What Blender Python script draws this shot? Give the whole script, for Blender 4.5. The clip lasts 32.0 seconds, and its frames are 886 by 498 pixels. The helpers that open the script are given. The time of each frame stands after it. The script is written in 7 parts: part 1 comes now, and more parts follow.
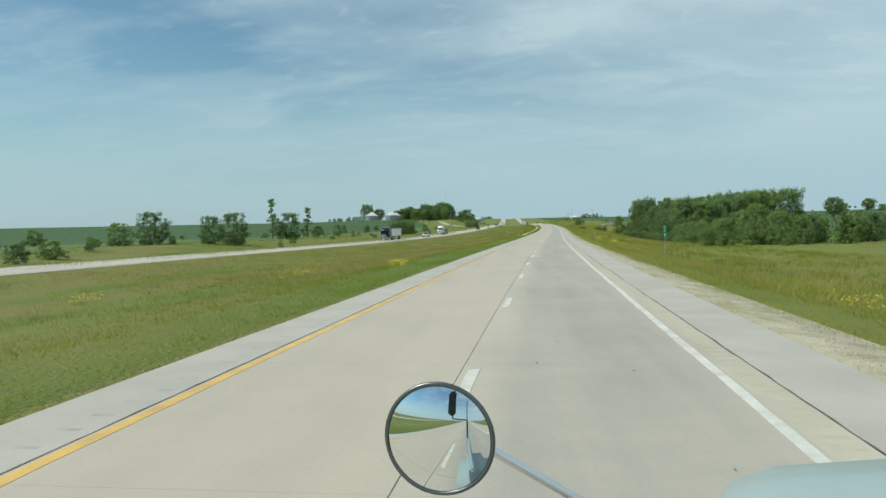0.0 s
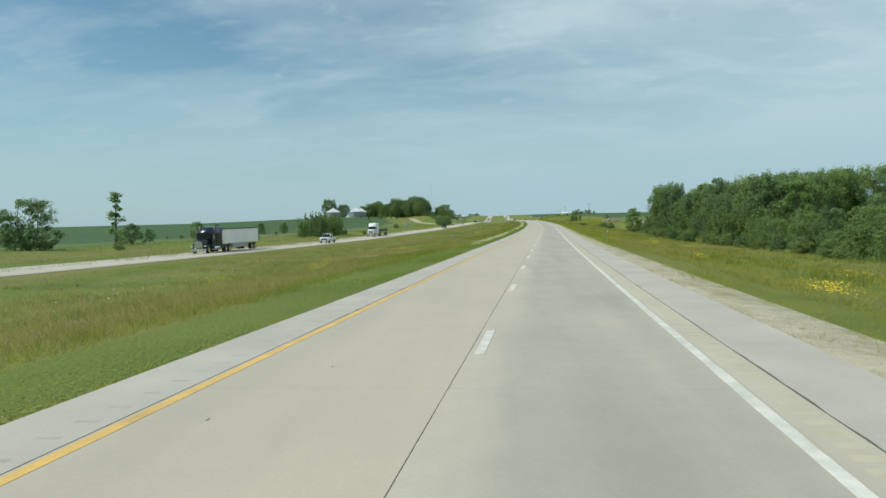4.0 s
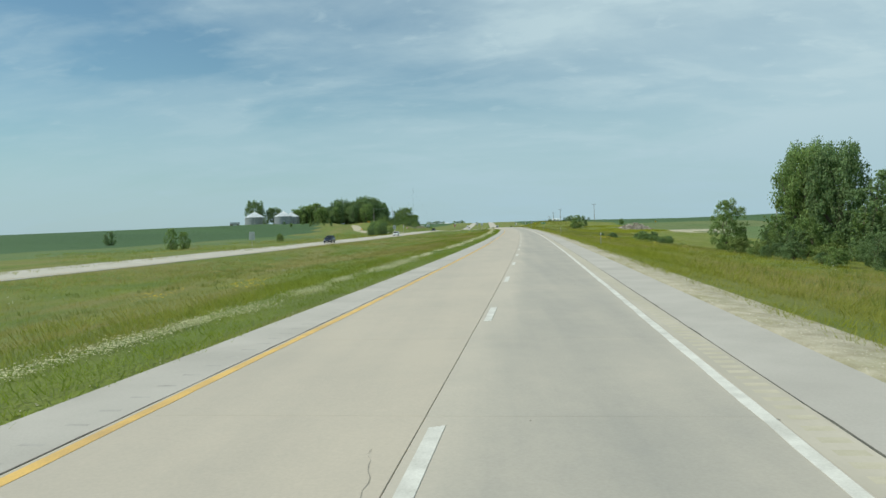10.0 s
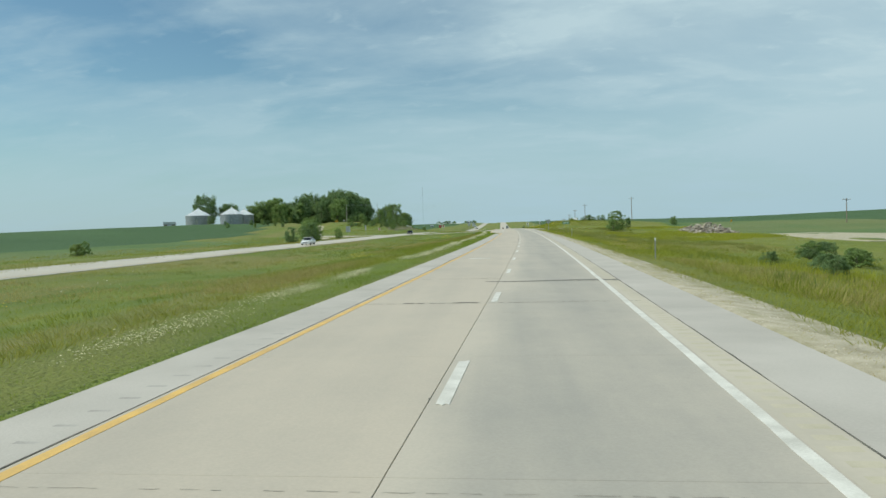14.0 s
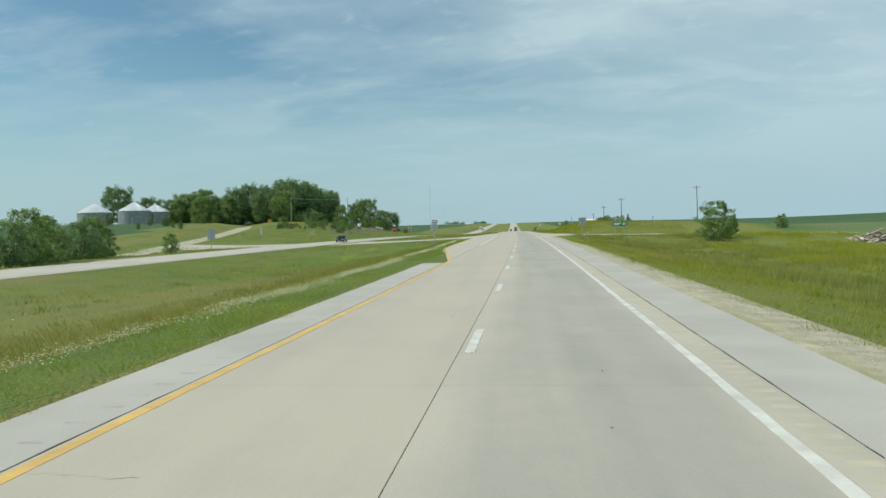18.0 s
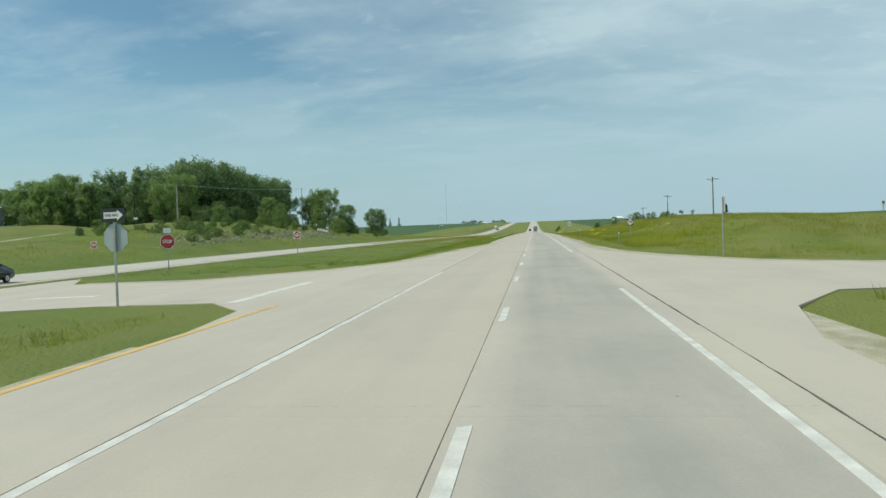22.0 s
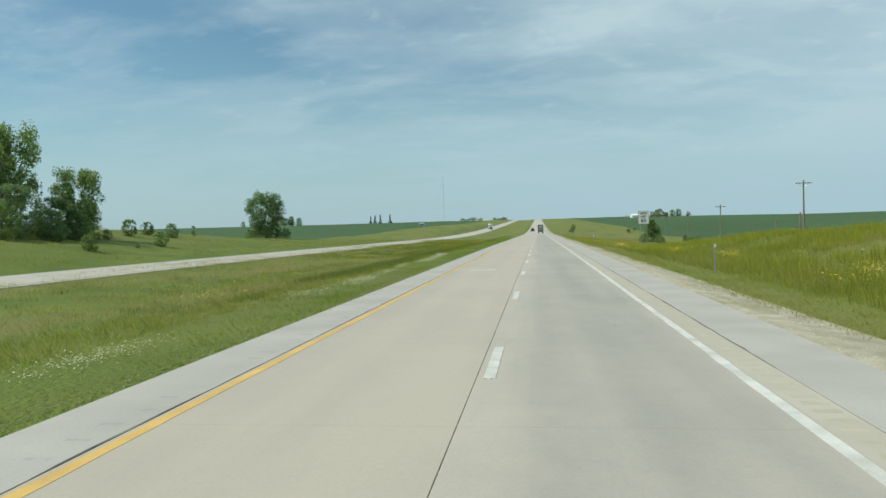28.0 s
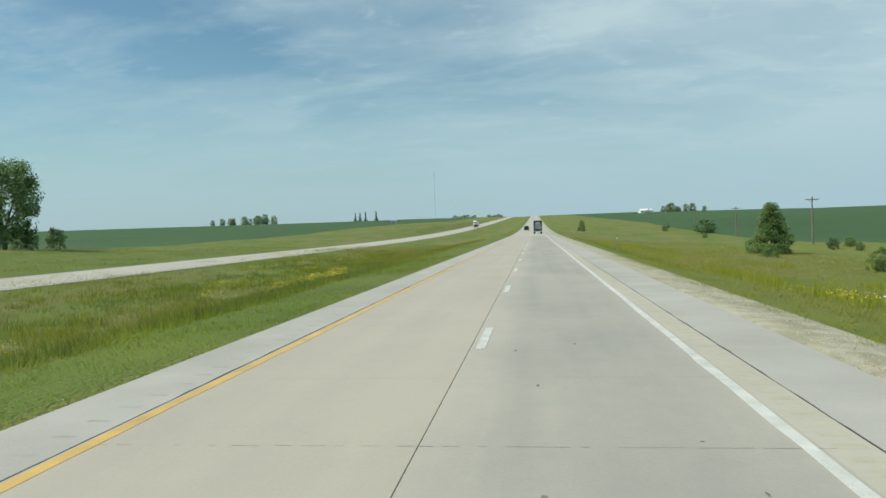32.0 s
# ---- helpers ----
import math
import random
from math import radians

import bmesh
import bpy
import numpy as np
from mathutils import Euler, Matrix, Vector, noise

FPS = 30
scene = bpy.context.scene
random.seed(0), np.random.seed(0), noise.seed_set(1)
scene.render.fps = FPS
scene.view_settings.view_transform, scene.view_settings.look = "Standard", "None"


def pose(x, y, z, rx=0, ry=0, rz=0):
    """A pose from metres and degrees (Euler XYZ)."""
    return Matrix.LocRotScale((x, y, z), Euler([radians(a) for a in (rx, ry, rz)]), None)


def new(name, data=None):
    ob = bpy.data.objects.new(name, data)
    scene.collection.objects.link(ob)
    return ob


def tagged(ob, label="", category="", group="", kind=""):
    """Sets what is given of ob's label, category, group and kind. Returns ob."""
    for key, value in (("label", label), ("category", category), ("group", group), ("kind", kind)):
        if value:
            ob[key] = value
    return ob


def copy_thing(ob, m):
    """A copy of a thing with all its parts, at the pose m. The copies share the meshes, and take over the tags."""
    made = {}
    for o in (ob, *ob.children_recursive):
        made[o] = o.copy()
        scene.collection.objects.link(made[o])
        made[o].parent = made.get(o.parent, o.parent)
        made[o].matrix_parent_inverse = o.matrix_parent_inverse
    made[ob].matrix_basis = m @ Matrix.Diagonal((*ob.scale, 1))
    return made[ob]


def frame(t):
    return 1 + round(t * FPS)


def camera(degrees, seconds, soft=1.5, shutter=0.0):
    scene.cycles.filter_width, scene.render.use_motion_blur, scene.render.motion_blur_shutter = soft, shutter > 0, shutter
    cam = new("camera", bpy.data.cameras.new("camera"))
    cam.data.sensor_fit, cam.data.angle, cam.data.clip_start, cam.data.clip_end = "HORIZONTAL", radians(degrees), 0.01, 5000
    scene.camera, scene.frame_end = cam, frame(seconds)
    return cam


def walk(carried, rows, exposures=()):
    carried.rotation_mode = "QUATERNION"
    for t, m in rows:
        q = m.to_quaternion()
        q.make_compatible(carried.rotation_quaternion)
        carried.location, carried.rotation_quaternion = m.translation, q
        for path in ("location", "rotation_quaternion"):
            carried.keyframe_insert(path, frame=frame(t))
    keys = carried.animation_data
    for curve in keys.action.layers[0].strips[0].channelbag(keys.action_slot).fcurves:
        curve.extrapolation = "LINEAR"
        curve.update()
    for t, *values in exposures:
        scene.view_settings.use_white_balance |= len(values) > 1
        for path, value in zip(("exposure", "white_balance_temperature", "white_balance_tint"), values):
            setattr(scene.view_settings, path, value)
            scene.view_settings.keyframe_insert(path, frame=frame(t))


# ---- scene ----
cam = camera(59.3, 32.0)

# ---- the highway's line: s metres along it, u metres to the right of the centre joint ----
EYE = 2.14                    # the driver's eye over the pavement
HEADING_S = (-600, 0, 88, 207, 280, 326, 414, 503, 532, 591, 620, 680, 739, 826, 6000)
HEADING_D = (-2.4, -2.95, -3.60, -4.15, -4.00, -3.70, -2.90, -2.00, -1.65, -1.05, -0.72, -0.40, -0.32, -0.30, -0.30)
GRADE_S = (-600, 0, 90, 207, 326, 414, 600, 700, 830, 946, 1100, 1250, 1400, 1700, 2150, 2350, 6000)
GRADE_D = (-0.3, -0.70, -0.75, -0.48, -0.14, 0.0, 0.02, -0.12, -0.42, -0.62, -0.60, 0.05, 0.45, 0.62, 0.55, -0.3, 0.0)
STEP = 4.0
LINE_S = np.arange(-600.0, 6001.0, STEP)


def eased(xs, ys, at):
    """Piecewise values, rounded off over some 60 m."""
    v = np.interp(at, xs, ys)
    k = np.hanning(25)
    k /= k.sum()
    return np.convolve(np.pad(v, 12, mode="edge"), k, mode="valid")


LINE_H = np.radians(eased(HEADING_S, HEADING_D, LINE_S))
LINE_G = np.radians(eased(GRADE_S, GRADE_D, LINE_S))
LINE_X = np.cumsum(-np.sin(LINE_H)) * STEP
LINE_Y = np.cumsum(np.cos(LINE_H)) * STEP
LINE_Z = np.cumsum(np.tan(LINE_G)) * STEP
I0 = int(np.argmin(abs(LINE_S)))
LINE_X, LINE_Y, LINE_Z = LINE_X - LINE_X[I0], LINE_Y - LINE_Y[I0], LINE_Z - LINE_Z[I0]


def road_z(s):
    return np.interp(s, LINE_S, LINE_Z)


def plan(s, u):
    """World x, y of the place s along and u to the right; arrays too."""
    h = np.interp(s, LINE_S, LINE_H)
    return np.interp(s, LINE_S, LINE_X) + u * np.cos(h), np.interp(s, LINE_S, LINE_Y) + u * np.sin(h)


def turn(s):
    return math.degrees(float(np.interp(s, LINE_S, LINE_H)))


# seconds, metres along, metres right of the joint, pitch, yaw, lean, and the rise of the cab on its springs
PATH = (
    (0, -0.04, 1.27, -2.16, 4.36, 1.07, 0.001),
    (0.5, 14.62, 1.29, -2.19, 4.34, 1.11, 0.001),
    (1, 29.29, 1.30, -2.21, 4.26, 1.17, 0.002),
    (1.5, 43.97, 1.31, -2.22, 4.19, 1.22, 0.002),
    (2, 58.68, 1.31, -2.22, 4.09, 1.27, 0.003),
    (2.5, 73.42, 1.31, -2.24, 3.91, 1.34, 0.003),
    (3, 88.18, 1.32, -2.29, 3.76, 1.38, 0.004),
    (3.5, 102.98, 1.31, -2.34, 3.73, 1.40, 0.007),
    (5.5, 162.40, 1.30, -2.29, 2.95, 1.50, 0.024),
    (6, 177.27, 1.29, -2.23, 2.88, 1.52, 0.027),
    (6.5, 192.15, 1.27, -2.25, 2.79, 1.52, 0.024),
    (7, 207.01, 1.24, -2.23, 2.74, 1.51, 0.019),
    (7.5, 221.87, 1.22, -2.20, 2.74, 1.50, 0.013),
    (8, 236.71, 1.21, -2.17, 2.71, 1.50, 0.010),
    (8.5, 251.55, 1.22, -2.14, 2.69, 1.50, 0.011),
    (9, 266.38, 1.24, -2.06, 2.71, 1.50, 0.012),
    (9.5, 281.19, 1.27, -1.91, 2.76, 1.50, 0.012),
    (10, 296.00, 1.28, -1.80, 2.83, 1.50, 0.013),
    (10.5, 310.79, 1.28, -1.76, 2.93, 1.59, 0.014),
    (11, 325.57, 1.26, -1.75, 3.07, 1.74, 0.015),
    (11.5, 340.34, 1.24, -1.73, 3.29, 1.89, 0.017),
    (12, 355.09, 1.24, -1.69, 3.54, 1.96, 0.018),
    (12.5, 369.84, 1.27, -1.74, 3.68, 1.65, 0.023),
    (13, 384.59, 1.32, -1.82, 3.78, 1.33, 0.027),
    (13.5, 399.34, 1.34, -1.83, 3.86, 1.41, 0.018),
    (14, 414.09, 1.34, -1.77, 3.92, 1.49, 0.008),
    (14.5, 428.85, 1.34, -1.70, 3.97, 1.48, 0.007),
    (16.5, 487.91, 1.36, -1.74, 4.36, 1.40, 0.000),
    (17, 502.65, 1.37, -1.75, 4.43, 1.38, -0.000),
    (17.5, 517.38, 1.32, -1.73, 4.61, 1.34, 0.011),
    (18, 532.10, 1.25, -1.71, 4.81, 1.30, 0.023),
    (18.5, 546.80, 1.20, -1.72, 5.01, 1.20, 0.025),
    (19, 561.48, 1.15, -1.74, 5.28, 1.11, 0.027),
    (19.5, 576.15, 1.11, -1.74, 5.55, 1.41, 0.031),
    (20, 590.80, 1.06, -1.76, 5.82, 1.70, 0.035),
    (20.5, 605.45, 1.04, -1.89, 6.12, 1.50, 0.034),
    (21, 620.09, 1.02, -1.90, 6.27, 1.30, 0.034),
    (21.5, 634.75, 1.02, -1.82, 6.31, 1.52, 0.048),
    (22, 649.43, 1.03, -1.73, 6.33, 1.73, 0.061),
    (22.5, 664.13, 1.10, -1.82, 6.32, 1.50, 0.047),
    (23, 678.87, 1.17, -1.84, 6.25, 1.26, 0.032),
    (23.5, 693.63, 1.13, -1.80, 6.19, 1.34, 0.026),
    (24, 708.42, 1.11, -1.79, 6.24, 1.40, 0.020),
    (24.5, 723.22, 1.04, -1.89, 6.43, 0.90, 0.006),
    (25, 738.03, 0.94, -2.00, 6.60, 0.40, -0.009),
    (25.5, 752.82, 0.94, -1.96, 6.68, 0.50, -0.007),
    (27.5, 811.97, 0.92, -1.94, 6.67, 1.20, 0.006),
    (28, 826.78, 0.92, -1.90, 6.65, 1.32, 0.009),
    (28.5, 841.62, 0.91, -1.96, 6.69, 1.32, 0.011),
    (29, 856.48, 0.91, -1.99, 6.73, 1.33, 0.014),
    (29.5, 871.37, 0.92, -1.98, 6.76, 1.34, 0.018),
    (30, 886.27, 0.94, -1.98, 6.70, 1.35, 0.020),
    (30.5, 901.18, 0.99, -2.01, 6.57, 1.41, 0.019),
    (31, 916.09, 1.06, -2.03, 6.49, 1.50, 0.017),
    (31.5, 931.01, 1.14, -2.05, 6.43, 1.60, 0.015),
    (32, 945.92, 1.21, -2.06, 6.42, 1.66, 0.014),
)
rows = []
for t, s, u, pitch, yaw, lean, rise in PATH:
    x, y = plan(s, u)
    rows.append((t, pose(float(x), float(y), float(road_z(s)) + EYE + rise, 90 + pitch, lean, yaw)))
walk(cam, rows, ((0.0, -0.08, 6300, 0), (32.0, -0.08, 6300, 0)))
# ---- end of walk ----

# ---- sky and sun ----
SUN_FROM = Vector((-0.9, -0.15, 0.0)).normalized()
SUN_UP = radians(47)
world = bpy.data.worlds.new("sky")
scene.world = world
world.use_nodes = True
wn, wl = world.node_tree.nodes, world.node_tree.links
wn.clear()
w_out = wn.new("ShaderNodeOutputWorld")
w_bg = wn.new("ShaderNodeBackground")
w_bg.inputs["Strength"].default_value = 0.091
sky = wn.new("ShaderNodeTexSky")
sky.sky_type = "NISHITA"
sky.sun_disc = False
sky.sun_elevation = SUN_UP
sky.sun_rotation = math.atan2(SUN_FROM.x, SUN_FROM.y)
sky.air_density, sky.dust_density, sky.ozone_density = 1.0, 0.35, 1.4
# thin streaked cirrus on a high flat layer
w_co = wn.new("ShaderNodeTexCoord")
w_sep = wn.new("ShaderNodeSeparateXYZ")
wl.new(w_co.outputs["Generated"], w_sep.inputs[0])
w_lift = wn.new("ShaderNodeMath"); w_lift.operation = "ADD"; w_lift.inputs[1].default_value = 0.24
wl.new(w_sep.outputs["Z"], w_lift.inputs[0])
w_pos = wn.new("ShaderNodeMath"); w_pos.operation = "MAXIMUM"; w_pos.inputs[1].default_value = 0.03
wl.new(w_lift.outputs[0], w_pos.inputs[0])
w_px = wn.new("ShaderNodeMath"); w_px.operation = "DIVIDE"
w_py = wn.new("ShaderNodeMath"); w_py.operation = "DIVIDE"
wl.new(w_sep.outputs["X"], w_px.inputs[0]); wl.new(w_pos.outputs[0], w_px.inputs[1])
wl.new(w_sep.outputs["Y"], w_py.inputs[0]); wl.new(w_pos.outputs[0], w_py.inputs[1])
w_comb = wn.new("ShaderNodeCombineXYZ")
wl.new(w_px.outputs[0], w_comb.inputs["X"]); wl.new(w_py.outputs[0], w_comb.inputs["Y"])


def cloud_layer(scale, stretch, turn_deg, detail, lo, hi, shift):
    mp = wn.new("ShaderNodeMapping")
    mp.inputs["Rotation"].default_value = (0, 0, radians(turn_deg))
    mp.inputs["Scale"].default_value = (scale, scale * stretch, 1)
    mp.inputs["Location"].default_value = (shift, shift * 0.37, 0)
    wl.new(w_comb.outputs[0], mp.inputs["Vector"])
    nz = wn.new("ShaderNodeTexNoise")
    nz.inputs["Scale"].default_value = 1.0
    nz.inputs["Detail"].default_value = detail
    nz.inputs["Roughness"].default_value = 0.58
    nz.inputs["Distortion"].default_value = 0.35
    wl.new(mp.outputs[0], nz.inputs["Vector"])
    rp = wn.new("ShaderNodeMapRange")
    rp.interpolation_type = "SMOOTHSTEP"
    rp.inputs["From Min"].default_value, rp.inputs["From Max"].default_value = lo, hi
    wl.new(nz.outputs["Fac"], rp.inputs["Value"])
    return rp.outputs["Result"]


broad = cloud_layer(0.75, 1.7, 30, 7, 0.33, 0.64, 7.9)
streak = cloud_layer(2.2, 2.0, 32, 9, 0.42, 0.70, 8.4)
fleck = cloud_layer(8.0, 1.5, 24, 6, 0.55, 0.76, 1.7)
w_m1 = wn.new("ShaderNodeMath"); w_m1.operation = "MULTIPLY_ADD"
wl.new(streak, w_m1.inputs[0]); w_m1.inputs[1].default_value = 0.55
wl.new(broad, w_m1.inputs[2])
w_m2 = wn.new("ShaderNodeMath"); w_m2.operation = "MULTIPLY_ADD"
wl.new(fleck, w_m2.inputs[0]); w_m2.inputs[1].default_value = 0.42
wl.new(w_m1.outputs[0], w_m2.inputs[2])
w_fac = wn.new("ShaderNodeMapRange")
w_fac.inputs["From Max"].default_value = 1.35
w_fac.inputs["To Min"].default_value = 0.18
w_fac.inputs["To Max"].default_value = 0.80
wl.new(w_m2.outputs[0], w_fac.inputs["Value"])
# the veil thickens to the east, and a blue haze lies along the horizon
w_low = wn.new("ShaderNodeMapRange"); w_low.interpolation_type = "SMOOTHSTEP"
w_low.inputs["From Min"].default_value, w_low.inputs["From Max"].default_value = 0.20, 0.0
w_low.inputs["To Min"].default_value, w_low.inputs["To Max"].default_value = 0.0, 0.80
wl.new(w_sep.outputs["Z"], w_low.inputs["Value"])
w_east = wn.new("ShaderNodeMapRange")
w_east.inputs["From Min"].default_value, w_east.inputs["From Max"].default_value = -0.45, 0.40
w_east.inputs["To Min"].default_value, w_east.inputs["To Max"].default_value = -0.46, 0.46
wl.new(w_sep.outputs["X"], w_east.inputs["Value"])
w_s2 = wn.new("ShaderNodeMath"); w_s2.operation = "ADD"; w_s2.use_clamp = True
wl.new(w_east.outputs["Result"], w_s2.inputs[0]); wl.new(w_fac.outputs["Result"], w_s2.inputs[1])
w_cap = wn.new("ShaderNodeMath"); w_cap.operation = "MINIMUM"; w_cap.inputs[1].default_value = 0.93
wl.new(w_s2.outputs[0], w_cap.inputs[0])
w_mix = wn.new("ShaderNodeMix"); w_mix.data_type = "RGBA"
w_mix.inputs["B"].default_value = (6.35, 7.60, 8.35, 1)
wl.new(w_cap.outputs[0], w_mix.inputs["Factor"])
w_clear = wn.new("ShaderNodeMix"); w_clear.data_type = "RGBA"; w_clear.blend_type = "MULTIPLY"
w_clear.inputs["Factor"].default_value = 1.0
w_clear.inputs["B"].default_value = (0.92, 1.07, 1.05, 1)
wl.new(sky.outputs["Color"], w_clear.inputs["A"])
wl.new(w_clear.outputs["Result"], w_mix.inputs["A"])
w_haze = wn.new("ShaderNodeMix"); w_haze.data_type = "RGBA"
w_haze.inputs["B"].default_value = (4.6, 6.15, 7.2, 1)
wl.new(w_low.outputs["Result"], w_haze.inputs["Factor"])
wl.new(w_mix.outputs["Result"], w_haze.inputs["A"])
wl.new(w_haze.outputs["Result"], w_bg.inputs["Color"])
wl.new(w_bg.outputs[0], w_out.inputs["Surface"])

sun = new("sun", bpy.data.lights.new("sun", "SUN"))
sun.data.energy = 4.0
sun.data.angle = radians(0.6)
sun.data.color = (1.0, 0.925, 0.82)
sun_way = Vector((SUN_FROM.x * math.cos(SUN_UP), SUN_FROM.y * math.cos(SUN_UP), math.sin(SUN_UP)))
sun.matrix_world = Matrix.Translation((0, 0, 200)) @ sun_way.to_track_quat("Z", "Y").to_matrix().to_4x4()


# ---- materials ----
def mat(name, a, b, scale=1.0, fine=12.0, rough=0.85, bump=0.25, metal=0.0, vary=0.0, island=0.0, glow=0.0, reach=0.02, soft=False, third=None, third_scale=0.02, third_amount=0.8, third_long=0.35, third_low=0.46):
    """Two scales of noise between the colours a and b, fine relief; vary: by object, island: by loose piece."""
    m = bpy.data.materials.new(name)
    m.use_nodes = True
    n, l = m.node_tree.nodes, m.node_tree.links
    p = n["Principled BSDF"]
    co = n.new("ShaderNodeTexCoord")
    big = n.new("ShaderNodeTexNoise")
    big.inputs["Scale"].default_value, big.inputs["Detail"].default_value = scale, 4
    small = n.new("ShaderNodeTexNoise")
    small.inputs["Scale"].default_value, small.inputs["Detail"].default_value = scale * fine, 5
    l.new(co.outputs["Object"], big.inputs["Vector"])
    l.new(co.outputs["Object"], small.inputs["Vector"])
    blend = n.new("ShaderNodeMath")
    blend.operation = "MULTIPLY_ADD"
    l.new(small.outputs["Fac"], blend.inputs[0])
    blend.inputs[1].default_value = 0.45
    l.new(big.outputs["Fac"], blend.inputs[2])
    rng = n.new("ShaderNodeMapRange")
    rng.inputs["From Min"].default_value, rng.inputs["From Max"].default_value = 0.48, 0.98
    l.new(blend.outputs[0], rng.inputs["Value"])
    mix = n.new("ShaderNodeMix")
    mix.data_type = "RGBA"
    mix.inputs["A"].default_value, mix.inputs["B"].default_value = (*a, 1), (*b, 1)
    l.new(rng.outputs["Result"], mix.inputs["Factor"])
    last = mix.outputs["Result"]
    if third:
        # broad patches of a third colour, drawn out along the road
        mp = n.new("ShaderNodeMapping")
        mp.inputs["Scale"].default_value = (1.0, third_long, 1.0)
        l.new(co.outputs["Object"], mp.inputs["Vector"])
        wide = n.new("ShaderNodeTexNoise")
        wide.inputs["Scale"].default_value, wide.inputs["Detail"].default_value, wide.inputs["Roughness"].default_value = third_scale, 6, 0.6
        l.new(mp.outputs[0], wide.inputs["Vector"])
        wr = n.new("ShaderNodeMapRange")
        wr.inputs["From Min"].default_value, wr.inputs["From Max"].default_value, wr.inputs["To Max"].default_value = third_low, third_low + 0.18, third_amount
        l.new(wide.outputs["Fac"], wr.inputs["Value"])
        mix3 = n.new("ShaderNodeMix")
        mix3.data_type = "RGBA"
        l.new(wr.outputs["Result"], mix3.inputs["Factor"])
        l.new(last, mix3.inputs["A"])
        mix3.inputs["B"].default_value = (*third, 1)
        last = mix3.outputs["Result"]
    if vary or island:
        src = n.new("ShaderNodeObjectInfo").outputs["Random"] if vary else n.new("ShaderNodeNewGeometry").outputs["Random Per Island"]
        k = vary or island
        vr = n.new("ShaderNodeMapRange")
        vr.inputs["To Min"].default_value, vr.inputs["To Max"].default_value = 1 - k, 1 + k
        l.new(src, vr.inputs["Value"])
        hsv = n.new("ShaderNodeHueSaturation")
        l.new(vr.outputs["Result"], hsv.inputs["Value"])
        l.new(last, hsv.inputs["Color"])
        last = hsv.outputs["Color"]
    l.new(last, p.inputs["Base Color"])
    p.inputs["Roughness"].default_value = rough
    p.inputs["Metallic"].default_value = metal
    if bump:
        bp = n.new("ShaderNodeBump")
        bp.inputs["Strength"].default_value = bump
        bp.inputs["Distance"].default_value = reach
        l.new(small.outputs["Fac"], bp.inputs["Height"])
        l.new(bp.outputs[0], p.inputs["Normal"])
    if soft:
        # thin leaves let some light through
        tr = n.new("ShaderNodeBsdfTranslucent")
        l.new(last, tr.inputs["Color"])
        mx = n.new("ShaderNodeMixShader")
        mx.inputs[0].default_value = 0.5
        l.new(p.outputs[0], mx.inputs[1])
        l.new(tr.outputs[0], mx.inputs[2])
        l.new(mx.outputs[0], n["Material Output"].inputs["Surface"])
    if glow:
        p.inputs["Emission Color"].default_value = (*b, 1)
        p.inputs["Emission Strength"].default_value = glow
    return m


def paint(name, c, rough=0.45, metal=0.0):
    return mat(name, [v * 0.9 for v in c], c, scale=3.0, rough=rough, bump=0.04, metal=metal, reach=0.005)


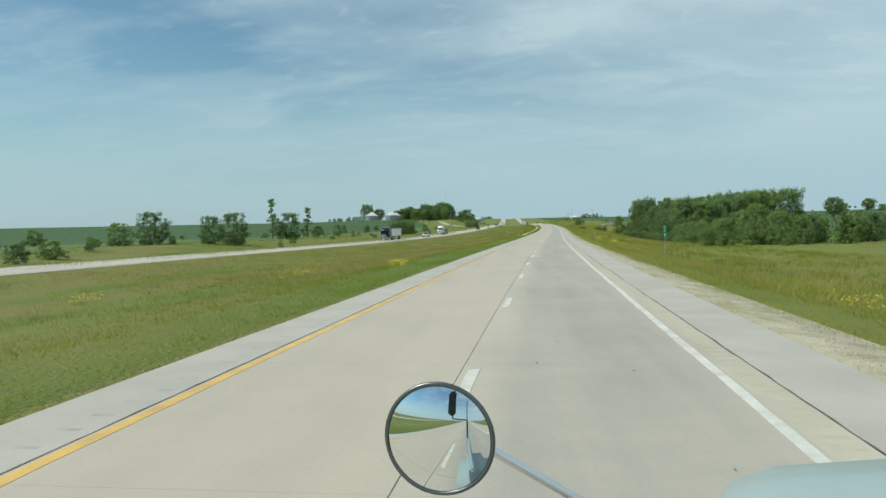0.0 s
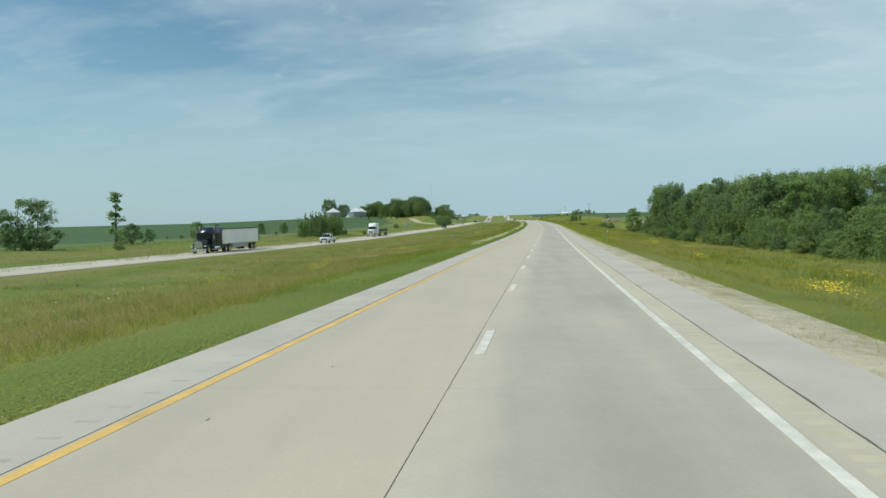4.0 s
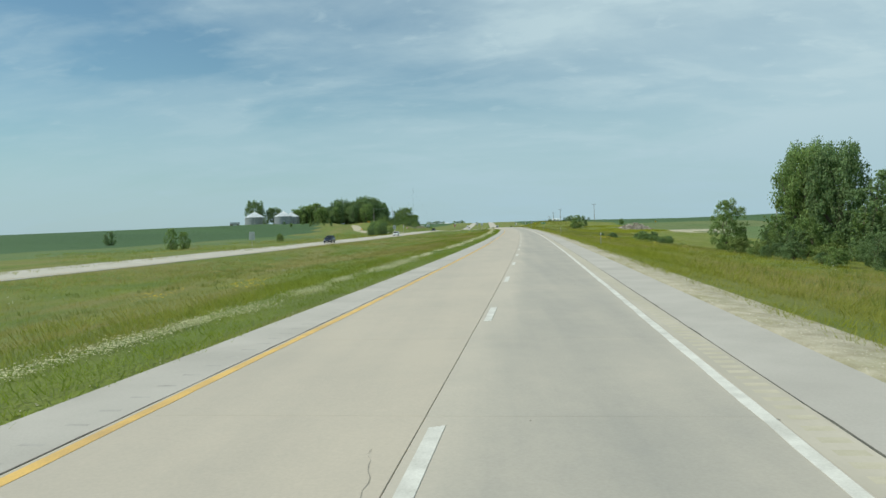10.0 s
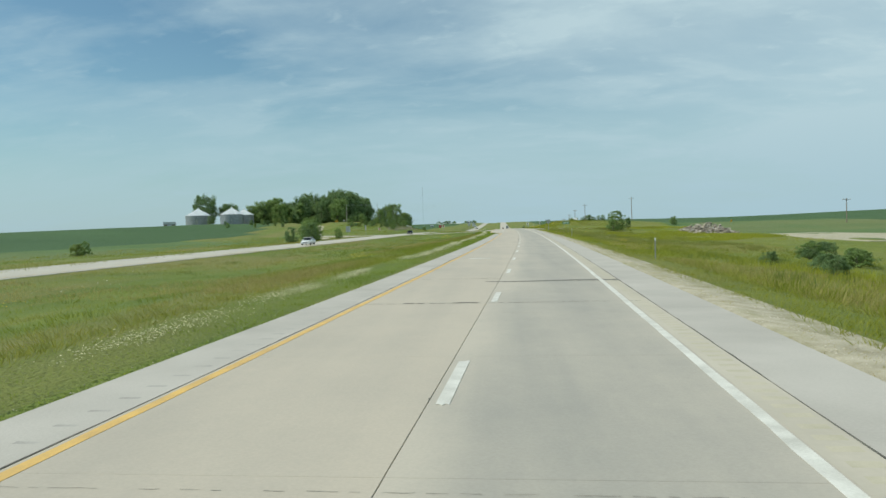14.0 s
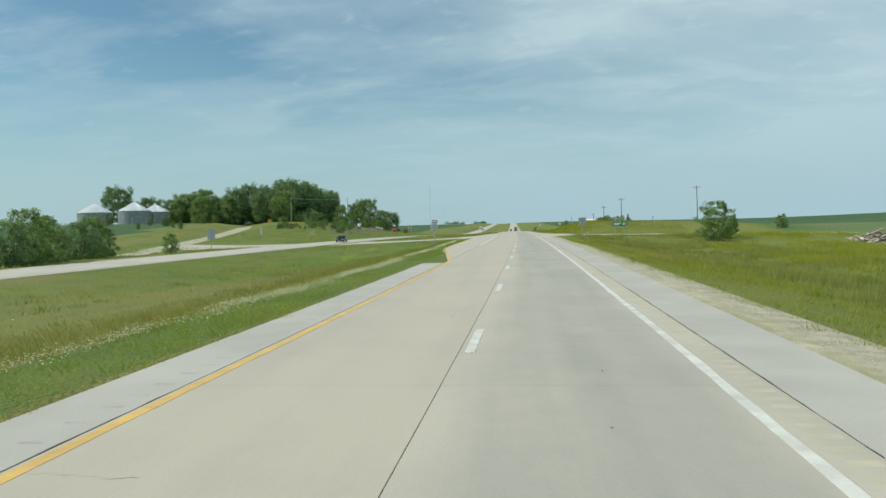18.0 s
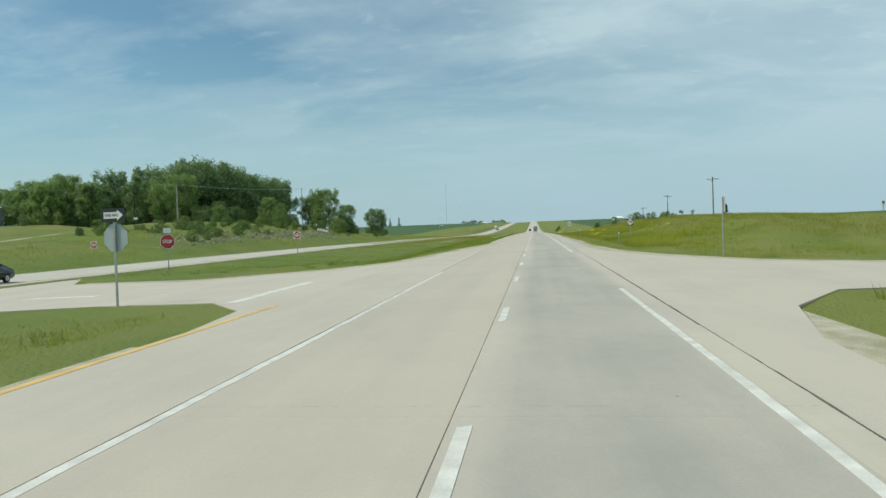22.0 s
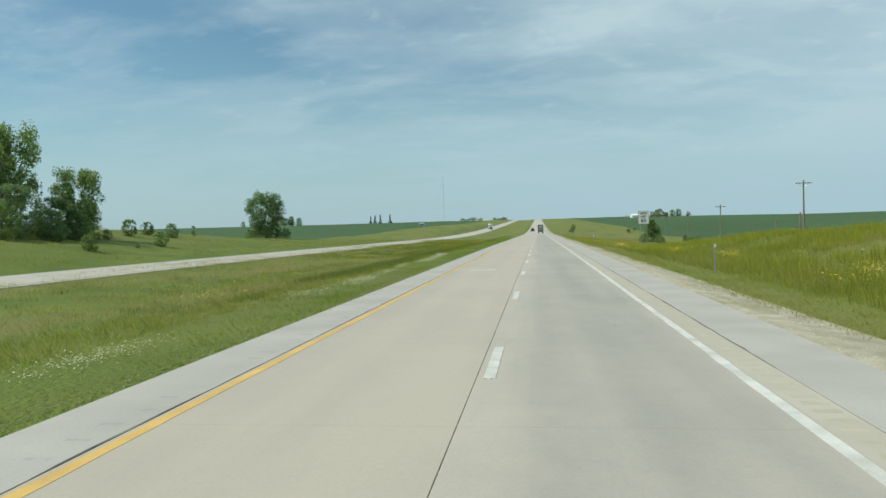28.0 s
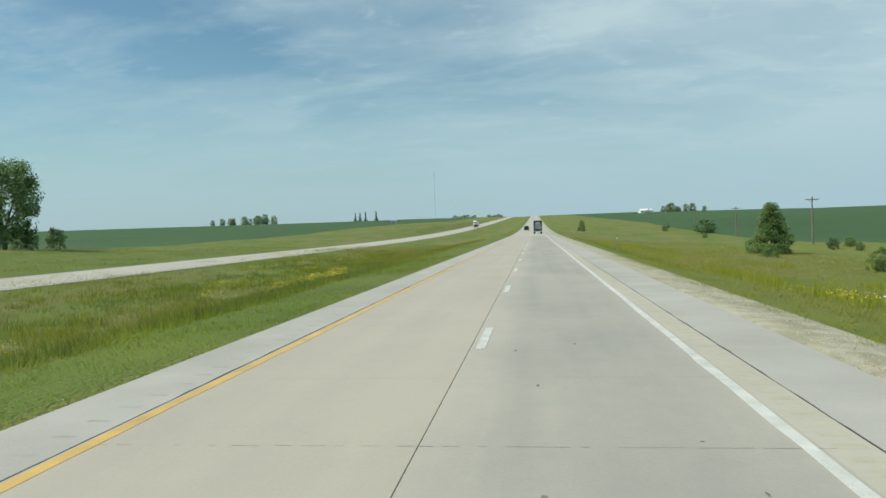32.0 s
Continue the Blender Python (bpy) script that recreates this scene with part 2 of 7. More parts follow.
def pavement_mat(name, pale, grey, tracks, half, lateral=True):
    """Brushed concrete: world-sized mottling, long stains, and wheel paths across a slab's own width."""
    m = bpy.data.materials.new(name)
    m.use_nodes = True
    n, l = m.node_tree.nodes, m.node_tree.links
    p = n["Principled BSDF"]
    p.inputs["Roughness"].default_value = 0.84
    where = n.new("ShaderNodeNewGeometry").outputs["Position"]

    def noise(scale, detail, lengthwise=1.0, rough=0.55):
        mp = n.new("ShaderNodeMapping")
        mp.inputs["Scale"].default_value = (scale, scale * lengthwise, scale)
        l.new(where, mp.inputs["Vector"])
        nz = n.new("ShaderNodeTexNoise")
        nz.inputs["Scale"].default_value, nz.inputs["Detail"].default_value, nz.inputs["Roughness"].default_value = 1.0, detail, rough
        l.new(mp.outputs[0], nz.inputs["Vector"])
        return nz.outputs["Fac"]

    def math_node(kind, a, b, c=None):
        k = n.new("ShaderNodeMath")
        k.operation = kind
        for i, v in enumerate((a, b, c)):
            if v is None:
                continue
            if isinstance(v, (int, float)):
                k.inputs[i].default_value = v
            else:
                l.new(v, k.inputs[i])
        return k.outputs[0]

    stain, blot, grain, patch = noise(1.1, 4, 0.035), noise(0.35, 5, 0.6), noise(28.0, 3), noise(2.4, 6, 0.7, 0.7)
    if lateral:
        sep = n.new("ShaderNodeSeparateXYZ")
        l.new(n.new("ShaderNodeTexCoord").outputs["Object"], sep.inputs[0])
        x = math_node("MULTIPLY_ADD", math_node("SUBTRACT", stain, 0.5), 0.5, sep.outputs["X"])
        across = math_node("MULTIPLY_ADD", x, 0.5 / half, 0.5)
        ramp = n.new("ShaderNodeValToRGB")
        ramp.color_ramp.interpolation = "B_SPLINE"
        ramp.color_ramp.elements[0].position, ramp.color_ramp.elements[0].color = tracks[0][0], (tracks[0][1],) * 3 + (1,)
        ramp.color_ramp.elements[1].position, ramp.color_ramp.elements[1].color = tracks[-1][0], (tracks[-1][1],) * 3 + (1,)
        for pos, val in tracks[1:-1]:
            e = ramp.color_ramp.elements.new(pos)
            e.color = (val, val, val, 1)
        l.new(across, ramp.inputs[0])
        worn = ramp.outputs["Color"]
    else:
        worn = 0.15
    f = math_node("MULTIPLY_ADD", math_node("SUBTRACT", stain, 0.5), 0.9, worn)
    f = math_node("MULTIPLY_ADD", math_node("SUBTRACT", blot, 0.5), 1.1, f)
    f = math_node("MULTIPLY_ADD", math_node("SUBTRACT", patch, 0.5), 0.5, f)
    mix = n.new("ShaderNodeMix")
    mix.data_type = "RGBA"
    mix.clamp_factor = True
    mix.inputs["A"].default_value, mix.inputs["B"].default_value = (*pale, 1), (*grey, 1)
    l.new(f, mix.inputs["Factor"])
    hsv = n.new("ShaderNodeHueSaturation")
    l.new(math_node("MULTIPLY_ADD", grain, 0.22, 0.89), hsv.inputs["Value"])
    l.new(mix.outputs["Result"], hsv.inputs["Color"])
    l.new(hsv.outputs["Color"], p.inputs["Base Color"])
    bp = n.new("ShaderNodeBump")
    bp.inputs["Strength"].default_value, bp.inputs["Distance"].default_value = 0.25, 0.006
    l.new(grain, bp.inputs["Height"])
    l.new(bp.outputs[0], p.inputs["Normal"])
    return m


M_CONC = pavement_mat("concrete", (0.458, 0.404, 0.328), (0.348, 0.317, 0.270), ((0.0, 0.25), (0.22, 0.34), (0.35, 0.12), (0.6, 0.25), (0.78, 0.12), (1.0, 0.18)), 1.80)
M_CONC_WORN = pavement_mat("concrete_worn", (0.460, 0.414, 0.343), (0.314, 0.296, 0.260), ((0.0, 0.12), (0.11, 0.18), (0.22, 0.78), (0.34, 0.55), (0.48, 0.82), (0.66, 0.55), (0.76, 0.72), (0.86, 0.35), (0.92, 0.1)), 2.157)
M_CONC_PLAIN = pavement_mat("concrete_plain", (0.462, 0.413, 0.338), (0.354, 0.327, 0.281), (), 1.0, False)
M_CONC_FAR = mat("concrete_far", (0.40, 0.37, 0.31), (0.49, 0.455, 0.385), scale=0.2, fine=30, rough=0.85, bump=0.1)
M_SHOULDER = mat("shoulder_asphalt", (0.367, 0.342, 0.304), (0.462, 0.432, 0.387), scale=0.5, fine=50, rough=0.9, bump=0.5, reach=0.01)
M_DUST = mat("pavement_dust", (0.43, 0.388, 0.315), (0.495, 0.45, 0.37), scale=0.6, fine=20, rough=0.95, bump=0.2, reach=0.004, third=(0.38, 0.345, 0.285), third_scale=0.5, third_long=0.2)
M_JOINT = mat("joint_tar", (0.06, 0.056, 0.046), (0.15, 0.14, 0.11), scale=2, rough=0.9)
M_GRAVEL = mat("gravel", (0.30, 0.27, 0.18), (0.52, 0.47, 0.36), scale=1.6, fine=12, rough=0.95, bump=1.0, reach=0.05, third=(0.24, 0.235, 0.10), third_scale=0.8, third_amount=0.7, third_long=0.3, third_low=0.50)
M_WHITE_LINE = mat("white_line_paint", (0.46, 0.44, 0.39), (0.72, 0.70, 0.64), scale=2.2, fine=18, rough=0.6, bump=0.1, reach=0.003)
M_YELLOW_LINE = mat("yellow_line_paint", (0.50, 0.33, 0.12), (0.74, 0.475, 0.12), scale=1.6, fine=18, rough=0.6, bump=0.1, reach=0.003)
GRASS_BANDS = dict(third_scale=0.17, third_amount=0.75, third_long=0.16, third_low=0.43)
M_VERGE = mat("verge_grass", (0.086, 0.132, 0.013), (0.162, 0.198, 0.025), scale=0.16, fine=50, rough=0.95, bump=1.0, reach=0.15, third=(0.198, 0.176, 0.048), **GRASS_BANDS)
M_RANK = mat("rank_verge", (0.104, 0.142, 0.010), (0.190, 0.212, 0.022), scale=0.2, fine=45, rough=0.95, bump=1.0, reach=0.15, third=(0.180, 0.186, 0.036), **GRASS_BANDS)
M_VERGE_GREEN = mat("green_verge", (0.078, 0.125, 0.009), (0.150, 0.190, 0.020), scale=0.16, fine=50, rough=0.95, bump=1.0, reach=0.15, third=(0.165, 0.165, 0.036), third_scale=0.12, third_amount=0.6, third_long=0.2)
M_FIELD = mat("crop_field", (0.031, 0.076, 0.017), (0.050, 0.104, 0.024), scale=0.012, fine=60, rough=0.9, bump=1.0, reach=0.5)
M_FIELD_LIGHT = mat("pasture", (0.068, 0.125, 0.028), (0.105, 0.160, 0.040), scale=0.03, fine=40, rough=0.95, bump=1.0, reach=0.3, third=(0.16, 0.16, 0.055), third_scale=0.02, third_amount=0.6)


# ---- helpers of the scene ----
def link_mesh(name, verts, faces, material, parent=None, label="", smooth=False):
    me = bpy.data.meshes.new(name)
    me.from_pydata([tuple(map(float, v)) for v in verts], [], faces)
    me.materials.append(material)
    if smooth:
        me.polygons.foreach_set("use_smooth", [True] * len(me.polygons))
    ob = new(name, me)
    if parent is not None:
        ob.parent = parent
    if label:
        tagged(ob, label)
    return ob


def part(name, bm, material, parent=None, label="", smooth=False):
    """Links a bmesh as one mesh object under a thing or under a part."""
    me = bpy.data.meshes.new(name)
    bmesh.ops.recalc_face_normals(bm, faces=bm.faces)
    bm.to_mesh(me)
    bm.free()
    me.materials.append(material)
    if smooth:
        me.polygons.foreach_set("use_smooth", [True] * len(me.polygons))
    ob = new(name, me)
    if parent is not None:
        ob.parent = parent
    if label:
        tagged(ob, label)
    return ob


def box(bm, x0, x1, y0, y1, z0, z1, bevel=0.0):
    r = bmesh.ops.create_cube(bm, size=1.0)
    m = Matrix.Translation(((x0 + x1) / 2, (y0 + y1) / 2, (z0 + z1) / 2)) @ Matrix.Diagonal((x1 - x0, y1 - y0, z1 - z0, 1))
    bmesh.ops.transform(bm, matrix=m, verts=r["verts"])
    if bevel:
        es = list({e for v in r["verts"] for e in v.link_edges})
        bmesh.ops.bevel(bm, geom=es, offset=bevel, segments=2, affect="EDGES")
    return bm


def boxed(x0, x1, y0, y1, z0, z1, bevel=0.0):
    return box(bmesh.new(), x0, x1, y0, y1, z0, z1, bevel)


def rod(bm, a, b, r0, r1=None, sides=8, caps=True):
    a, b = Vector(a), Vector(b)
    d = b - a
    q = d.to_track_quat("Z", "Y").to_matrix().to_4x4()
    g = bmesh.ops.create_cone(bm, cap_ends=caps, segments=sides, radius1=r0, radius2=r0 if r1 is None else r1, depth=d.length)
    bmesh.ops.transform(bm, matrix=Matrix.Translation((a + b) / 2) @ q, verts=g["verts"])
    return bm


# ---- lie of the land ----
def opp_u(s):
    """Centre of the opposing carriageway."""
    return np.interp(s, (-600, 100, 310, 500, 700, 850, 1000, 6000), (-46, -46, -46, -43.5, -39.5, -36.8, -36.2, -36.2))


def opp_z(s):
    return road_z(s) + np.interp(s, (-600, 100, 300, 450, 700, 900, 6000), (-0.9, -0.9, -1.3, -1.15, -0.9, -0.85, -0.85))


KNOT = (-600, 0, 150, 300, 450, 560, 640, 690, 730, 780, 840, 900, 960, 1030, 1100, 1200, 1320, 1450, 1700, 2350, 6000)
R_14 = (-0.9, -0.9, -0.9, -1.0, -1.0, -0.9, -0.9, 0.2, 0.4, 0.4, 0.2, -0.3, -1.1, -1.2, -1.1, -0.8, 0.2, 0.2, 0.0, 0.0, 0.0)
R_23 = (-1.7, -1.7, -1.8, -2.4, -2.4, -1.6, -1.7, 1.6, 2.5, 2.6, 2.3, 1.2, -1.8, -2.2, -1.9, -1.4, 1.0, 1.0, 0.5, 0.0, 0.0)
R_38 = (-1.8, -1.8, -2.0, -4.0, -4.0, -1.9, -2.2, 1.2, 2.2, 2.2, 1.8, 0.6, -2.2, -2.5, -2.4, -1.8, 0.8, 1.0, 0.5, 0.2, 0.0)
R_75 = (-1.2, -1.2, -2.0, -4.6, -4.6, -2.2, -2.2, 0.0, 0.6, 0.6, 0.4, 0.0, -1.8, -2.4, -2.2, -1.4, 0.5, 1.0, 1.0, 0.5, 0.0)
R_150 = (0.0, 0.0, 0.0, -2.0, -3.0, -2.0, -1.0, 0.6, 1.2, 1.4, 1.4, 1.2, 0.8, 0.6, 0.8, 1.8, 3.0, 4.0, 3.0, 0.5, 0.0)
R_450 = (6.0, 6.0, 6.0, 7.0, 10.0, 11.5, 12.0, 12.0, 12.5, 13.0, 13.5, 14.0, 14.5, 15.0, 15.5, 16.0, 15.0, 12.0, 6.0, 1.0, 0.0)
L_12 = (-1.0, -1.0, -1.0, -1.3, -1.4, -1.3, -1.1, -1.0, 0.0, 0.8, 0.3, -0.2, -0.4, -0.6, -0.8, -0.4, 1.8, 1.6, 0.0, 0.0, 0.0)
L_24 = (-0.4, -0.3, 0.0, -0.9, -1.6, -1.6, -1.3, -0.9, 0.6, 2.6, 3.0, 1.6, 1.2, 0.2, -0.6, 0.2, 3.0, 2.4, 0.2, 0.0, 0.0)
L_48 = (0.0, 0.1, 0.3, -0.4, -1.2, -1.4, -1.1, -0.6, 0.6, 3.6, 6.0, 5.6, 4.4, 1.6, 0.0, 0.8, 2.4, 2.4, 0.5, 0.0, 0.0)
L_130 = (-0.2, -0.2, -0.4, -0.5, 0.0, 1.0, 2.0, 3.0, 4.2, 5.6, 7.0, 7.2, 5.5, 2.0, 0.6, 0.8, 1.5, 2.5, 1.5, 0.0, 0.0)
L_320 = (0.6, 0.6, 0.6, 0.8, 1.4, 2.2, 2.8, 3.0, 3.2, 3.6, 3.8, 3.8, 3.6, 3.2, 3.0, 2.8, 2.5, 2.0, 1.0, 0.0, 0.0)


def soft_knots(col, s):
    """Smooth (not kinked) run through the knots of one column."""
    acc = 0
    for k in (-14, -7, 0, 7, 14):
        acc = acc + np.interp(s + k, KNOT, col)
    return acc / 5


def ripple(x, y):
    return (np.sin(x * 0.021 + 1.3) * np.sin(y * 0.017 + 0.4) * 0.6 + np.sin(x * 0.11 + y * 0.05) * 0.12 + np.sin(y * 0.13 - x * 0.07) * 0.12
            + np.sin(x * 0.41 + 2 * np.sin(y * 0.23)) * 0.05)


LANE_S = (640, 660, 690, 740, 765, 800, 827, 860, 905)


def lane_u(s):
    """Centre of the farm lane beyond the opposing carriageway."""
    return np.interp(s, LANE_S, (-57, -62, -71, -84, -88.5, -95.5, -104, -117, -140))


def lane_rise(s):
    return np.interp(s, LANE_S, (-1.2, -1.0, -0.7, 0.3, 1.4, 3.2, 4.3, 5.2, 6.4))


def ground_z(s, u):
    """Height of the ground; arrays of one shape, or numbers."""
    s, u = np.broadcast_arrays(np.asarray(s, float), np.asarray(u, float))
    rz, oc, oz = road_z(s), opp_u(s), opp_z(s) - road_z(s)
    med = oc + 5.6
    mid = (med - 5.2) / 2
    us = [oc * 0 - 2600, oc * 0 - 900, oc * 0 - 360, oc - 130, oc - 48, oc - 24, oc - 12, oc - 6.4, oc - 6.2, oc + 5.2, oc + 5.6,
          mid - 4, mid + 4, oc * 0 - 9, oc * 0 - 5.2, oc * 0 - 4.7,
          oc * 0 + 5.6, oc * 0 + 5.9, oc * 0 + 7.4, oc * 0 + 14, oc * 0 + 23, oc * 0 + 38, oc * 0 + 75, oc * 0 + 150, oc * 0 + 450, oc * 0 + 900, oc * 0 + 2600]
    far = rz * 0 - 1.5 - rz
    zs = [far, far + 0.5, soft_knots(L_320, s) * 1.0 - 1.2, soft_knots(L_130, s), soft_knots(L_48, s), soft_knots(L_24, s), soft_knots(L_12, s), oz - 0.06, oz - 0.06, oz - 0.06, oz - 0.05,
          oz * 0.5 - 0.9, oz * 0.3 - 0.9, oz * 0 - 0.25, oz * 0 - 0.03, oz * 0 - 0.2,
          oz * 0 - 0.2, oz * 0 - 0.02, oz * 0 - 0.14, soft_knots(R_14, s), soft_knots(R_23, s), soft_knots(R_38, s), soft_knots(R_75, s), soft_knots(R_150, s),
          soft_knots(R_450, s) - 3.5, soft_knots(R_450, s) - 2.5, soft_knots(R_450, s) - 2.0]
    z = np.where(u <= us[0], zs[0], zs[-1]).astype(float)
    for i in range(len(us) - 1):
        f = np.clip((u - us[i]) / np.maximum(us[i + 1] - us[i], 1e-6), 0, 1)
        if i < 6 or i > 18 or i in (11,):
            f = f * f * (3 - 2 * f) * 0.5 + f * 0.5
        z = np.where((u >= us[i]) & (u < us[i + 1]), zs[i] + (zs[i + 1] - zs[i]) * f, z)
    x, y = plan(s, u)
    off = np.minimum(np.clip((u - 8) / 14, 0, 1) + np.clip((-u - 7) / 6, 0, 1) * np.clip((u - med) / 5, 0, 1) * 0.6 + np.clip((oc - 8 - u) / 14, 0, 1), 1)
    z = z + rz + ripple(x, y) * off * 0.55
    # the crossing street is graded into the slopes
    band = np.clip((44 - abs(s - 688)) / 22, 0, 1) * np.clip((u - 6) / 3, 0, 1) * np.clip((90 - u) / 30, 0, 1)
    z = z * (1 - band) + (rz - 0.05 - np.clip(u - 8, 0, 80) * 0.012) * band
    # the farm lane is cut into the rise
    w = np.clip((11 - abs(u - lane_u(s))) / 7, 0, 1) * np.clip((s - 645) / 12, 0, 1) * np.clip((915 - s) / 20, 0, 1) * (u < oc - 6.4)
    z = z * (1 - w) + (rz + lane_rise(s)) * w
    f = np.clip((u + 5.0) / np.minimum(oc + 9.8, -1), 0, 1)
    band = np.clip((40 - abs(s - 690)) / 18, 0, 1) * (u < -4.6) * (u > oc + 5.2)
    z = z * (1 - band) + (rz * (1 - f) + (rz + oz) * f - 0.05 - 0.18 * np.sin(f * np.pi)) * band
    return z


def spot(s, u, dz=0.0):
    x, y = plan(s, u)
    return Vector((float(x), float(y), float(ground_z(s, u)) + dz))


def stand(s, u, rz=0.0, dz=0.0):
    """A pose on the ground at s, u; x to the right of the road's line, y along it."""
    p = spot(s, u, dz)
    return pose(p.x, p.y, p.z, 0, 0, turn(s) + rz)


# ---- the ground: one sheet to the horizon ----
g_s = np.concatenate([np.arange(-400, 0, 20), np.arange(0, 1300, 5), np.arange(1300, 2500, 25), np.arange(2500, 4800, 100)]).astype(float)
g_u = np.array(sorted(set([-2600, -1800, -1300, -900, -650, -500, -400, -320, -270, -230, -200] + list(range(-180, -98, 8)) + list(range(-98, -4, 2))
                          + [-5.2, -4.7, 5.6, 5.9, 6.7, 7.4] + list(range(9, 50, 2)) + [54, 60, 66, 75, 85, 100, 120, 150, 190, 240, 300, 370, 450, 560, 700, 900, 1300, 1800, 2600])), float)
SS, UU = np.meshgrid(g_s, g_u, indexing="ij")
GX, GY = plan(SS, UU)
GZ = ground_z(SS, UU)
nu = len(g_u)
gv = np.stack([GX, GY, GZ], -1).reshape(-1, 3)
ii, jj = np.meshgrid(np.arange(len(g_s) - 1), np.arange(nu - 1), indexing="ij")
q0 = (ii * nu + jj).ravel()
gf = np.stack([q0, q0 + 1, q0 + 1 + nu, q0 + nu], -1)
ground_me = bpy.data.meshes.new("ground")
ground_me.from_pydata(gv.tolist(), [], gf.tolist())
for m in (M_VERGE, M_FIELD, M_FIELD_LIGHT, M_GRAVEL, M_VERGE_GREEN, M_RANK):
    ground_me.materials.append(m)
fs = (SS[:-1, :-1] + SS[1:, 1:]).ravel() / 2
fu = (UU[:-1, :-1] + UU[1:, 1:]).ravel() / 2
fo = opp_u(fs)
slot = np.zeros(len(q0), int)
slot[(fu < fo - 30) & (fs < 640)] = 2
slot[(fu < -100 - np.clip((fs - 700) * 0.2, 0, 30)) & (fs < 830)] = 1
slot[(fu < -230)] = 1
slot[(fu < fo - 45) & (fs > 1080)] = 1
slot[(fu > 62) & (fs > 470)] = 2
slot[(fu > 125)] = 1
slot[(fu > 55) & (fs > 850)] = 1
slot[(fu > 5.6) & (fu < 7.25)] = 3
slot[(fu < -5) & (fu > fo + 5) & (fs > 590) & (fs < 850)] = 4
slot[(fu < fo - 5) & (fu > fo - 45) & (fs > 640) & (fs < 1080)] = 4
slot[(fu > 9) & (fu < 62) & (fs < 1100)] = 5
slot[(fu < -5) & (fu > -8)] = 4
slot[(fu > 7.25) & (fu < 9) & (fs < 1100)] = 5
ground_me.polygons.foreach_set("material_index", slot.tolist())
ground_me.polygons.foreach_set("use_smooth", [True] * len(q0))
tagged(new("ground", ground_me), "rolling farmland with rough green and yellow verges beside the highway", "ground", kind="structure")


# ---- pavements ----
def ribbon(name, ss, ul, ur, zt, thick, material, label, parent=None, category="road", kind="structure"):
    """A slab along the line: ul, ur, zt are arrays over ss."""
    ss = np.asarray(ss, float)
    ul, ur, zt = [np.broadcast_to(np.asarray(a, float), ss.shape) for a in (ul, ur, zt)]
    lx, ly = plan(ss, ul)
    rx, ry = plan(ss, ur)
    v, f = [], []
    for i in range(len(ss)):
        v += [(lx[i], ly[i], zt[i]), (rx[i], ry[i], zt[i]), (rx[i], ry[i], zt[i] - thick), (lx[i], ly[i], zt[i] - thick)]
    for i in range(len(ss) - 1):
        a, b = 4 * i, 4 * i + 4
        f += [(a, a + 1, b + 1, b), (a + 1, a + 2, b + 2, b + 1), (a + 3, a, b, b + 3)]
    f += [(0, 3, 2, 1), (4 * len(ss) - 4, 4 * len(ss) - 3, 4 * len(ss) - 2, 4 * len(ss) - 1)]
    ob = link_mesh(name, v, f, material, parent, label)
    if parent is None:
        tagged(ob, label, category, kind=kind)
    return ob


near_s = np.arange(-120, 1121, 8.0)
far_s = np.concatenate([np.arange(1120, 2400, 20.0), np.arange(2400, 3001, 50.0)])
all_s = np.concatenate([np.arange(-400, -120, 20.0), near_s, far_s[1:]])


def left_edge(s):
    """Left edge of the pavement with the turn lane at the crossing."""
    return np.interp(s, (0, 579, 588, 594, 601, 608, 620, 640, 671, 700, 712, 718, 724, 731, 744, 748),
                     (-3.6, -3.6, -4.6, -5.25, -5.95, -6.4, -6.6, -6.75, -6.85, -6.85, -6.6, -6.2, -5.55, -4.85, -3.7, -3.6))


def shoulder_reach(s):
    """How far bare shoulder or gravel reaches beyond the left edge."""
    return np.interp(s, (0, 576, 579, 590, 690, 702, 745, 752), (1.3, 1.3, 0.6, 0.12, 0.12, 0.9, 1.2, 1.3))


road = ribbon("road", all_s, -3.62, 4.34, road_z(all_s) - 0.03, 0.3, M_JOINT, "highway carriageway of pale jointed concrete slabs")
ribbon("far_surface", far_s, -3.6, 4.32, road_z(far_s), 0.1, M_CONC_FAR, "", parent=road)
back_s = np.arange(-400, -59, 20.0)
ribbon("rear_surface", back_s, -3.6, 4.32, road_z(back_s), 0.1, M_CONC_FAR, "", parent=road)
turn_s = np.arange(579.5, 748, 2.0)
ribbon("turn_lane", turn_s, left_edge(turn_s), -3.63, road_z(turn_s) - 0.002, 0.3, M_CONC_PLAIN, "concrete turn lane beside the carriageway", category="turn lane")

# painted lines
for ds in (np.arange(-60, 672, 6.0), np.arange(704, 1120, 8.0)):
    ribbon("dust_strip", ds, 3.84, 4.33, road_z(ds) + 0.003, 0.004, M_DUST, "", parent=road)


def worn_line(name, s0, s1, u_of, w, material, seed):
    """A painted line with slightly wandering, chipped edges."""
    rnd = np.random.default_rng(seed)
    ss = np.arange(s0, s1, 0.9)
    wob = np.convolve(rnd.normal(scale=0.012, size=len(ss) + 4), np.ones(5) / 5, mode="valid")
    ribbon(name, ss, u_of(ss) + wob + rnd.normal(scale=0.006, size=len(ss)), u_of(ss) + w + wob + rnd.normal(scale=0.006, size=len(ss)), road_z(ss) + 0.0045, 0.005, material, "", parent=road)


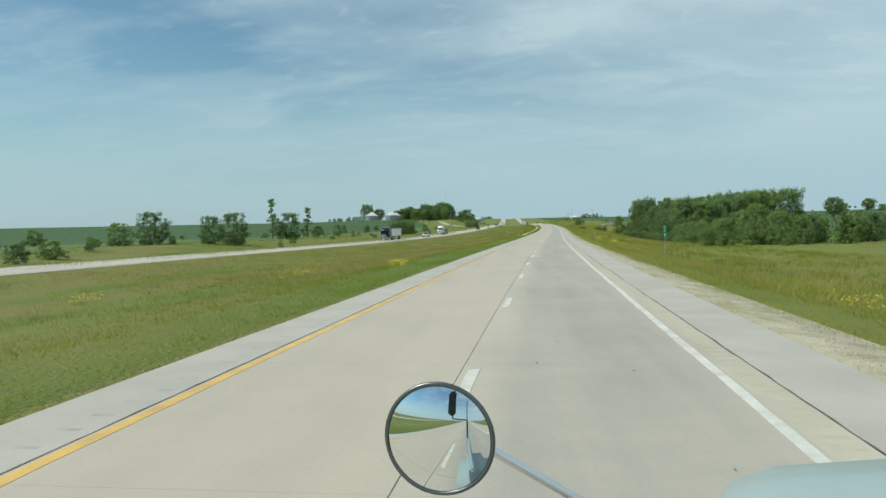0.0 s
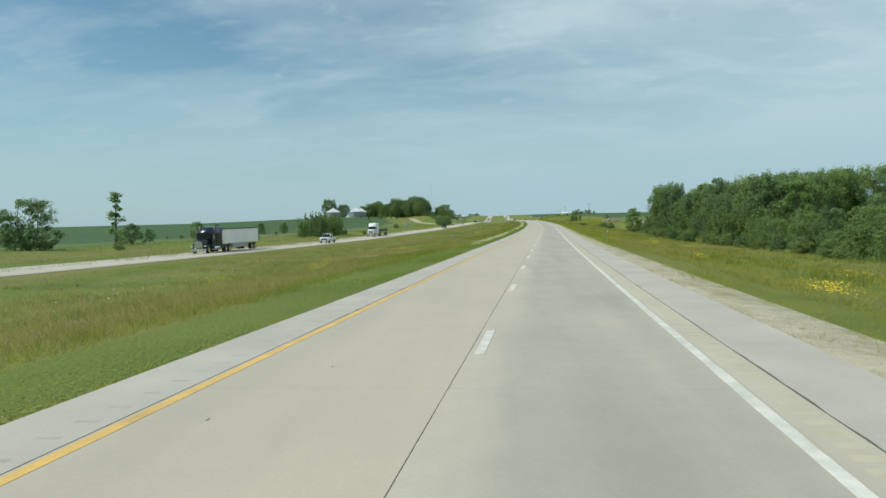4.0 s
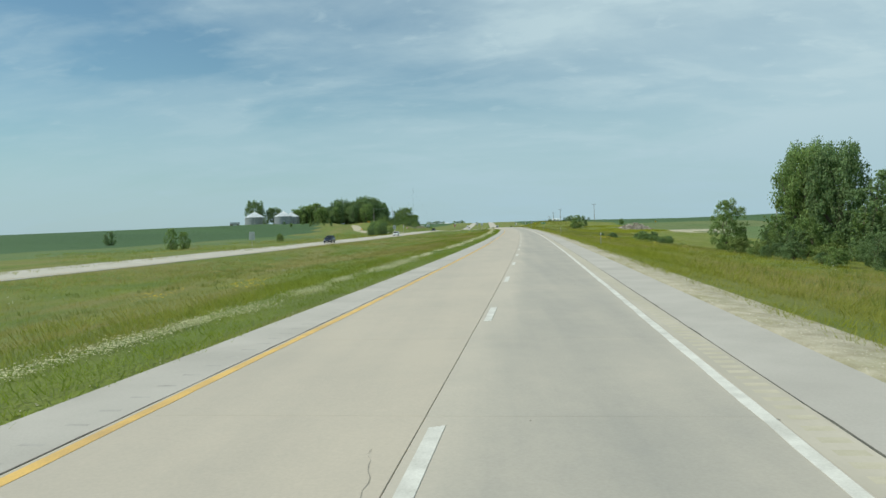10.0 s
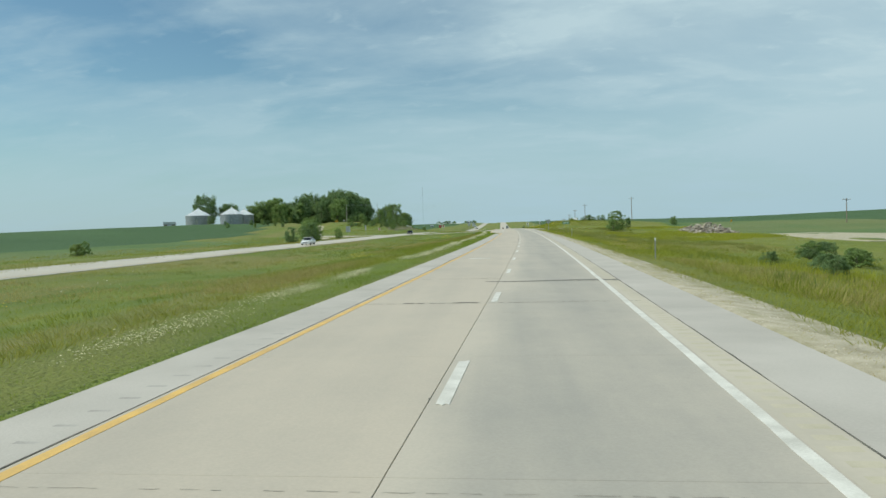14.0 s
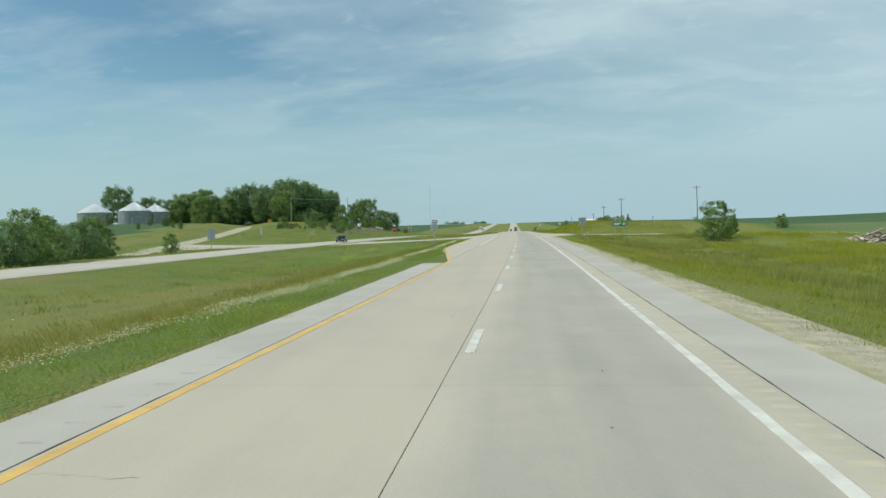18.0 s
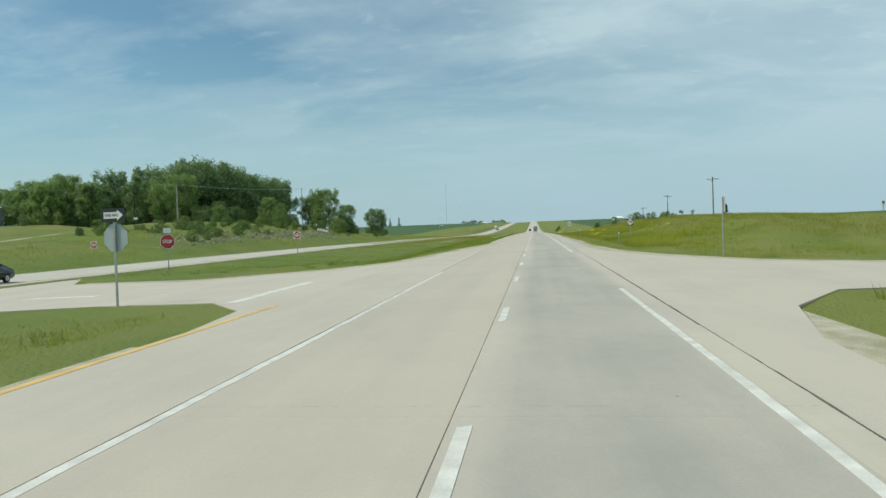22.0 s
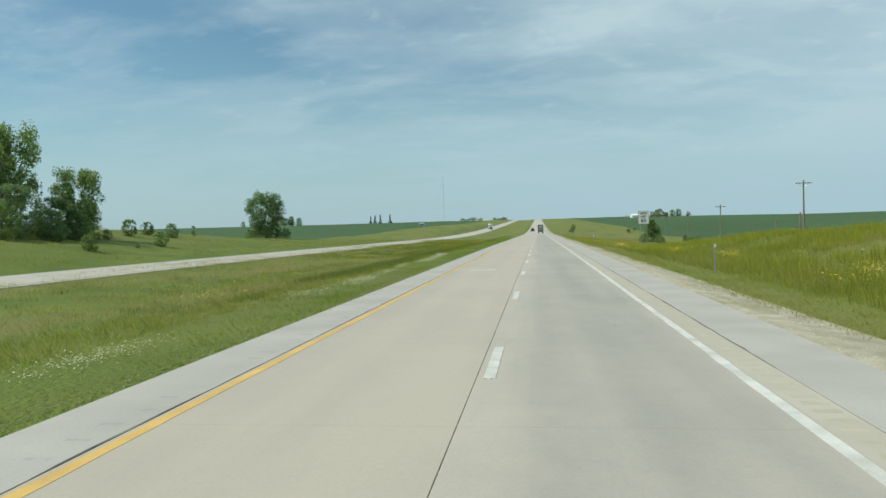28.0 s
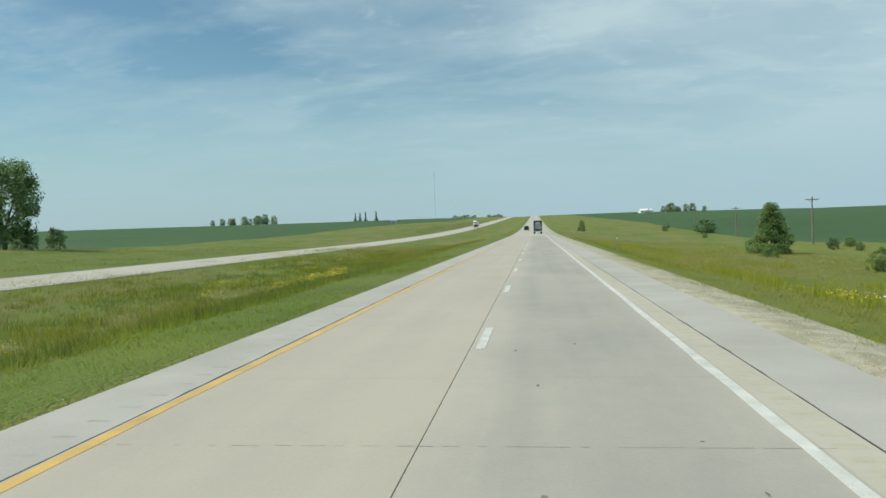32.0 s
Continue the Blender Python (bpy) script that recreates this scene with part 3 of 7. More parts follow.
def dash_mesh(name, w, l, h, material):
    """A thin plate with worn, slightly uneven ends."""
    me = bpy.data.meshes.new(name)
    rnd = random.Random(5)
    n = 6
    v, f = [], []
    for k in range(n + 1):
        x = -w / 2 + w * k / n
        for y, o in ((-l / 2, 1), (l / 2, -1)):
            e = rnd.uniform(0, 0.10)
            v += [(x, y + o * e, h), (x, y + o * e, 0.0)]
    for k in range(n):
        a, b = 4 * k, 4 * k + 4
        f += [(a, b, b + 2, a + 2), (a + 1, a, a + 2, a + 3)] if k == 0 else [(a, b, b + 2, a + 2)]
        f += [(a, a + 1, b + 1, b), (a + 2, b + 2, b + 3, a + 3)]
    f += [(4 * n, 4 * n + 1, 4 * n + 3, 4 * n + 2)]
    me.from_pydata(v, [], f)
    me.materials.append(material)
    return me


def lay(s, u, dz):
    """A pose on the pavement, tilted with its grade."""
    x, y = plan(s, u)
    g = math.degrees(float(np.interp(s, LINE_S, LINE_G)))
    return pose(float(x), float(y), float(road_z(s)) + dz, g, 0, turn(s))


worn_line("yellow_edge_line", -60, 672, lambda s: left_edge(s) + 0.06, 0.165, M_YELLOW_LINE, 1)
worn_line("yellow_edge_line", 716, 1130, lambda s: left_edge(s) + 0.06, 0.165, M_YELLOW_LINE, 2)
worn_line("white_edge_line", -60, 676, lambda s: s * 0 + 3.645, 0.155, M_WHITE_LINE, 3)
worn_line("white_edge_line", 708.8, 1130, lambda s: s * 0 + 3.645, 0.155, M_WHITE_LINE, 4)
worn_line("turn_lane_line", 614, 687, lambda s: s * 0 - 3.595, 0.155, M_WHITE_LINE, 5)
fl = np.arange(1129, 2400, 10.0)
ribbon("yellow_edge_line", fl, -3.54, -3.375, road_z(fl) + 0.005, 0.006, M_YELLOW_LINE, "", parent=road)
ribbon("white_edge_line", fl, 3.645, 3.80, road_z(fl) + 0.005, 0.006, M_WHITE_LINE, "", parent=road)
DASH = dash_mesh("lane_dash", 0.172, 3.05, 0.006, M_WHITE_LINE)
for k in range(-3, 110):
    ob = new("lane_dash", DASH)
    ob.parent = road
    ob.matrix_local = lay(10.2 + 12.192 * k, 0.19, 0.001)

# shoulders and the opposing side
ls = np.append(np.arange(-400, 569, 8.0), 577.0)
ribbon("shoulder_left", ls, -4.9, -3.64, road_z(ls) - 0.008, 0.3, M_SHOULDER, "grey left shoulder with grooves beside the pavement", category="shoulder")
sl = np.arange(577.2, 596, 2.0)
ribbon("verge_fill", sl, -5.4, left_edge(sl) - 0.02, road_z(sl) - 0.03, 0.3, M_VERGE_GREEN, "grass up to the widening pavement at the turn lane", category="verge")
sl = np.arange(750, 2400, 8.0)
ribbon("shoulder_left_after", sl, sl * 0 - 4.9, left_edge(sl) - 0.04, road_z(sl) - 0.008, 0.3, M_SHOULDER, "grey left shoulder beyond the crossing", category="shoulder")
rs = np.append(all_s[all_s < 650], 655.0)
ribbon("shoulder_right", rs, 4.37, 5.75, road_z(rs) - 0.008, 0.3, M_SHOULDER, "smooth grey right shoulder beside the pavement", category="shoulder")
rs = np.append(722.0, all_s[all_s > 724])
ribbon("shoulder_right_after", rs, 4.37, 5.75, road_z(rs) - 0.008, 0.3, M_SHOULDER, "smooth grey right shoulder past the side street", category="shoulder")
opp = ribbon("opposing_road", all_s, opp_u(all_s) - 3.7, opp_u(all_s) + 3.7, opp_z(all_s), 0.3, M_CONC_FAR, "opposing carriageway of pale concrete across the median")
ribbon("opposing_shoulder_inner", all_s, opp_u(all_s) + 3.72, opp_u(all_s) + 4.9, opp_z(all_s) - 0.01, 0.3, M_SHOULDER, "grey shoulder on the median side", category="shoulder")
ribbon("opposing_shoulder_outer", all_s, opp_u(all_s) - 5.9, opp_u(all_s) - 3.72, opp_z(all_s) - 0.01, 0.3, M_SHOULDER, "grey outer shoulder of the opposing carriageway", category="shoulder")
os_ = np.arange(-60, 1500, 10.0)
ribbon("edge_line", os_, opp_u(os_) + 3.5, opp_u(os_) + 3.62, opp_z(os_) + 0.006, 0.006, M_YELLOW_LINE, "", parent=opp)
ribbon("edge_line", os_, opp_u(os_) - 3.62, opp_u(os_) - 3.5, opp_z(os_) + 0.006, 0.006, M_WHITE_LINE, "", parent=opp)
for k in range(110):
    c = 6.0 + 12.192 * k
    ob = new("lane_dash", DASH)
    ob.parent = opp
    m = lay(c, float(opp_u(c)), 0)
    m.translation.z = float(opp_z(c)) + 0.002
    ob.matrix_local = m


# ---- the crossing street ----
def sheet(name, pts_a, pts_b, zf, material, label, category="street"):
    """A strip between two outlines given as (s, u) pairs of equal count."""
    v, f = [], []
    for (sa, ua), (sb, ub) in zip(pts_a, pts_b):
        for k in range(5):
            s, u = sa + (sb - sa) * k / 4, ua + (ub - ua) * k / 4
            x, y = plan(s, u)
            z = zf(s, u)
            v += [(x, y, z), (x, y, z - 0.25)]
    n = len(pts_a)
    for i in range(n - 1):
        for k in range(4):
            a, b = (i * 5 + k) * 2, ((i + 1) * 5 + k) * 2
            f.append((a, a + 2, b + 2, b))
        a, b = i * 10, (i + 1) * 10
        f += [(a + 1, a, b, b + 1), (a + 8, a + 9, b + 9, b + 8)]
    return tagged(link_mesh(name, v, f, material), label, category, kind="structure")


def med_z(s, u):
    f = min(max((u + 5.0) / (float(opp_u(s)) + 5.0 + 4.8), 0), 1)
    return float(road_z(s)) * (1 - f) + (float(opp_z(s)) - 0.02) * f - 0.012 - 0.18 * math.sin(f * math.pi)


sheet("median_crossing", [(664, -6.84), (672, -8.0), (676, -10.5), (678, -16), (678, -24), (675, -30), (668, -33.5)],
      [(724, -5.56), (711, -6.9), (703.5, -8.3), (698, -12), (694.5, -20), (697, -29), (704, -32.8)], med_z, M_CONC_PLAIN, "concrete median crossing between the carriageways")


def street_z(s, u):
    return float(road_z(s)) - 0.012 - max(u - 8, 0) * 0.012


sheet("crossing_street", [(655, 4.37), (655, 5.7), (664, 6.1), (669.5, 7.4), (674, 10.0), (677, 20), (677, 40), (677, 75), (677, 110)],
      [(722, 4.37), (722, 5.7), (709, 6.5), (700, 8.7), (692, 12.6), (688, 20), (688, 40), (688, 75), (688, 110)], street_z, M_CONC_PLAIN, "pale gravel side street meeting the highway")


def side_z(s, u):
    return float(ground_z(s, u)) + 0.06


lane_s = [640, 652, 664, 676, 690, 705, 720, 740, 752, 765, 780, 800, 814, 827, 843, 860, 882, 900]
sheet("gravel_lane", [(s, float(lane_u(s)) - 2.7) for s in lane_s], [(s, float(lane_u(s)) + 2.7) for s in lane_s], side_z, M_GRAVEL, "pale gravel lane climbing to the farm")
sheet("street_link", [(667, -45.2), (666, -50), (664, -56), (664, -61)], [(694, -45.2), (689, -50), (688, -56), (692, -69)], lambda s, u: max(side_z(s, u), float(opp_z(s)) - 0.03 - max(-45.5 - u, 0) * 0.012), M_CONC_PLAIN, "concrete mouth of the side street beyond the opposing road")
sheet("stop_bar", [(672.5, -46.6), (681.5, -46.4)], [(672.5, -47.2), (681.5, -47.0)], lambda s, u: float(opp_z(s)) + 0.02, M_WHITE_LINE, "worn white stop bar at the side street", "road marking")
sheet("gravel_pad", [(545, 56), (565, 54), (590, 57), (612, 62)], [(545, 72), (565, 78), (590, 78), (612, 73)], side_z, M_GRAVEL, "bare pale gravel pad in the field", "gravel pad")
gs = np.arange(596, 668, 4.0)
ribbon("gravel_edge", gs, left_edge(gs) - 0.22, left_edge(gs) - 0.03, road_z(gs) - 0.02, 0.3, M_GRAVEL, "thin gravel edge along the turn lane", category="gravel")
sheet("gravel_fringe", [(722, -5.75), (711, -6.95), (703.5, -8.35), (698.2, -12), (694.8, -20), (697, -28.5)],
      [(724.5, -6.9), (713, -8.1), (705.4, -9.3), (699.6, -12.6), (695.9, -20), (698, -28.5)], lambda s, u: med_z(s, u) + 0.004, M_GRAVEL, "sandy fringe along the median crossing", "gravel")
sheet("gravel_fringe", [(722, 5.75), (709, 6.5), (700, 8.7), (692, 12.6), (688, 20)],
      [(724, 7.0), (711, 7.6), (701.6, 9.6), (693.2, 13.4), (689.2, 20)], lambda s, u: street_z(s, u) + 0.003, M_GRAVEL, "sandy fringe along the side street", "gravel")
gs = np.concatenate([np.arange(722.5, 748, 3.0), [750]])
ribbon("gravel_edge_after", gs, left_edge(gs) - np.interp(gs, (706, 716, 745, 758), (0.8, 1.3, 1.1, 1.3)), left_edge(gs) - 0.03, road_z(gs) - 0.016, 0.3, M_GRAVEL, "sandy gravel along the pavement past the crossing", category="gravel")

sheet("stop_bar", [(684.2, -19.0), (684.8, -24.5)], [(684.9, -19.0), (685.5, -24.5)], lambda s, u: med_z(s, u) + 0.006, M_WHITE_LINE, "worn white stop bar in the median crossing", "road marking")
sheet("stop_bar", [(675.2, -9.3), (685.2, -9.4)], [(675.2, -9.85), (685.2, -9.95)], lambda s, u: med_z(s, u) + 0.006, M_WHITE_LINE, "worn white stop bar in the median crossing", "road marking")

# a broad white mark laid across the left lane
CROSS = dash_mesh("cross_mark", 0.60, 1.42, 0.006, M_WHITE_LINE)
for s, u in ((866.9, -1.95), (462.4, -1.95)):
    ob = new("cross_mark", CROSS)
    ob.parent = road
    ob.matrix_local = lay(s, u, 0.001) @ Matrix.Rotation(radians(90), 4, "Z")


# ---- trees and bushes ----
def leaf_mat(name, a, b):
    return mat(name, a, b, scale=0.35, fine=8, rough=0.75, bump=0.0, island=0.32, soft=True)


M_LEAF = leaf_mat("leaves_green", (0.168, 0.262, 0.078), (0.280, 0.372, 0.122))
M_LEAF_DARK = leaf_mat("leaves_dark", (0.140, 0.225, 0.088), (0.232, 0.322, 0.132))
M_LEAF_PALE = leaf_mat("leaves_pale", (0.195, 0.262, 0.070), (0.29, 0.355, 0.110))
M_NEEDLE = leaf_mat("needles", (0.057, 0.128, 0.058), (0.100, 0.187, 0.083))
M_BARK = mat("bark", (0.07, 0.055, 0.042), (0.17, 0.14, 0.11), scale=2, fine=8, rough=0.95, bump=0.8, reach=0.03)


def leaves(rnd, centres, radii, per, size, up=0.35):
    """Leaf quads round cluster centres, facing outwards with scatter."""
    c = np.repeat(centres, per, axis=0)
    r = np.repeat(radii, per)
    d = rnd.normal(size=c.shape)
    d /= np.linalg.norm(d, axis=1)[:, None]
    p = c + d * (r * rnd.uniform(0.45, 1.05, len(r)))[:, None]
    n = d + rnd.normal(scale=0.55, size=c.shape) + np.array([0, 0, up])
    n /= np.linalg.norm(n, axis=1)[:, None]
    t = np.cross(n, rnd.normal(size=c.shape))
    t /= np.linalg.norm(t, axis=1)[:, None]
    b = np.cross(n, t)
    h = size * rnd.uniform(0.55, 1.25, len(r))[:, None]
    v = np.stack([p - t * h, p + b * h * 0.55 - t * 0.1 * h, p + t * h, p - b * h * 0.55 + t * 0.1 * h], 1).reshape(-1, 3)
    f = np.arange(len(v)).reshape(-1, 4)
    return v, f


def crown_object(v, f, material, parent):
    me = bpy.data.meshes.new("crown")
    me.vertices.add(len(v))
    me.vertices.foreach_set("co", v.ravel())
    me.loops.add(f.size)
    me.loops.foreach_set("vertex_index", f.ravel())
    me.polygons.add(len(f))
    me.polygons.foreach_set("loop_start", np.arange(0, f.size, 4))
    me.update()
    me.validate()
    me.materials.append(material)
    ob = new("crown", me)
    ob.parent = parent
    return ob


def limb_path(bm, a, b, r0, r1, rnd, bend=0.12):
    a, b = Vector(a), Vector(b)
    m = (a + b) / 2 + Vector(rnd.normal(scale=bend, size=3)) * (b - a).length
    rod(bm, a, m, r0, (r0 + r1) / 2, 6, False)
    rod(bm, m, b, (r0 + r1) / 2, r1, 6, False)


def tree(kind, seed, material):
    """One tree of unit height 10 m: trunk with limbs, crown of leaf clumps. Returns its root at the base."""
    rnd = np.random.default_rng(seed)
    root = new("tree")
    bm = bmesh.new()
    cs, rs = [], []
    if kind == "broad":
        fork = rnd.uniform(2.0, 2.8)
        limb_path(bm, (0, 0, -0.3), (rnd.normal(0, .15), rnd.normal(0, .15), fork), 0.30, 0.22, rnd, 0.03)
        for k in range(9):
            a = k * 2.4 + rnd.uniform(-.5, .5)
            rr, zz = rnd.uniform(1.4, 3.9), rnd.uniform(3.8, 8.8)
            tip = (math.cos(a) * rr, math.sin(a) * rr, zz)
            limb_path(bm, (0, 0, fork - rnd.uniform(0, .5)), tip, 0.13, 0.03, rnd)
            for j in range(4):
                cs.append(np.array(tip) + rnd.normal(scale=(0.8, 0.8, 0.6)))
                rs.append(rnd.uniform(0.65, 1.15))
        for k in range(95):
            a, zz = rnd.uniform(0, 6.28), rnd.uniform(1.2, 9.4)
            lim = 4.2 * math.sqrt(max(0.05, 1 - ((zz - 5.4) / 4.3) ** 2))
            rr = lim * rnd.uniform(0.45, 1.0)
            cs.append(np.array((math.cos(a) * rr, math.sin(a) * rr, zz)))
            rs.append(rnd.uniform(0.5, 1.15))
        per, size = 105, 0.165
    elif kind == "low":
        # foliage down to the grass, uneven lobes
        lobes = [(rnd.uniform(0, 6.28), rnd.uniform(0.75, 1.15)) for _ in range(5)]
        for k in range(5):
            a = k * 1.26
            limb_path(bm, (0, 0, -0.3), (math.cos(a) * rnd.uniform(.6, 2.4), math.sin(a) * rnd.uniform(.6, 2.4), rnd.uniform(5.5, 8.5)), 0.16, 0.03, rnd)
        for k in range(140):
            a, zz = rnd.uniform(0, 6.28), 0.3 + 9.1 * rnd.uniform(0, 1) ** 1.25
            near_lobe = min(lobes, key=lambda q: abs(math.sin((a - q[0]) / 2)))[1]
            lim = 4.3 * math.sqrt(max(0.06, 1 - ((zz - 4.4) / 5.4) ** 2)) * near_lobe
            rr = lim * rnd.uniform(0.35, 1.0)
            cs.append(np.array((math.cos(a) * rr, math.sin(a) * rr, zz)))
            rs.append(rnd.uniform(0.45, 0.95))
        per, size = 78, 0.17
    elif kind == "tall":
        limb_path(bm, (0, 0, -0.3), (0.1, 0.1, 8.6), 0.2, 0.04, rnd, 0.02)
        for k in range(60):
            zz = rnd.uniform(0.7, 9.7)
            lim = 2.2 * math.sqrt(max(0.04, 1 - ((zz - 5.2) / 5.0) ** 2))
            a, rr = rnd.uniform(0, 6.28), lim * rnd.uniform(0.25, 1.0)
            c = np.array((math.cos(a) * rr, math.sin(a) * rr, zz))
            if k % 4 == 0:
                limb_path(bm, (0.05, 0.05, max(0.8, zz - 1.6)), c, 0.06, 0.015, rnd)
            cs.append(c)
            rs.append(rnd.uniform(0.45, 0.85))
        per, size = 105, 0.155
    elif kind == "thin":
        limb_path(bm, (0, 0, -0.3), (0.2, 0.0, 9.3), 0.14, 0.03, rnd, 0.02)
        for k in range(30):
            zz = rnd.uniform(2.2, 9.9)
            a, rr = rnd.uniform(0, 6.28), rnd.uniform(0.15, 1.25) * (1.15 - zz / 14)
            c = np.array((math.cos(a) * rr, math.sin(a) * rr, zz))
            if k % 3 == 0:
                limb_path(bm, (0.1, 0, zz - 1.0), c, 0.04, 0.012, rnd)
            cs.append(c)
            rs.append(rnd.uniform(0.3, 0.6))
        per, size = 70, 0.155
    elif kind == "conifer":
        rod(bm, (0, 0, -0.3), (0, 0, 9.4), 0.16, 0.02, 6)
        for k in range(110):
            zz = 0.5 + 9.3 * rnd.uniform(0, 1) ** 1.3
            a, rr = rnd.uniform(0, 6.28), (10 - zz) * 0.32 * rnd.uniform(0.3, 1.0)
            cs.append(np.array((math.cos(a) * rr, math.sin(a) * rr, zz)))
            rs.append(rnd.uniform(0.3, 0.62))
        per, size = 44, 0.2
    elif kind == "cedar":
        # a dense cone, leafed to the ground, with a ragged outline
        rod(bm, (0, 0, -0.3), (0, 0, 9.2), 0.2, 0.02, 6)
        for k in range(210):
            zz = 0.3 + 9.4 * rnd.uniform(0, 1) ** 1.25
            a, rr = rnd.uniform(0, 6.28), 3.3 * (1 - zz / 10.3) ** 0.9 * rnd.uniform(0.45, 1.0)
            cs.append(np.array((math.cos(a) * rr, math.sin(a) * rr, zz)))
            rs.append(rnd.uniform(0.4, 0.75))
        per, size = 62, 0.15
    elif kind == "willow":
        # many whippy stems from one stool, leaning with the wind, leafed from the ground to pointed tips
        for k in range(26):
            a, rr = rnd.uniform(0, 6.28), rnd.uniform(0.2, 3.0)
            foot = np.array((math.cos(a) * rr * 0.45, math.sin(a) * rr * 0.45, -0.3))
            tip = np.array((math.cos(a) * rr * 1.25 + 0.5, math.sin(a) * rr * 1.25 + 0.3, rnd.uniform(6.2, 10.0) - rr * 0.55))
            if k % 4 == 0:
                limb_path(bm, foot, tip, 0.07, 0.015, rnd, 0.05)
            for j in range(9):
                q = (j + 1) / 9
                cs.append(foot + (tip - foot) * q + rnd.normal(scale=(0.28, 0.28, 0.2)))
                rs.append(rnd.uniform(0.55, 0.95) * (1.15 - 0.85 * q))
        for k in range(26):
            a, rr = rnd.uniform(0, 6.28), rnd.uniform(1.2, 3.6)
            cs.append(np.array((math.cos(a) * rr, math.sin(a) * rr, rnd.uniform(0.3, 3.2))))
            rs.append(rnd.uniform(0.6, 1.1))
        per, size = 34, 0.19
    else:
        for k in range(8):
            a = k * 0.8
            limb_path(bm, (math.cos(a) * .3, math.sin(a) * .3, -0.3), (math.cos(a) * rnd.uniform(1, 3.6), math.sin(a) * rnd.uniform(1, 3.6), rnd.uniform(5, 8.5)), 0.11, 0.03, rnd)
        for k in range(64):
            a, zz = rnd.uniform(0, 6.28), rnd.uniform(0.6, 9.0)
            lim = 5.0 * math.sqrt(max(0.05, 1 - (zz / 9.9) ** 2))
            rr = lim * rnd.uniform(0.3, 1.0)
            cs.append(np.array((math.cos(a) * rr, math.sin(a) * rr, zz)))
            rs.append(rnd.uniform(0.7, 1.3))
        per, size = 70, 0.27
    part("trunk", bm, M_BARK, root)
    v, f = leaves(rnd, np.array(cs), np.array(rs), per, size)
    crown_object(v, f, material, root)
    return root


STOCK = {
    "broad": [tree("broad", 11, M_LEAF_DARK), tree("broad", 12, M_LEAF), tree("broad", 13, M_LEAF_DARK)],
    "low": [tree("low", 61, M_LEAF), tree("low", 62, M_LEAF_DARK), tree("low", 63, M_LEAF)],
    "tall": [tree("tall", 21, M_LEAF), tree("tall", 22, M_LEAF_DARK), tree("tall", 23, M_LEAF)],
    "thin": [tree("thin", 31, M_LEAF), tree("thin", 32, M_LEAF_PALE)],
    "willow": [tree("willow", 71, M_LEAF), tree("willow", 72, M_LEAF_DARK), tree("willow", 73, M_LEAF)],
    "conifer": [tree("conifer", 41, M_NEEDLE)],
    "cedar": [tree("cedar", 81, M_LEAF)],
    "bush": [tree("bush", 51, M_LEAF), tree("bush", 52, M_LEAF_PALE), tree("bush", 53, M_LEAF_DARK)],
}
PLANT = {
    "broad": ("tree", "broad-leaved tree with a dense dark green crown", "tree"),
    "low": ("tree", "round tree leafed down to the rough grass", "tree"),
    "tall": ("tree", "upright young tree with a full green crown", "tree"),
    "thin": ("tree", "slender tree with a thin gappy crown", "tree"),
    "willow": ("willow", "willow brush of many upright leafy stems", "tree"),
    "conifer": ("conifer", "small dark conifer with a pointed crown", "tree"),
    "cedar": ("conifer", "dense cone-shaped cedar in the meadow grass", "tree"),
    "bush": ("bush", "rounded green bush growing in rough grass", "bush"),
}
used_stock = set()
rnd_t = random.Random(77)


def plant(kind, s, u, h, wide=1.0, which=None, label="", group="", sink=0.0):
    """A tree of height h at s, u. The first of a kind is the stock itself, the others are copies."""
    w = rnd_t.randrange(len(STOCK[kind])) if which is None else which
    src = STOCK[kind][w]
    p = spot(s, u, -sink)
    k = h / 10.0
    spin = rnd_t.uniform(0, 360)
    if (kind, w) in used_stock:
        ob = copy_thing(src, pose(0, 0, 0))
    else:
        used_stock.add((kind, w))
        ob = src
    ob.matrix_basis = pose(p.x, p.y, p.z, 0, 0, spin) @ Matrix.Diagonal((k * wide, k * wide, k, 1))
    name, text, cat = PLANT[kind]
    if kind == "low" and h < 5.6:
        name, cat = "shrub", "shrub"
    ob.name = name
    tagged(ob, label or text, cat, group)
    return ob


# beside the opposing carriageway, first stretch
plant("bush", 80, -58, 2.6, 1.35, 2, "dark bush at the edge of the opposing road")
plant("bush", 91, -61.5, 2.5, 1.7, 0, "low wide bush at the edge of the opposing road")
plant("bush", 118, -92, 3.6, 1.1, 0)
plant("bush", 137, -97, 3.4, 1.3, 0)
plant("low", 139.5, -81, 4.5, 1.35, 0, "small leafy tree in the roadside grass")
plant("low", 146.5, -78.2, 6.8, 1.25, 1)
plant("bush", 146, -73.5, 1.9, 0.9, 0)
plant("low", 152, -68.5, 6.0, 1.1, 1)
plant("low", 157, -65, 7.0, 1.15, 1)
plant("bush", 150, -52.5, 1.5, 0.8, 0)
plant("thin", 226, -83, 12.0, 1.15, 0, "slender poplar standing above the bushes")
plant("low", 231, -80, 8.4, 1.35, 1)
plant("thin", 264, -84.5, 10.2, 1.5, 0, "slender poplar standing above the bushes")
plant("bush", 262, -80, 4.4, 1.2, 2)
plant("bush", 284, -88, 3.2, 0.9, 2)
plant("low", 300, -84, 4.6, 0.95, 2)
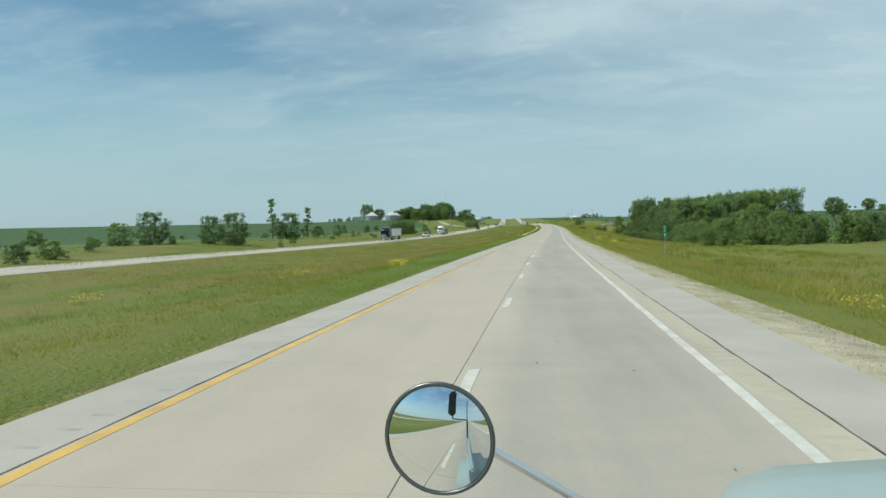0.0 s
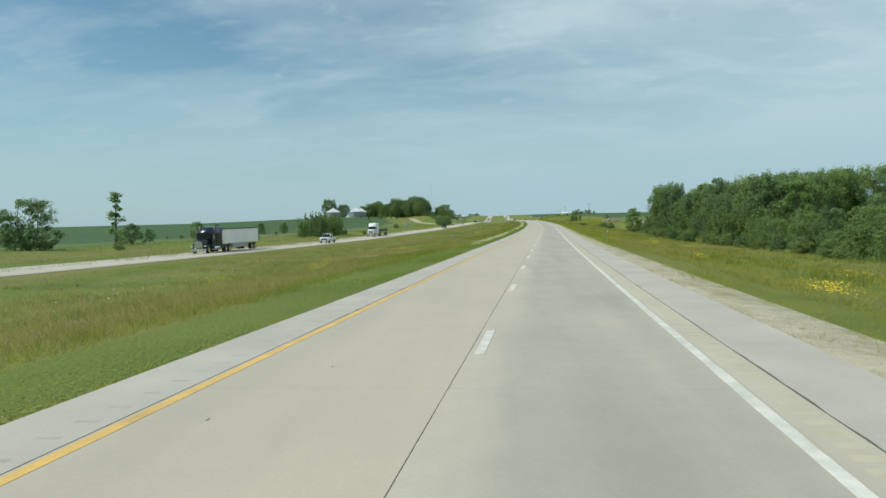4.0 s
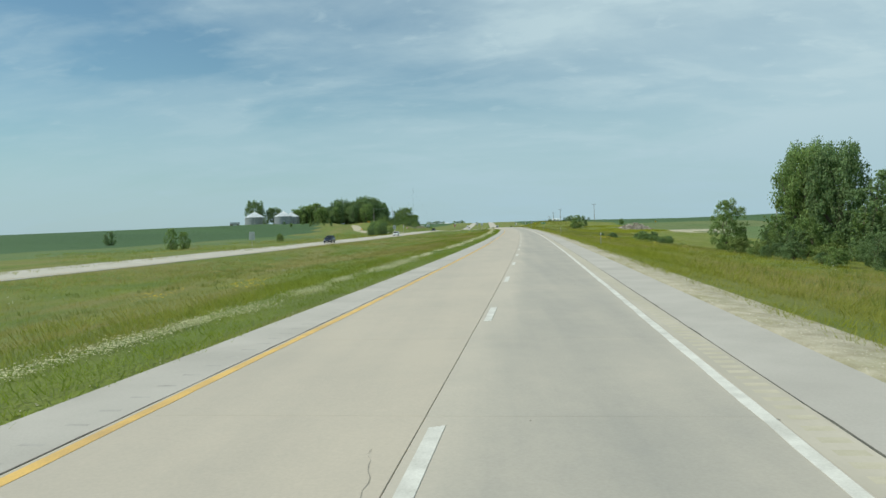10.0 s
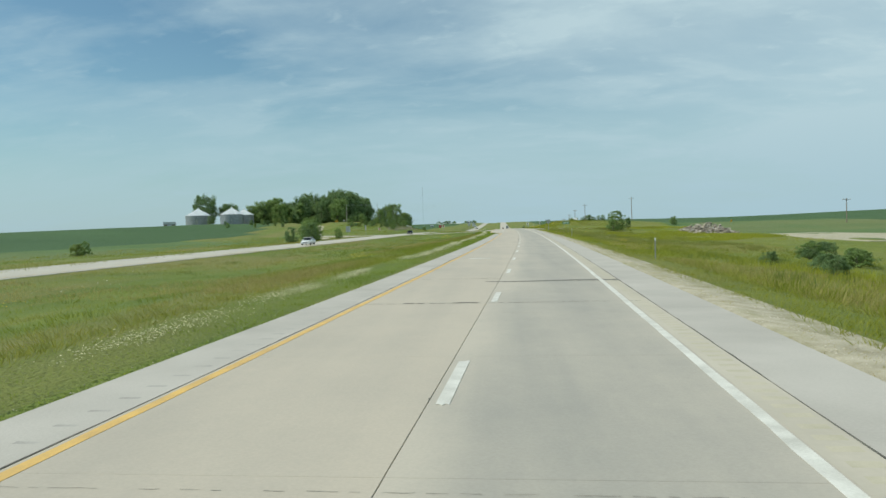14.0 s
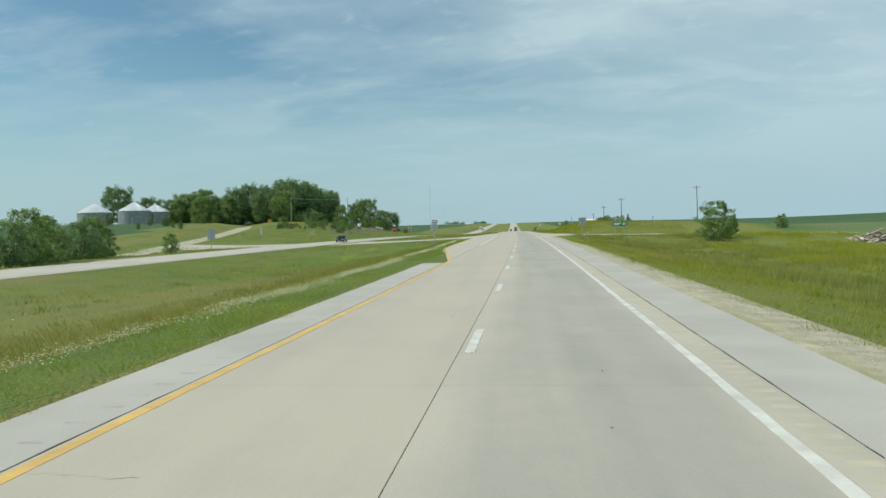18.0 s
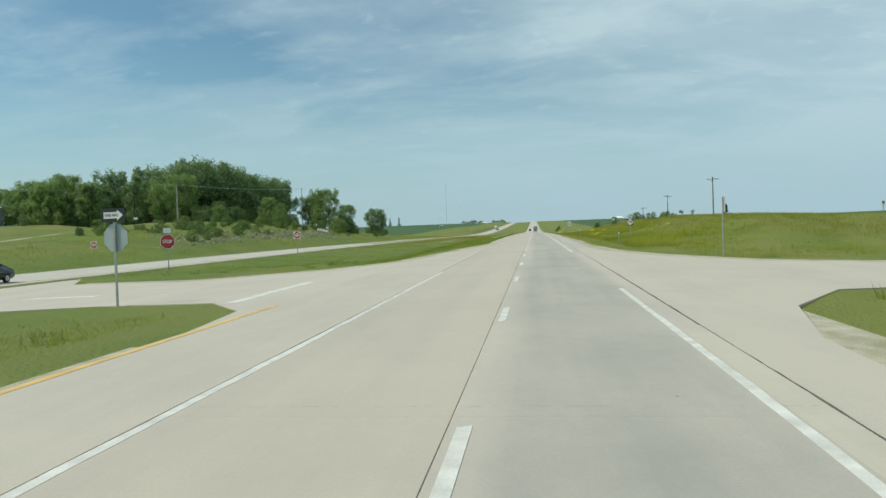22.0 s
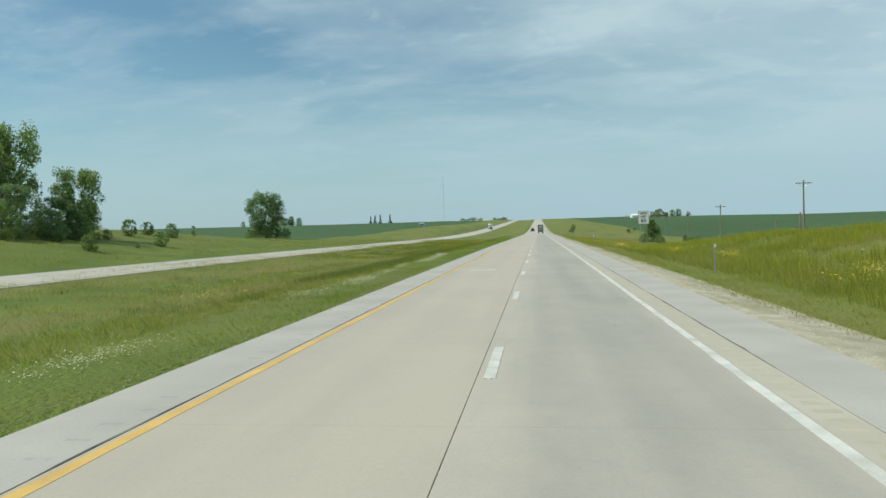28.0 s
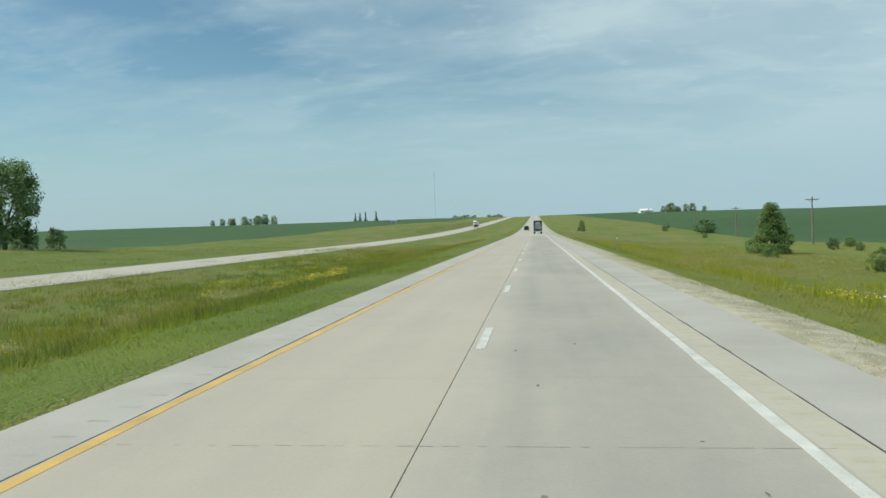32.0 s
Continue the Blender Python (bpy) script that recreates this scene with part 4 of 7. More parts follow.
for s, u, h in ((341, -70, 6.2), (346, -66, 7.0), (352, -70, 7.4), (357, -65, 6.6), (362, -68, 7.2), (368, -66, 6.0), (373, -70, 5.8)):
    plant("willow", s, u, h * 1.12, 1.0, None, "clump of grey-green willow brush", "roadside willow clump")
plant("bush", 402, -96, 4.4, 0.9, 2)
plant("bush", 440, -118, 4.8, 0.8, 2)
plant("bush", 470, -150, 4.0, 1.0, 2)
plant("low", 455, -73.5, 4.6, 0.7, 0, "low leafy sapling in the roadside grass")
plant("low", 459, -72.5, 3.8, 0.9, 2, "low leafy sapling in the roadside grass")
plant("low", 500, -111, 4.0, 1.0, 1, "dark round bush in the pasture")
plant("bush", 540, -75, 2.4, 1.2, 1)
plant("bush", 546, -77, 2.6, 0.9, 0)
for s, u, h in ((608, -52, 5.0), (612, -53, 6.4), (617, -54, 5.8), (623, -56, 4.2), (633, -59, 5.4), (638, -60, 6.2), (643, -61, 4.6), (650, -54, 3.2), (604, -56, 4.0)):
    plant("low", s, u, h, 1.05, None, "dark roadside bush beside the side street", "bushes at the side street")

rough = random.Random(15)
for k in range(36):
    plant("bush", rough.uniform(70, 420), rough.uniform(-112, -58), rough.uniform(0.8, 1.9), rough.uniform(1.1, 1.9), None, "low brush in the rough pasture", "brush in the pasture")

# the farm on the rise
plant("broad", 892, -189, 19.5, 1.0, 2, "old open-crowned farmyard tree by the grain bins")
plant("broad", 896, -176, 14.0, 1.15, 0, "dark farmyard tree beside the grain bins")
for s, u, h in ((795, -122, 2.6), (803, -131, 2.8), (812, -128, 3.2), (820, -118, 3.0), (828, -124, 3.2), (790, -140, 2.4), (836, -120, 3.4), (772, -106, 2.6), (780, -112, 2.2), (788, -118, 3.0), (768, -118, 2.4), (760, -128, 2.6), (800, -124, 2.6)):
    plant("bush", s, u, h, 0.8, None, "small bush on the grassy bank", "bushes on the bank")

# the grove on the bank
grove = random.Random(4)
for k in range(40):
    s, u = grove.uniform(858, 952), grove.uniform(-160, -97)
    h = float(np.interp(u, (-160, -138, -118, -104), (8.5, 13.5, 20.0, 19.0))) * grove.uniform(0.82, 1.05)
    plant("broad", s, u, h, grove.uniform(0.75, 1.0), None, "tall dark tree in the hilltop grove", "grove on the bank")
for s, u, h, w in ((846, -96, 10.5, 1), (858, -97, 14.0, 1), (868, -102, 18.5, 0), (878, -101, 20.5, 2), (886, -99, 21.0, 0), (898, -98, 19.5, 2), (912, -98, 19.0, 0), (946, -98, 19.5, 2), (934, -97, 18.0, 0), (922, -96, 18.0, 2)):
    plant("broad", s, u, h, grove.uniform(0.85, 1.0), w, "tall dark tree in the hilltop grove", "grove on the bank")
for k in range(46):
    s, u = grove.uniform(838, 884), grove.uniform(-168, -104)
    h = float(np.interp(u, (-168, -104), (4.5, 13.0))) * grove.uniform(0.8, 1.15)
    plant(grove.choice(("tall", "low")), s, u, h, 1.1, None, "young tree at the edge of the grove", "grove on the bank")
for s, u, h, w in ((930, -75.7, 15.2, 1), (936, -82, 13.0, 0)):
    plant("broad", s, u, h, 0.85, w, "open-crowned tree at the end of the grove", "grove on the bank")
plant("broad", 940.5, -70.3, 10.6, 0.85, 1, "small open-crowned tree at the foot of the bank")
for s, u, h in ((946, -72, 4.2), (934, -66.5, 4.6), (926, -65, 4.4), (918, -67, 5.2), (955, -70, 3.0), (965, -71.7, 2.6), (966, -67.5, 2.8), (908, -66, 4.6), (900, -70, 6.0)):
    plant("low", s, u, h, 1.1, None, "small tree at the foot of the bank")
plant("thin", 985.5, -72.2, 2.4, 1.8, 1, "lone sapling on the grassy ridge")
plant("low", 932, -69, 6.0, 1.4, 1, "dark leafy tree at the foot of the bank")
plant("low", 923, -69, 7.2, 1.3, 1, "dark leafy tree at the foot of the bank")
plant("low", 855.5, -67.5, 7.0, 0.7, 0, "slim bright green tree on the bank")
for k in range(34):
    s = 848 + k * 2.3
    plant("low", s, -86 - grove.uniform(0, 12) + max(0, s - 895) * 0.25, grove.uniform(2.6, 5.0), 1.35, None, "undergrowth at the foot of the grove", "undergrowth of the grove")
plant("low", 868, -75, 8.4, 0.95, 2, "dark leafy tree at the brow of the bank")
plant("low", 848, -82, 4.8, 1.0, 0, "bright green young tree on the brow of the bank")
plant("low", 858, -86, 6.0, 1.1, 1, "dark leafy tree at the brow of the bank")
for k in range(40):
    s, u = grove.uniform(765, 862), grove.uniform(-76, -55)
    if 815 < s < 862 and u > -61:
        continue
    plant(grove.choice(("bush", "low")), s, u, grove.choice((0.8, 1.1, 1.5, 1.9, 2.6)), grove.uniform(0.9, 1.4), None, "bright green shrub on the rough bank", "shrubs on the bank")
for k in range(44):
    s, u = grove.uniform(762, 945), grove.uniform(-78, -53)
    if 815 < s < 862 and u > -61:
        continue
    h = grove.choice((0.7, 0.9, 1.1, 1.3, 1.6, 2.0, 2.6)) * (1.25 if u < -66 else 0.9)
    plant(grove.choice(("bush", "bush", "low")), s, u, h, grove.uniform(0.9, 1.5), None, "bright green shrub on the rough bank", "shrubs on the bank")
for s, u, h in ((1058, -82, 4.6), (1066, -84, 4.2), (1061, -86, 5.0), (1064, -80.5, 3.6)):
    plant("bush", s, u, h, 0.85, 2)
plant("broad", 1062, -83.5, 15.4, 0.92, 0, "single round-crowned cottonwood in the grass")
plant("bush", 1070, -80, 4.0, 1.0, 2)
plant("bush", 1052, -85, 3.0, 1.2, 0)

# far to the side of the opposing carriageway
far_rnd = random.Random(9)
for k in range(4):
    plant("conifer", 2560 + k * 4, (-375, -366, -355, -333)[k], 20 + (k * 7) % 6, 0.75, 0, "tall dark conifer in a far farmyard row", "far conifer row")
for k in range(13):
    plant("low", 2200 + far_rnd.uniform(-20, 50), -434 - k * 8, far_rnd.uniform(12, 18) * (1.0 if k < 6 else 0.72), 1.0, None, "far farmyard tree above the fields", "far farmyard trees")
for k in range(7):
    plant("low", 3000 + far_rnd.uniform(-30, 30), -210 + k * 9, far_rnd.uniform(10, 15), 1.2, None, "far tree on the skyline", "far skyline trees")
for k in range(5):
    plant("low", 3050 + far_rnd.uniform(-30, 30), -120 + k * 8, far_rnd.uniform(11, 15), 1.2, None, "far tree on the skyline", "far skyline trees")

for s, u, h in ((653, 234, 17.0), (668, 246, 12.0), (847, 347, 13.0), (860, 356, 11.0)):
    plant("broad", s, u, h, 1.1, None, "round tree standing alone on the far ridge", "far trees on the ridge")

# the wood to the right
wood = random.Random(21)
for k in range(120):
    s, u = wood.uniform(290, 438), wood.uniform(50, 80)
    if u > 54 + (s - 290) * 0.4 or s > 390 + (u - 50) * 2.8:
        continue
    kind = wood.choice(("broad", "broad", "tall"))
    plant(kind, s, u, wood.uniform(12.5, 17.5), wood.uniform(0.7, 0.95) if kind == "broad" else wood.uniform(1.0, 1.35), None, "tall leafy tree in the roadside wood", "roadside wood")
for k in range(64):
    s = wood.uniform(160, 438)
    back = wood.uniform(0, 1)
    u = 38 + 16 * back + (12 if s < 215 else 0)
    plant(wood.choice(("low", "willow")), s, u, (3.8 + 4.6 * back) * wood.uniform(0.8, 1.2), wood.uniform(0.95, 1.3), None, "willow tree in the brush along the wood", "roadside wood")
for k in range(34):
    s = wood.uniform(214, 436)
    plant("willow", s, wood.uniform(42, 50), wood.uniform(6.0, 9.5) * (0.62 if s < 285 else 1.0), wood.uniform(0.95, 1.2), None, "dense willow in front of the tall wood", "roadside wood")
for k in range(66):
    s = wood.uniform(148, 430)
    plant("bush", s, wood.uniform(32.5, 40) + (9 if s < 200 else 0), wood.uniform(1.5, 3.2), wood.uniform(1.0, 1.5), None, "undergrowth bush along the wood", "undergrowth along the wood")
for k in range(16):
    plant("low", wood.uniform(170, 262), wood.uniform(62, 120), wood.uniform(5.0, 8.0), 1.2, None, "willow tree in the brush along the wood", "roadside wood")
for k in range(15):
    s = 153 + k * 5.2 + wood.uniform(-2, 2)
    plant(wood.choice(("willow", "willow", "low")), s, wood.uniform(30.5, 36) + (s - 153) * 0.06, wood.uniform(3.4, 5.6), wood.uniform(1.05, 1.35), None, "pale green willow brush in front of the wood", "roadside wood")
for s, u, h in ((168, 43, 8.6), (177, 47, 7.4), (161, 46, 6.8), (248, 55, 9.0), (243, 58, 9.6), (256, 60, 8.8), (262, 63, 9.2), (236, 57, 8.0), (270, 62, 10.0), (229, 56, 8.4), (250, 66, 9.8), (222, 58, 7.6)):
    plant("low", s, u, h, 1.05, None, "leafy tree above the willow brush", "roadside wood")
for s, u, h in ((212, 92, 11.0), (222, 98, 11.5), (236, 118, 11.0), (205, 110, 9.5)):
    plant("broad", s, u, h, 0.9, None, "tree standing above the willow brush", "roadside wood")
for k in range(12):
    s, u = 372 + (k * 23) % 62, 84 + k * 2.2
    plant("broad", s, u, wood.uniform(18.0, 21.5), wood.uniform(0.75, 0.95), None, "tall dark tree at the back of the roadside wood", "roadside wood")
for s, u, h, w in ((436, 50, 19.5, 0), (441, 54, 20.0, 2), (430, 47, 18.0, 1), (424, 50, 18.5, 0)):
    plant("broad", s, u, h, 0.62, w, "tall cottonwood at the end of the wood", "roadside wood")
for s, u, h in ((398, 51, 13.0), (405, 54, 14.0), (391, 48, 11.5), (411, 50, 12.5)):
    plant("tall", s, u, h, 1.25, None, "tall leafy tree in the roadside wood", "roadside wood")
plant("low", 444.5, 38.4, 9.6, 0.85, 0, "single young tree before the wood")
plant("bush", 445, 41, 4.6, 0.7, 0)
plant("bush", 153, 34.4, 3.0, 1.2, 0)
for k in range(10):
    plant("bush", 462 + k * 4.6, 29.5 + (k * 7 % 5) * 0.8, 1.2 + (k * 3 % 4) * 0.2, 1.9, (2, 0)[k % 2], "low dark shrub in the meadow", "shrubs in the meadow")
plant("bush", 505, 33, 2.0, 1.6, 2)
plant("bush", 512, 37, 1.8, 1.6, 2)
for s, u, h in ((462, 19, 1.3), (466, 20, 1.5), (470, 21, 1.2), (473, 18.5, 1.1)):
    plant("bush", s, u, h, 1.5, 2, "low dark weeds in the grass")
plant("low", 656, 31, 5.8, 1.15, 0, "large willow bush beside the side street")
plant("low", 651, 29.4, 3.6, 1.2, 2)
plant("bush", 666, 36.0, 3.6, 0.8, 2)
plant("bush", 720, 62, 3.4, 1.0, 0)
plant("bush", 861, 35.6, 4.0, 1.0, 1)
plant("bush", 857, 37, 3.2, 0.9, 0)
plant("thin", 854.5, 38.4, 3.6, 1.9, 1, "wind-bent sapling on the mound")
plant("thin", 848, 40, 3.4, 1.7, 0, "wind-bent sapling on the mound")
plant("low", 847.6, 21, 2.2, 0.9, 2, "leafy sapling at the foot of the mound")
for k in range(7):
    plant("bush", 930 + k * 19.0 + (k * 5) % 7, 27 + (k * 11) % 21, 1.2 + (k * 7 % 5) * 0.3, 1.3, (0, 1)[k % 2], "scrubby bush in the low meadow", "scrub in the low meadow")
plant("conifer", 819.4, 41.2, 3.6, 1.1, 0)
plant("bush", 819.8, 42, 2.0, 1.0, 0)
plant("cedar", 1057, 33.3, 7.0, 1.6, 0, "dense cone-shaped cedar standing before the poles")
plant("bush", 1066, 44.6, 1.9, 1.2, 2)
plant("bush", 1061, 46.4, 1.3, 1.1, 0)
plant("bush", 1074, 50, 1.6, 1.3, 0)
plant("low", 1197, 54.4, 4.4, 2.0, 1, "dark willow in the dip of the field")
for k in range(4):
    plant("bush", 1150 + k * 34, 44 + (k * 7) % 13, 1.4 + (k % 3) * 0.4, 1.1, None, "scrubby bush along the field edge", "scrub along the field")
for s, u, h in ((1225, 18, 2.2), (1232, 17, 1.6), (1262, 20, 2.6), (1290, 21.5, 3.0)):
    plant("bush", s, u, h, 1.0, 0)
for k, h in enumerate((7.5, 9.5, 11, 7, 6, 9, 10, 6)):
    plant("low", 1900 + far_rnd.uniform(-30, 40), 150 + k * 6.5 + far_rnd.uniform(-1, 1), h, 1.1, None, "far farmyard tree on the ridge", "far farm trees on the ridge")
for k in range(12):
    plant("low", 760 + far_rnd.uniform(-40, 60), 330 + k * 10, far_rnd.uniform(6, 10), 1.2, None, "far trees on the ridge line", "far trees on the ridge")


# ---- man-made things ----
M_STEEL = mat("galvanised_steel", (0.42, 0.44, 0.45), (0.60, 0.62, 0.63), scale=1.5, fine=10, rough=0.45, bump=0.1, metal=0.7, reach=0.005)
M_ROOF = mat("bin_roof_steel", (0.62, 0.64, 0.65), (0.78, 0.80, 0.80), scale=0.8, fine=8, rough=0.4, bump=0.1, metal=0.35, reach=0.01)
M_BIN = mat("bin_wall_steel", (0.22, 0.245, 0.26), (0.34, 0.365, 0.38), scale=0.8, fine=8, rough=0.55, bump=0.2, metal=0.35, reach=0.01)
M_ALU = mat("sign_back_aluminium", (0.40, 0.43, 0.44), (0.52, 0.55, 0.56), scale=2, fine=6, rough=0.5, bump=0.05, metal=0.5, reach=0.004)
M_WOOD = mat("pole_wood", (0.16, 0.125, 0.095), (0.30, 0.25, 0.20), scale=1.5, fine=12, rough=0.9, bump=0.5, reach=0.02)
M_POST = mat("post_steel", (0.30, 0.31, 0.30), (0.45, 0.46, 0.44), scale=3, fine=6, rough=0.6, bump=0.1, metal=0.4, reach=0.004)
M_SIGN_WHITE = paint("sign_white", (0.80, 0.80, 0.77))
M_SIGN_BLACK = paint("sign_black", (0.03, 0.03, 0.032))
M_SIGN_GREEN = paint("sign_green", (0.012, 0.22, 0.12))
M_SIGN_RED = paint("sign_red", (0.42, 0.035, 0.035))
M_SIGN_YELLOW = paint("sign_yellow", (0.80, 0.42, 0.02))
M_WHITE_WALL = mat("white_siding", (0.70, 0.70, 0.68), (0.84, 0.84, 0.82), scale=0.4, rough=0.6, bump=0.1)
M_WOOD_GREY = mat("grey_pole_wood", (0.30, 0.285, 0.25), (0.44, 0.42, 0.37), scale=1.5, fine=12, rough=0.9, bump=0.5, reach=0.02)
M_DARK_WIRE = paint("wire", (0.06, 0.06, 0.06))
M_RUBBER = mat("rubber", (0.018, 0.018, 0.018), (0.035, 0.034, 0.033), scale=4, rough=0.9, bump=0.2)
M_CHROME = mat("chrome", (0.62, 0.62, 0.62), (0.72, 0.72, 0.72), scale=3, rough=0.18, bump=0.02, metal=1.0, reach=0.002)
M_CAR_WHITE = paint("car_white", (0.78, 0.79, 0.79), 0.25)
M_CAR_NAVY = paint("car_navy", (0.012, 0.018, 0.035), 0.2)
M_CAR_BLACK = paint("car_black", (0.012, 0.013, 0.016), 0.2)
M_GLASS_DARK = paint("car_glass", (0.015, 0.02, 0.024), 0.06)
M_LAMP = paint("lamp_lens", (0.75, 0.75, 0.72), 0.15)
M_TAIL = paint("tail_lens", (0.35, 0.02, 0.02), 0.2)
M_BRICK_RUBBLE = mat("rubble", (0.25, 0.20, 0.155), (0.50, 0.46, 0.40), scale=0.7, fine=6, rough=0.95, bump=0.7, island=0.35, reach=0.05)
M_ROCK = mat("limestone", (0.17, 0.155, 0.125), (0.30, 0.275, 0.225), scale=0.9, fine=7, rough=0.95, bump=0.7, island=0.25, reach=0.04)


def thing(name, m, label, category, group=""):
    ob = new(name)
    ob.matrix_basis = m
    return tagged(ob, label, category, group)


def grain_bin(s, u, d, wall_h, group):
    root = thing("grain_bin", stand(s, u, 0, -0.3), "round galvanised steel grain bin with a pale conical roof", "grain bin", group)
    r = d / 2
    n = 48
    bm = bmesh.new()
    rings = int(wall_h / 0.8)
    prev = None
    for k in range(rings * 4 + 1):
        z = wall_h * k / (rings * 4)
        rr = r + 0.03 * math.sin(k * math.pi / 2)
        cur = [bm.verts.new((rr * math.cos(2 * math.pi * i / n), rr * math.sin(2 * math.pi * i / n), z)) for i in range(n)]
        if prev:
            for i in range(n):
                bm.faces.new((prev[i], prev[(i + 1) % n], cur[(i + 1) % n], cur[i]))
        prev = cur
    part("wall", bm, M_BIN, root, smooth=True)
    bm = bmesh.new()
    rh = r * 0.55
    rod(bm, (0, 0, wall_h - 0.05), (0, 0, wall_h + rh), r + 0.15, 0.45, 24)
    part("roof", bm, M_ROOF, root)
    bm = bmesh.new()
    for i in range(24):
        a = 2 * math.pi * (i + 0.5) / 24
        rod(bm, (math.cos(a) * (r + .12), math.sin(a) * (r + .12), wall_h), (math.cos(a) * .4, math.sin(a) * .4, wall_h + rh + .02), 0.035, sides=4)
    part("roof_rib", bm, M_ROOF, root)
    bm = bmesh.new()
    rod(bm, (0, 0, wall_h + rh), (0, 0, wall_h + rh + 0.4), 0.5, 0.5, 12)
    rod(bm, (0, 0, wall_h + rh + 0.4), (0, 0, wall_h + rh + 0.6), 0.6, 0.1, 12)
    part("cap", bm, M_ROOF, root)
    part("door", boxed(-0.45, 0.45, -r - 0.08, -r + 0.02, 0.3, 2.2, 0.02), M_BIN, root)
    bm = bmesh.new()
    for x in (-0.22, 0.22):
        rod(bm, (x + 2, -r * 0.97, 0.3), (x + 2, -r * 0.97, wall_h), 0.03, sides=5)
    for k in range(int(wall_h / 0.4)):
        rod(bm, (1.78, -r * 0.97, 0.5 + k * 0.4), (2.22, -r * 0.97, 0.5 + k * 0.4), 0.02, sides=4)
    part("ladder", bm, M_STEEL, root)
    return root


grain_bin(846.6, -176, 14.0, 5.4, "grain bins")
grain_bin(832.8, -151.6, 12.5, 5.6, "grain bins")
grain_bin(846, -149.2, 11.0, 5.4, "grain bins")


def shed(name, s, u, l, w, h, rise, turn_deg, wall_m, roof_m, label):
    root = thing(name, stand(s, u, turn_deg, -0.4), label, "building")
    bm = bmesh.new()
    vs = [bm.verts.new(v) for v in ((-l / 2, -w / 2, 0), (l / 2, -w / 2, 0), (l / 2, w / 2, 0), (-l / 2, w / 2, 0),
                                    (-l / 2, -w / 2, h), (l / 2, -w / 2, h), (l / 2, w / 2, h), (-l / 2, w / 2, h), (-l / 2, 0, h + rise), (l / 2, 0, h + rise))]
    for f in ((0, 1, 5, 4), (2, 3, 7, 6), (1, 2, 6, 9, 5), (3, 0, 4, 8, 7)):
        bm.faces.new([vs[i] for i in f])
    part("wall", bm, wall_m, root)
    bm = bmesh.new()
    e = 0.4
    for sgn in (-1, 1):
        a = [bm.verts.new(v) for v in ((-l / 2 - e, sgn * (w / 2 + e), h - rise * e / (w / 2)), (l / 2 + e, sgn * (w / 2 + e), h - rise * e / (w / 2)), (l / 2 + e, 0, h + rise), (-l / 2 - e, 0, h + rise))]
        b = [bm.verts.new((v.co.x, v.co.y, v.co.z + 0.15)) for v in a]
        bm.faces.new(a)
        bm.faces.new(b[::-1])
        for i in range(4):
            bm.faces.new((a[i], a[(i + 1) % 4], b[(i + 1) % 4], b[i]))
    part("roof", bm, roof_m, root)
    for k in range(3):
        x = -l / 3 + k * l / 3
        part("door" if k == 1 else "window", boxed(x - 1.2, x + 1.2, -w / 2 - 0.06, -w / 2 + 0.02, 0.0 if k == 1 else 1.2, 2.6), M_STEEL, root)
    return root


shed("farm_shed", 826, -184, 6, 3, 1.3, 0.4, 20, M_WOOD, M_POST, "low dark weathered farm shed beside the bins")
for s, u, l in ((1902, 133, 14), (1925, 166, 12)):
    shed("livestock_barn", s, u, l, 12, 3.0, 2.2, 8, M_WHITE_WALL, M_WHITE_WALL, "long low white barn on the far ridge")
for s, u, l in ((3010, -190, 46), (3025, -150, 24)):
    shed("livestock_barn", s, u, l, 14, 4.0, 3.0, 4, M_WHITE_WALL, M_WHITE_WALL, "long white farm building on the skyline")
shed("equipment_hut", 1500, -100, 3.6, 3.0, 2.6, 0.6, 10, M_WHITE_WALL, M_STEEL, "small white equipment hut on the bank")


# the guyed mast far ahead
def mast():
    root = thing("radio_mast", stand(2991, -260), "tall thin guyed radio mast above the fields", "radio mast")
    top = 129.0
    g0 = float(road_z(2991)) - spot(2991, -260).z
    bm = bmesh.new()
    for a in range(3):
        x, y = 0.45 * math.cos(a * 2.09), 0.45 * math.sin(a * 2.09)
        rod(bm, (x, y, 0), (x, y, top + g0), 0.10, sides=5)
    for k in range(60):
        z = k * (top + g0) / 60
        for a in range(3):
            p = [Vector((0.45 * math.cos(j * 2.09), 0.45 * math.sin(j * 2.09), 0)) for j in (a, a + 1)]
            rod(bm, (p[0].x, p[0].y, z), (p[1].x, p[1].y, z + 2.0), 0.05, sides=4)
    part("lattice", bm, M_STEEL, root)
    for lev in (0.45, 0.95):
        for a in range(3):
            bm = bmesh.new()
            rod(bm, (0.4 * math.cos(a * 2.09), 0.4 * math.sin(a * 2.09), (top + g0) * lev), (75 * math.cos(a * 2.09), 75 * math.sin(a * 2.09), 0.5), 0.02, sides=4)
            part("guy_wire", bm, M_DARK_WIRE, root)
    part("hut", boxed(-3, 3, 3, 6, 0, 2.8), M_WHITE_WALL, root)


mast()


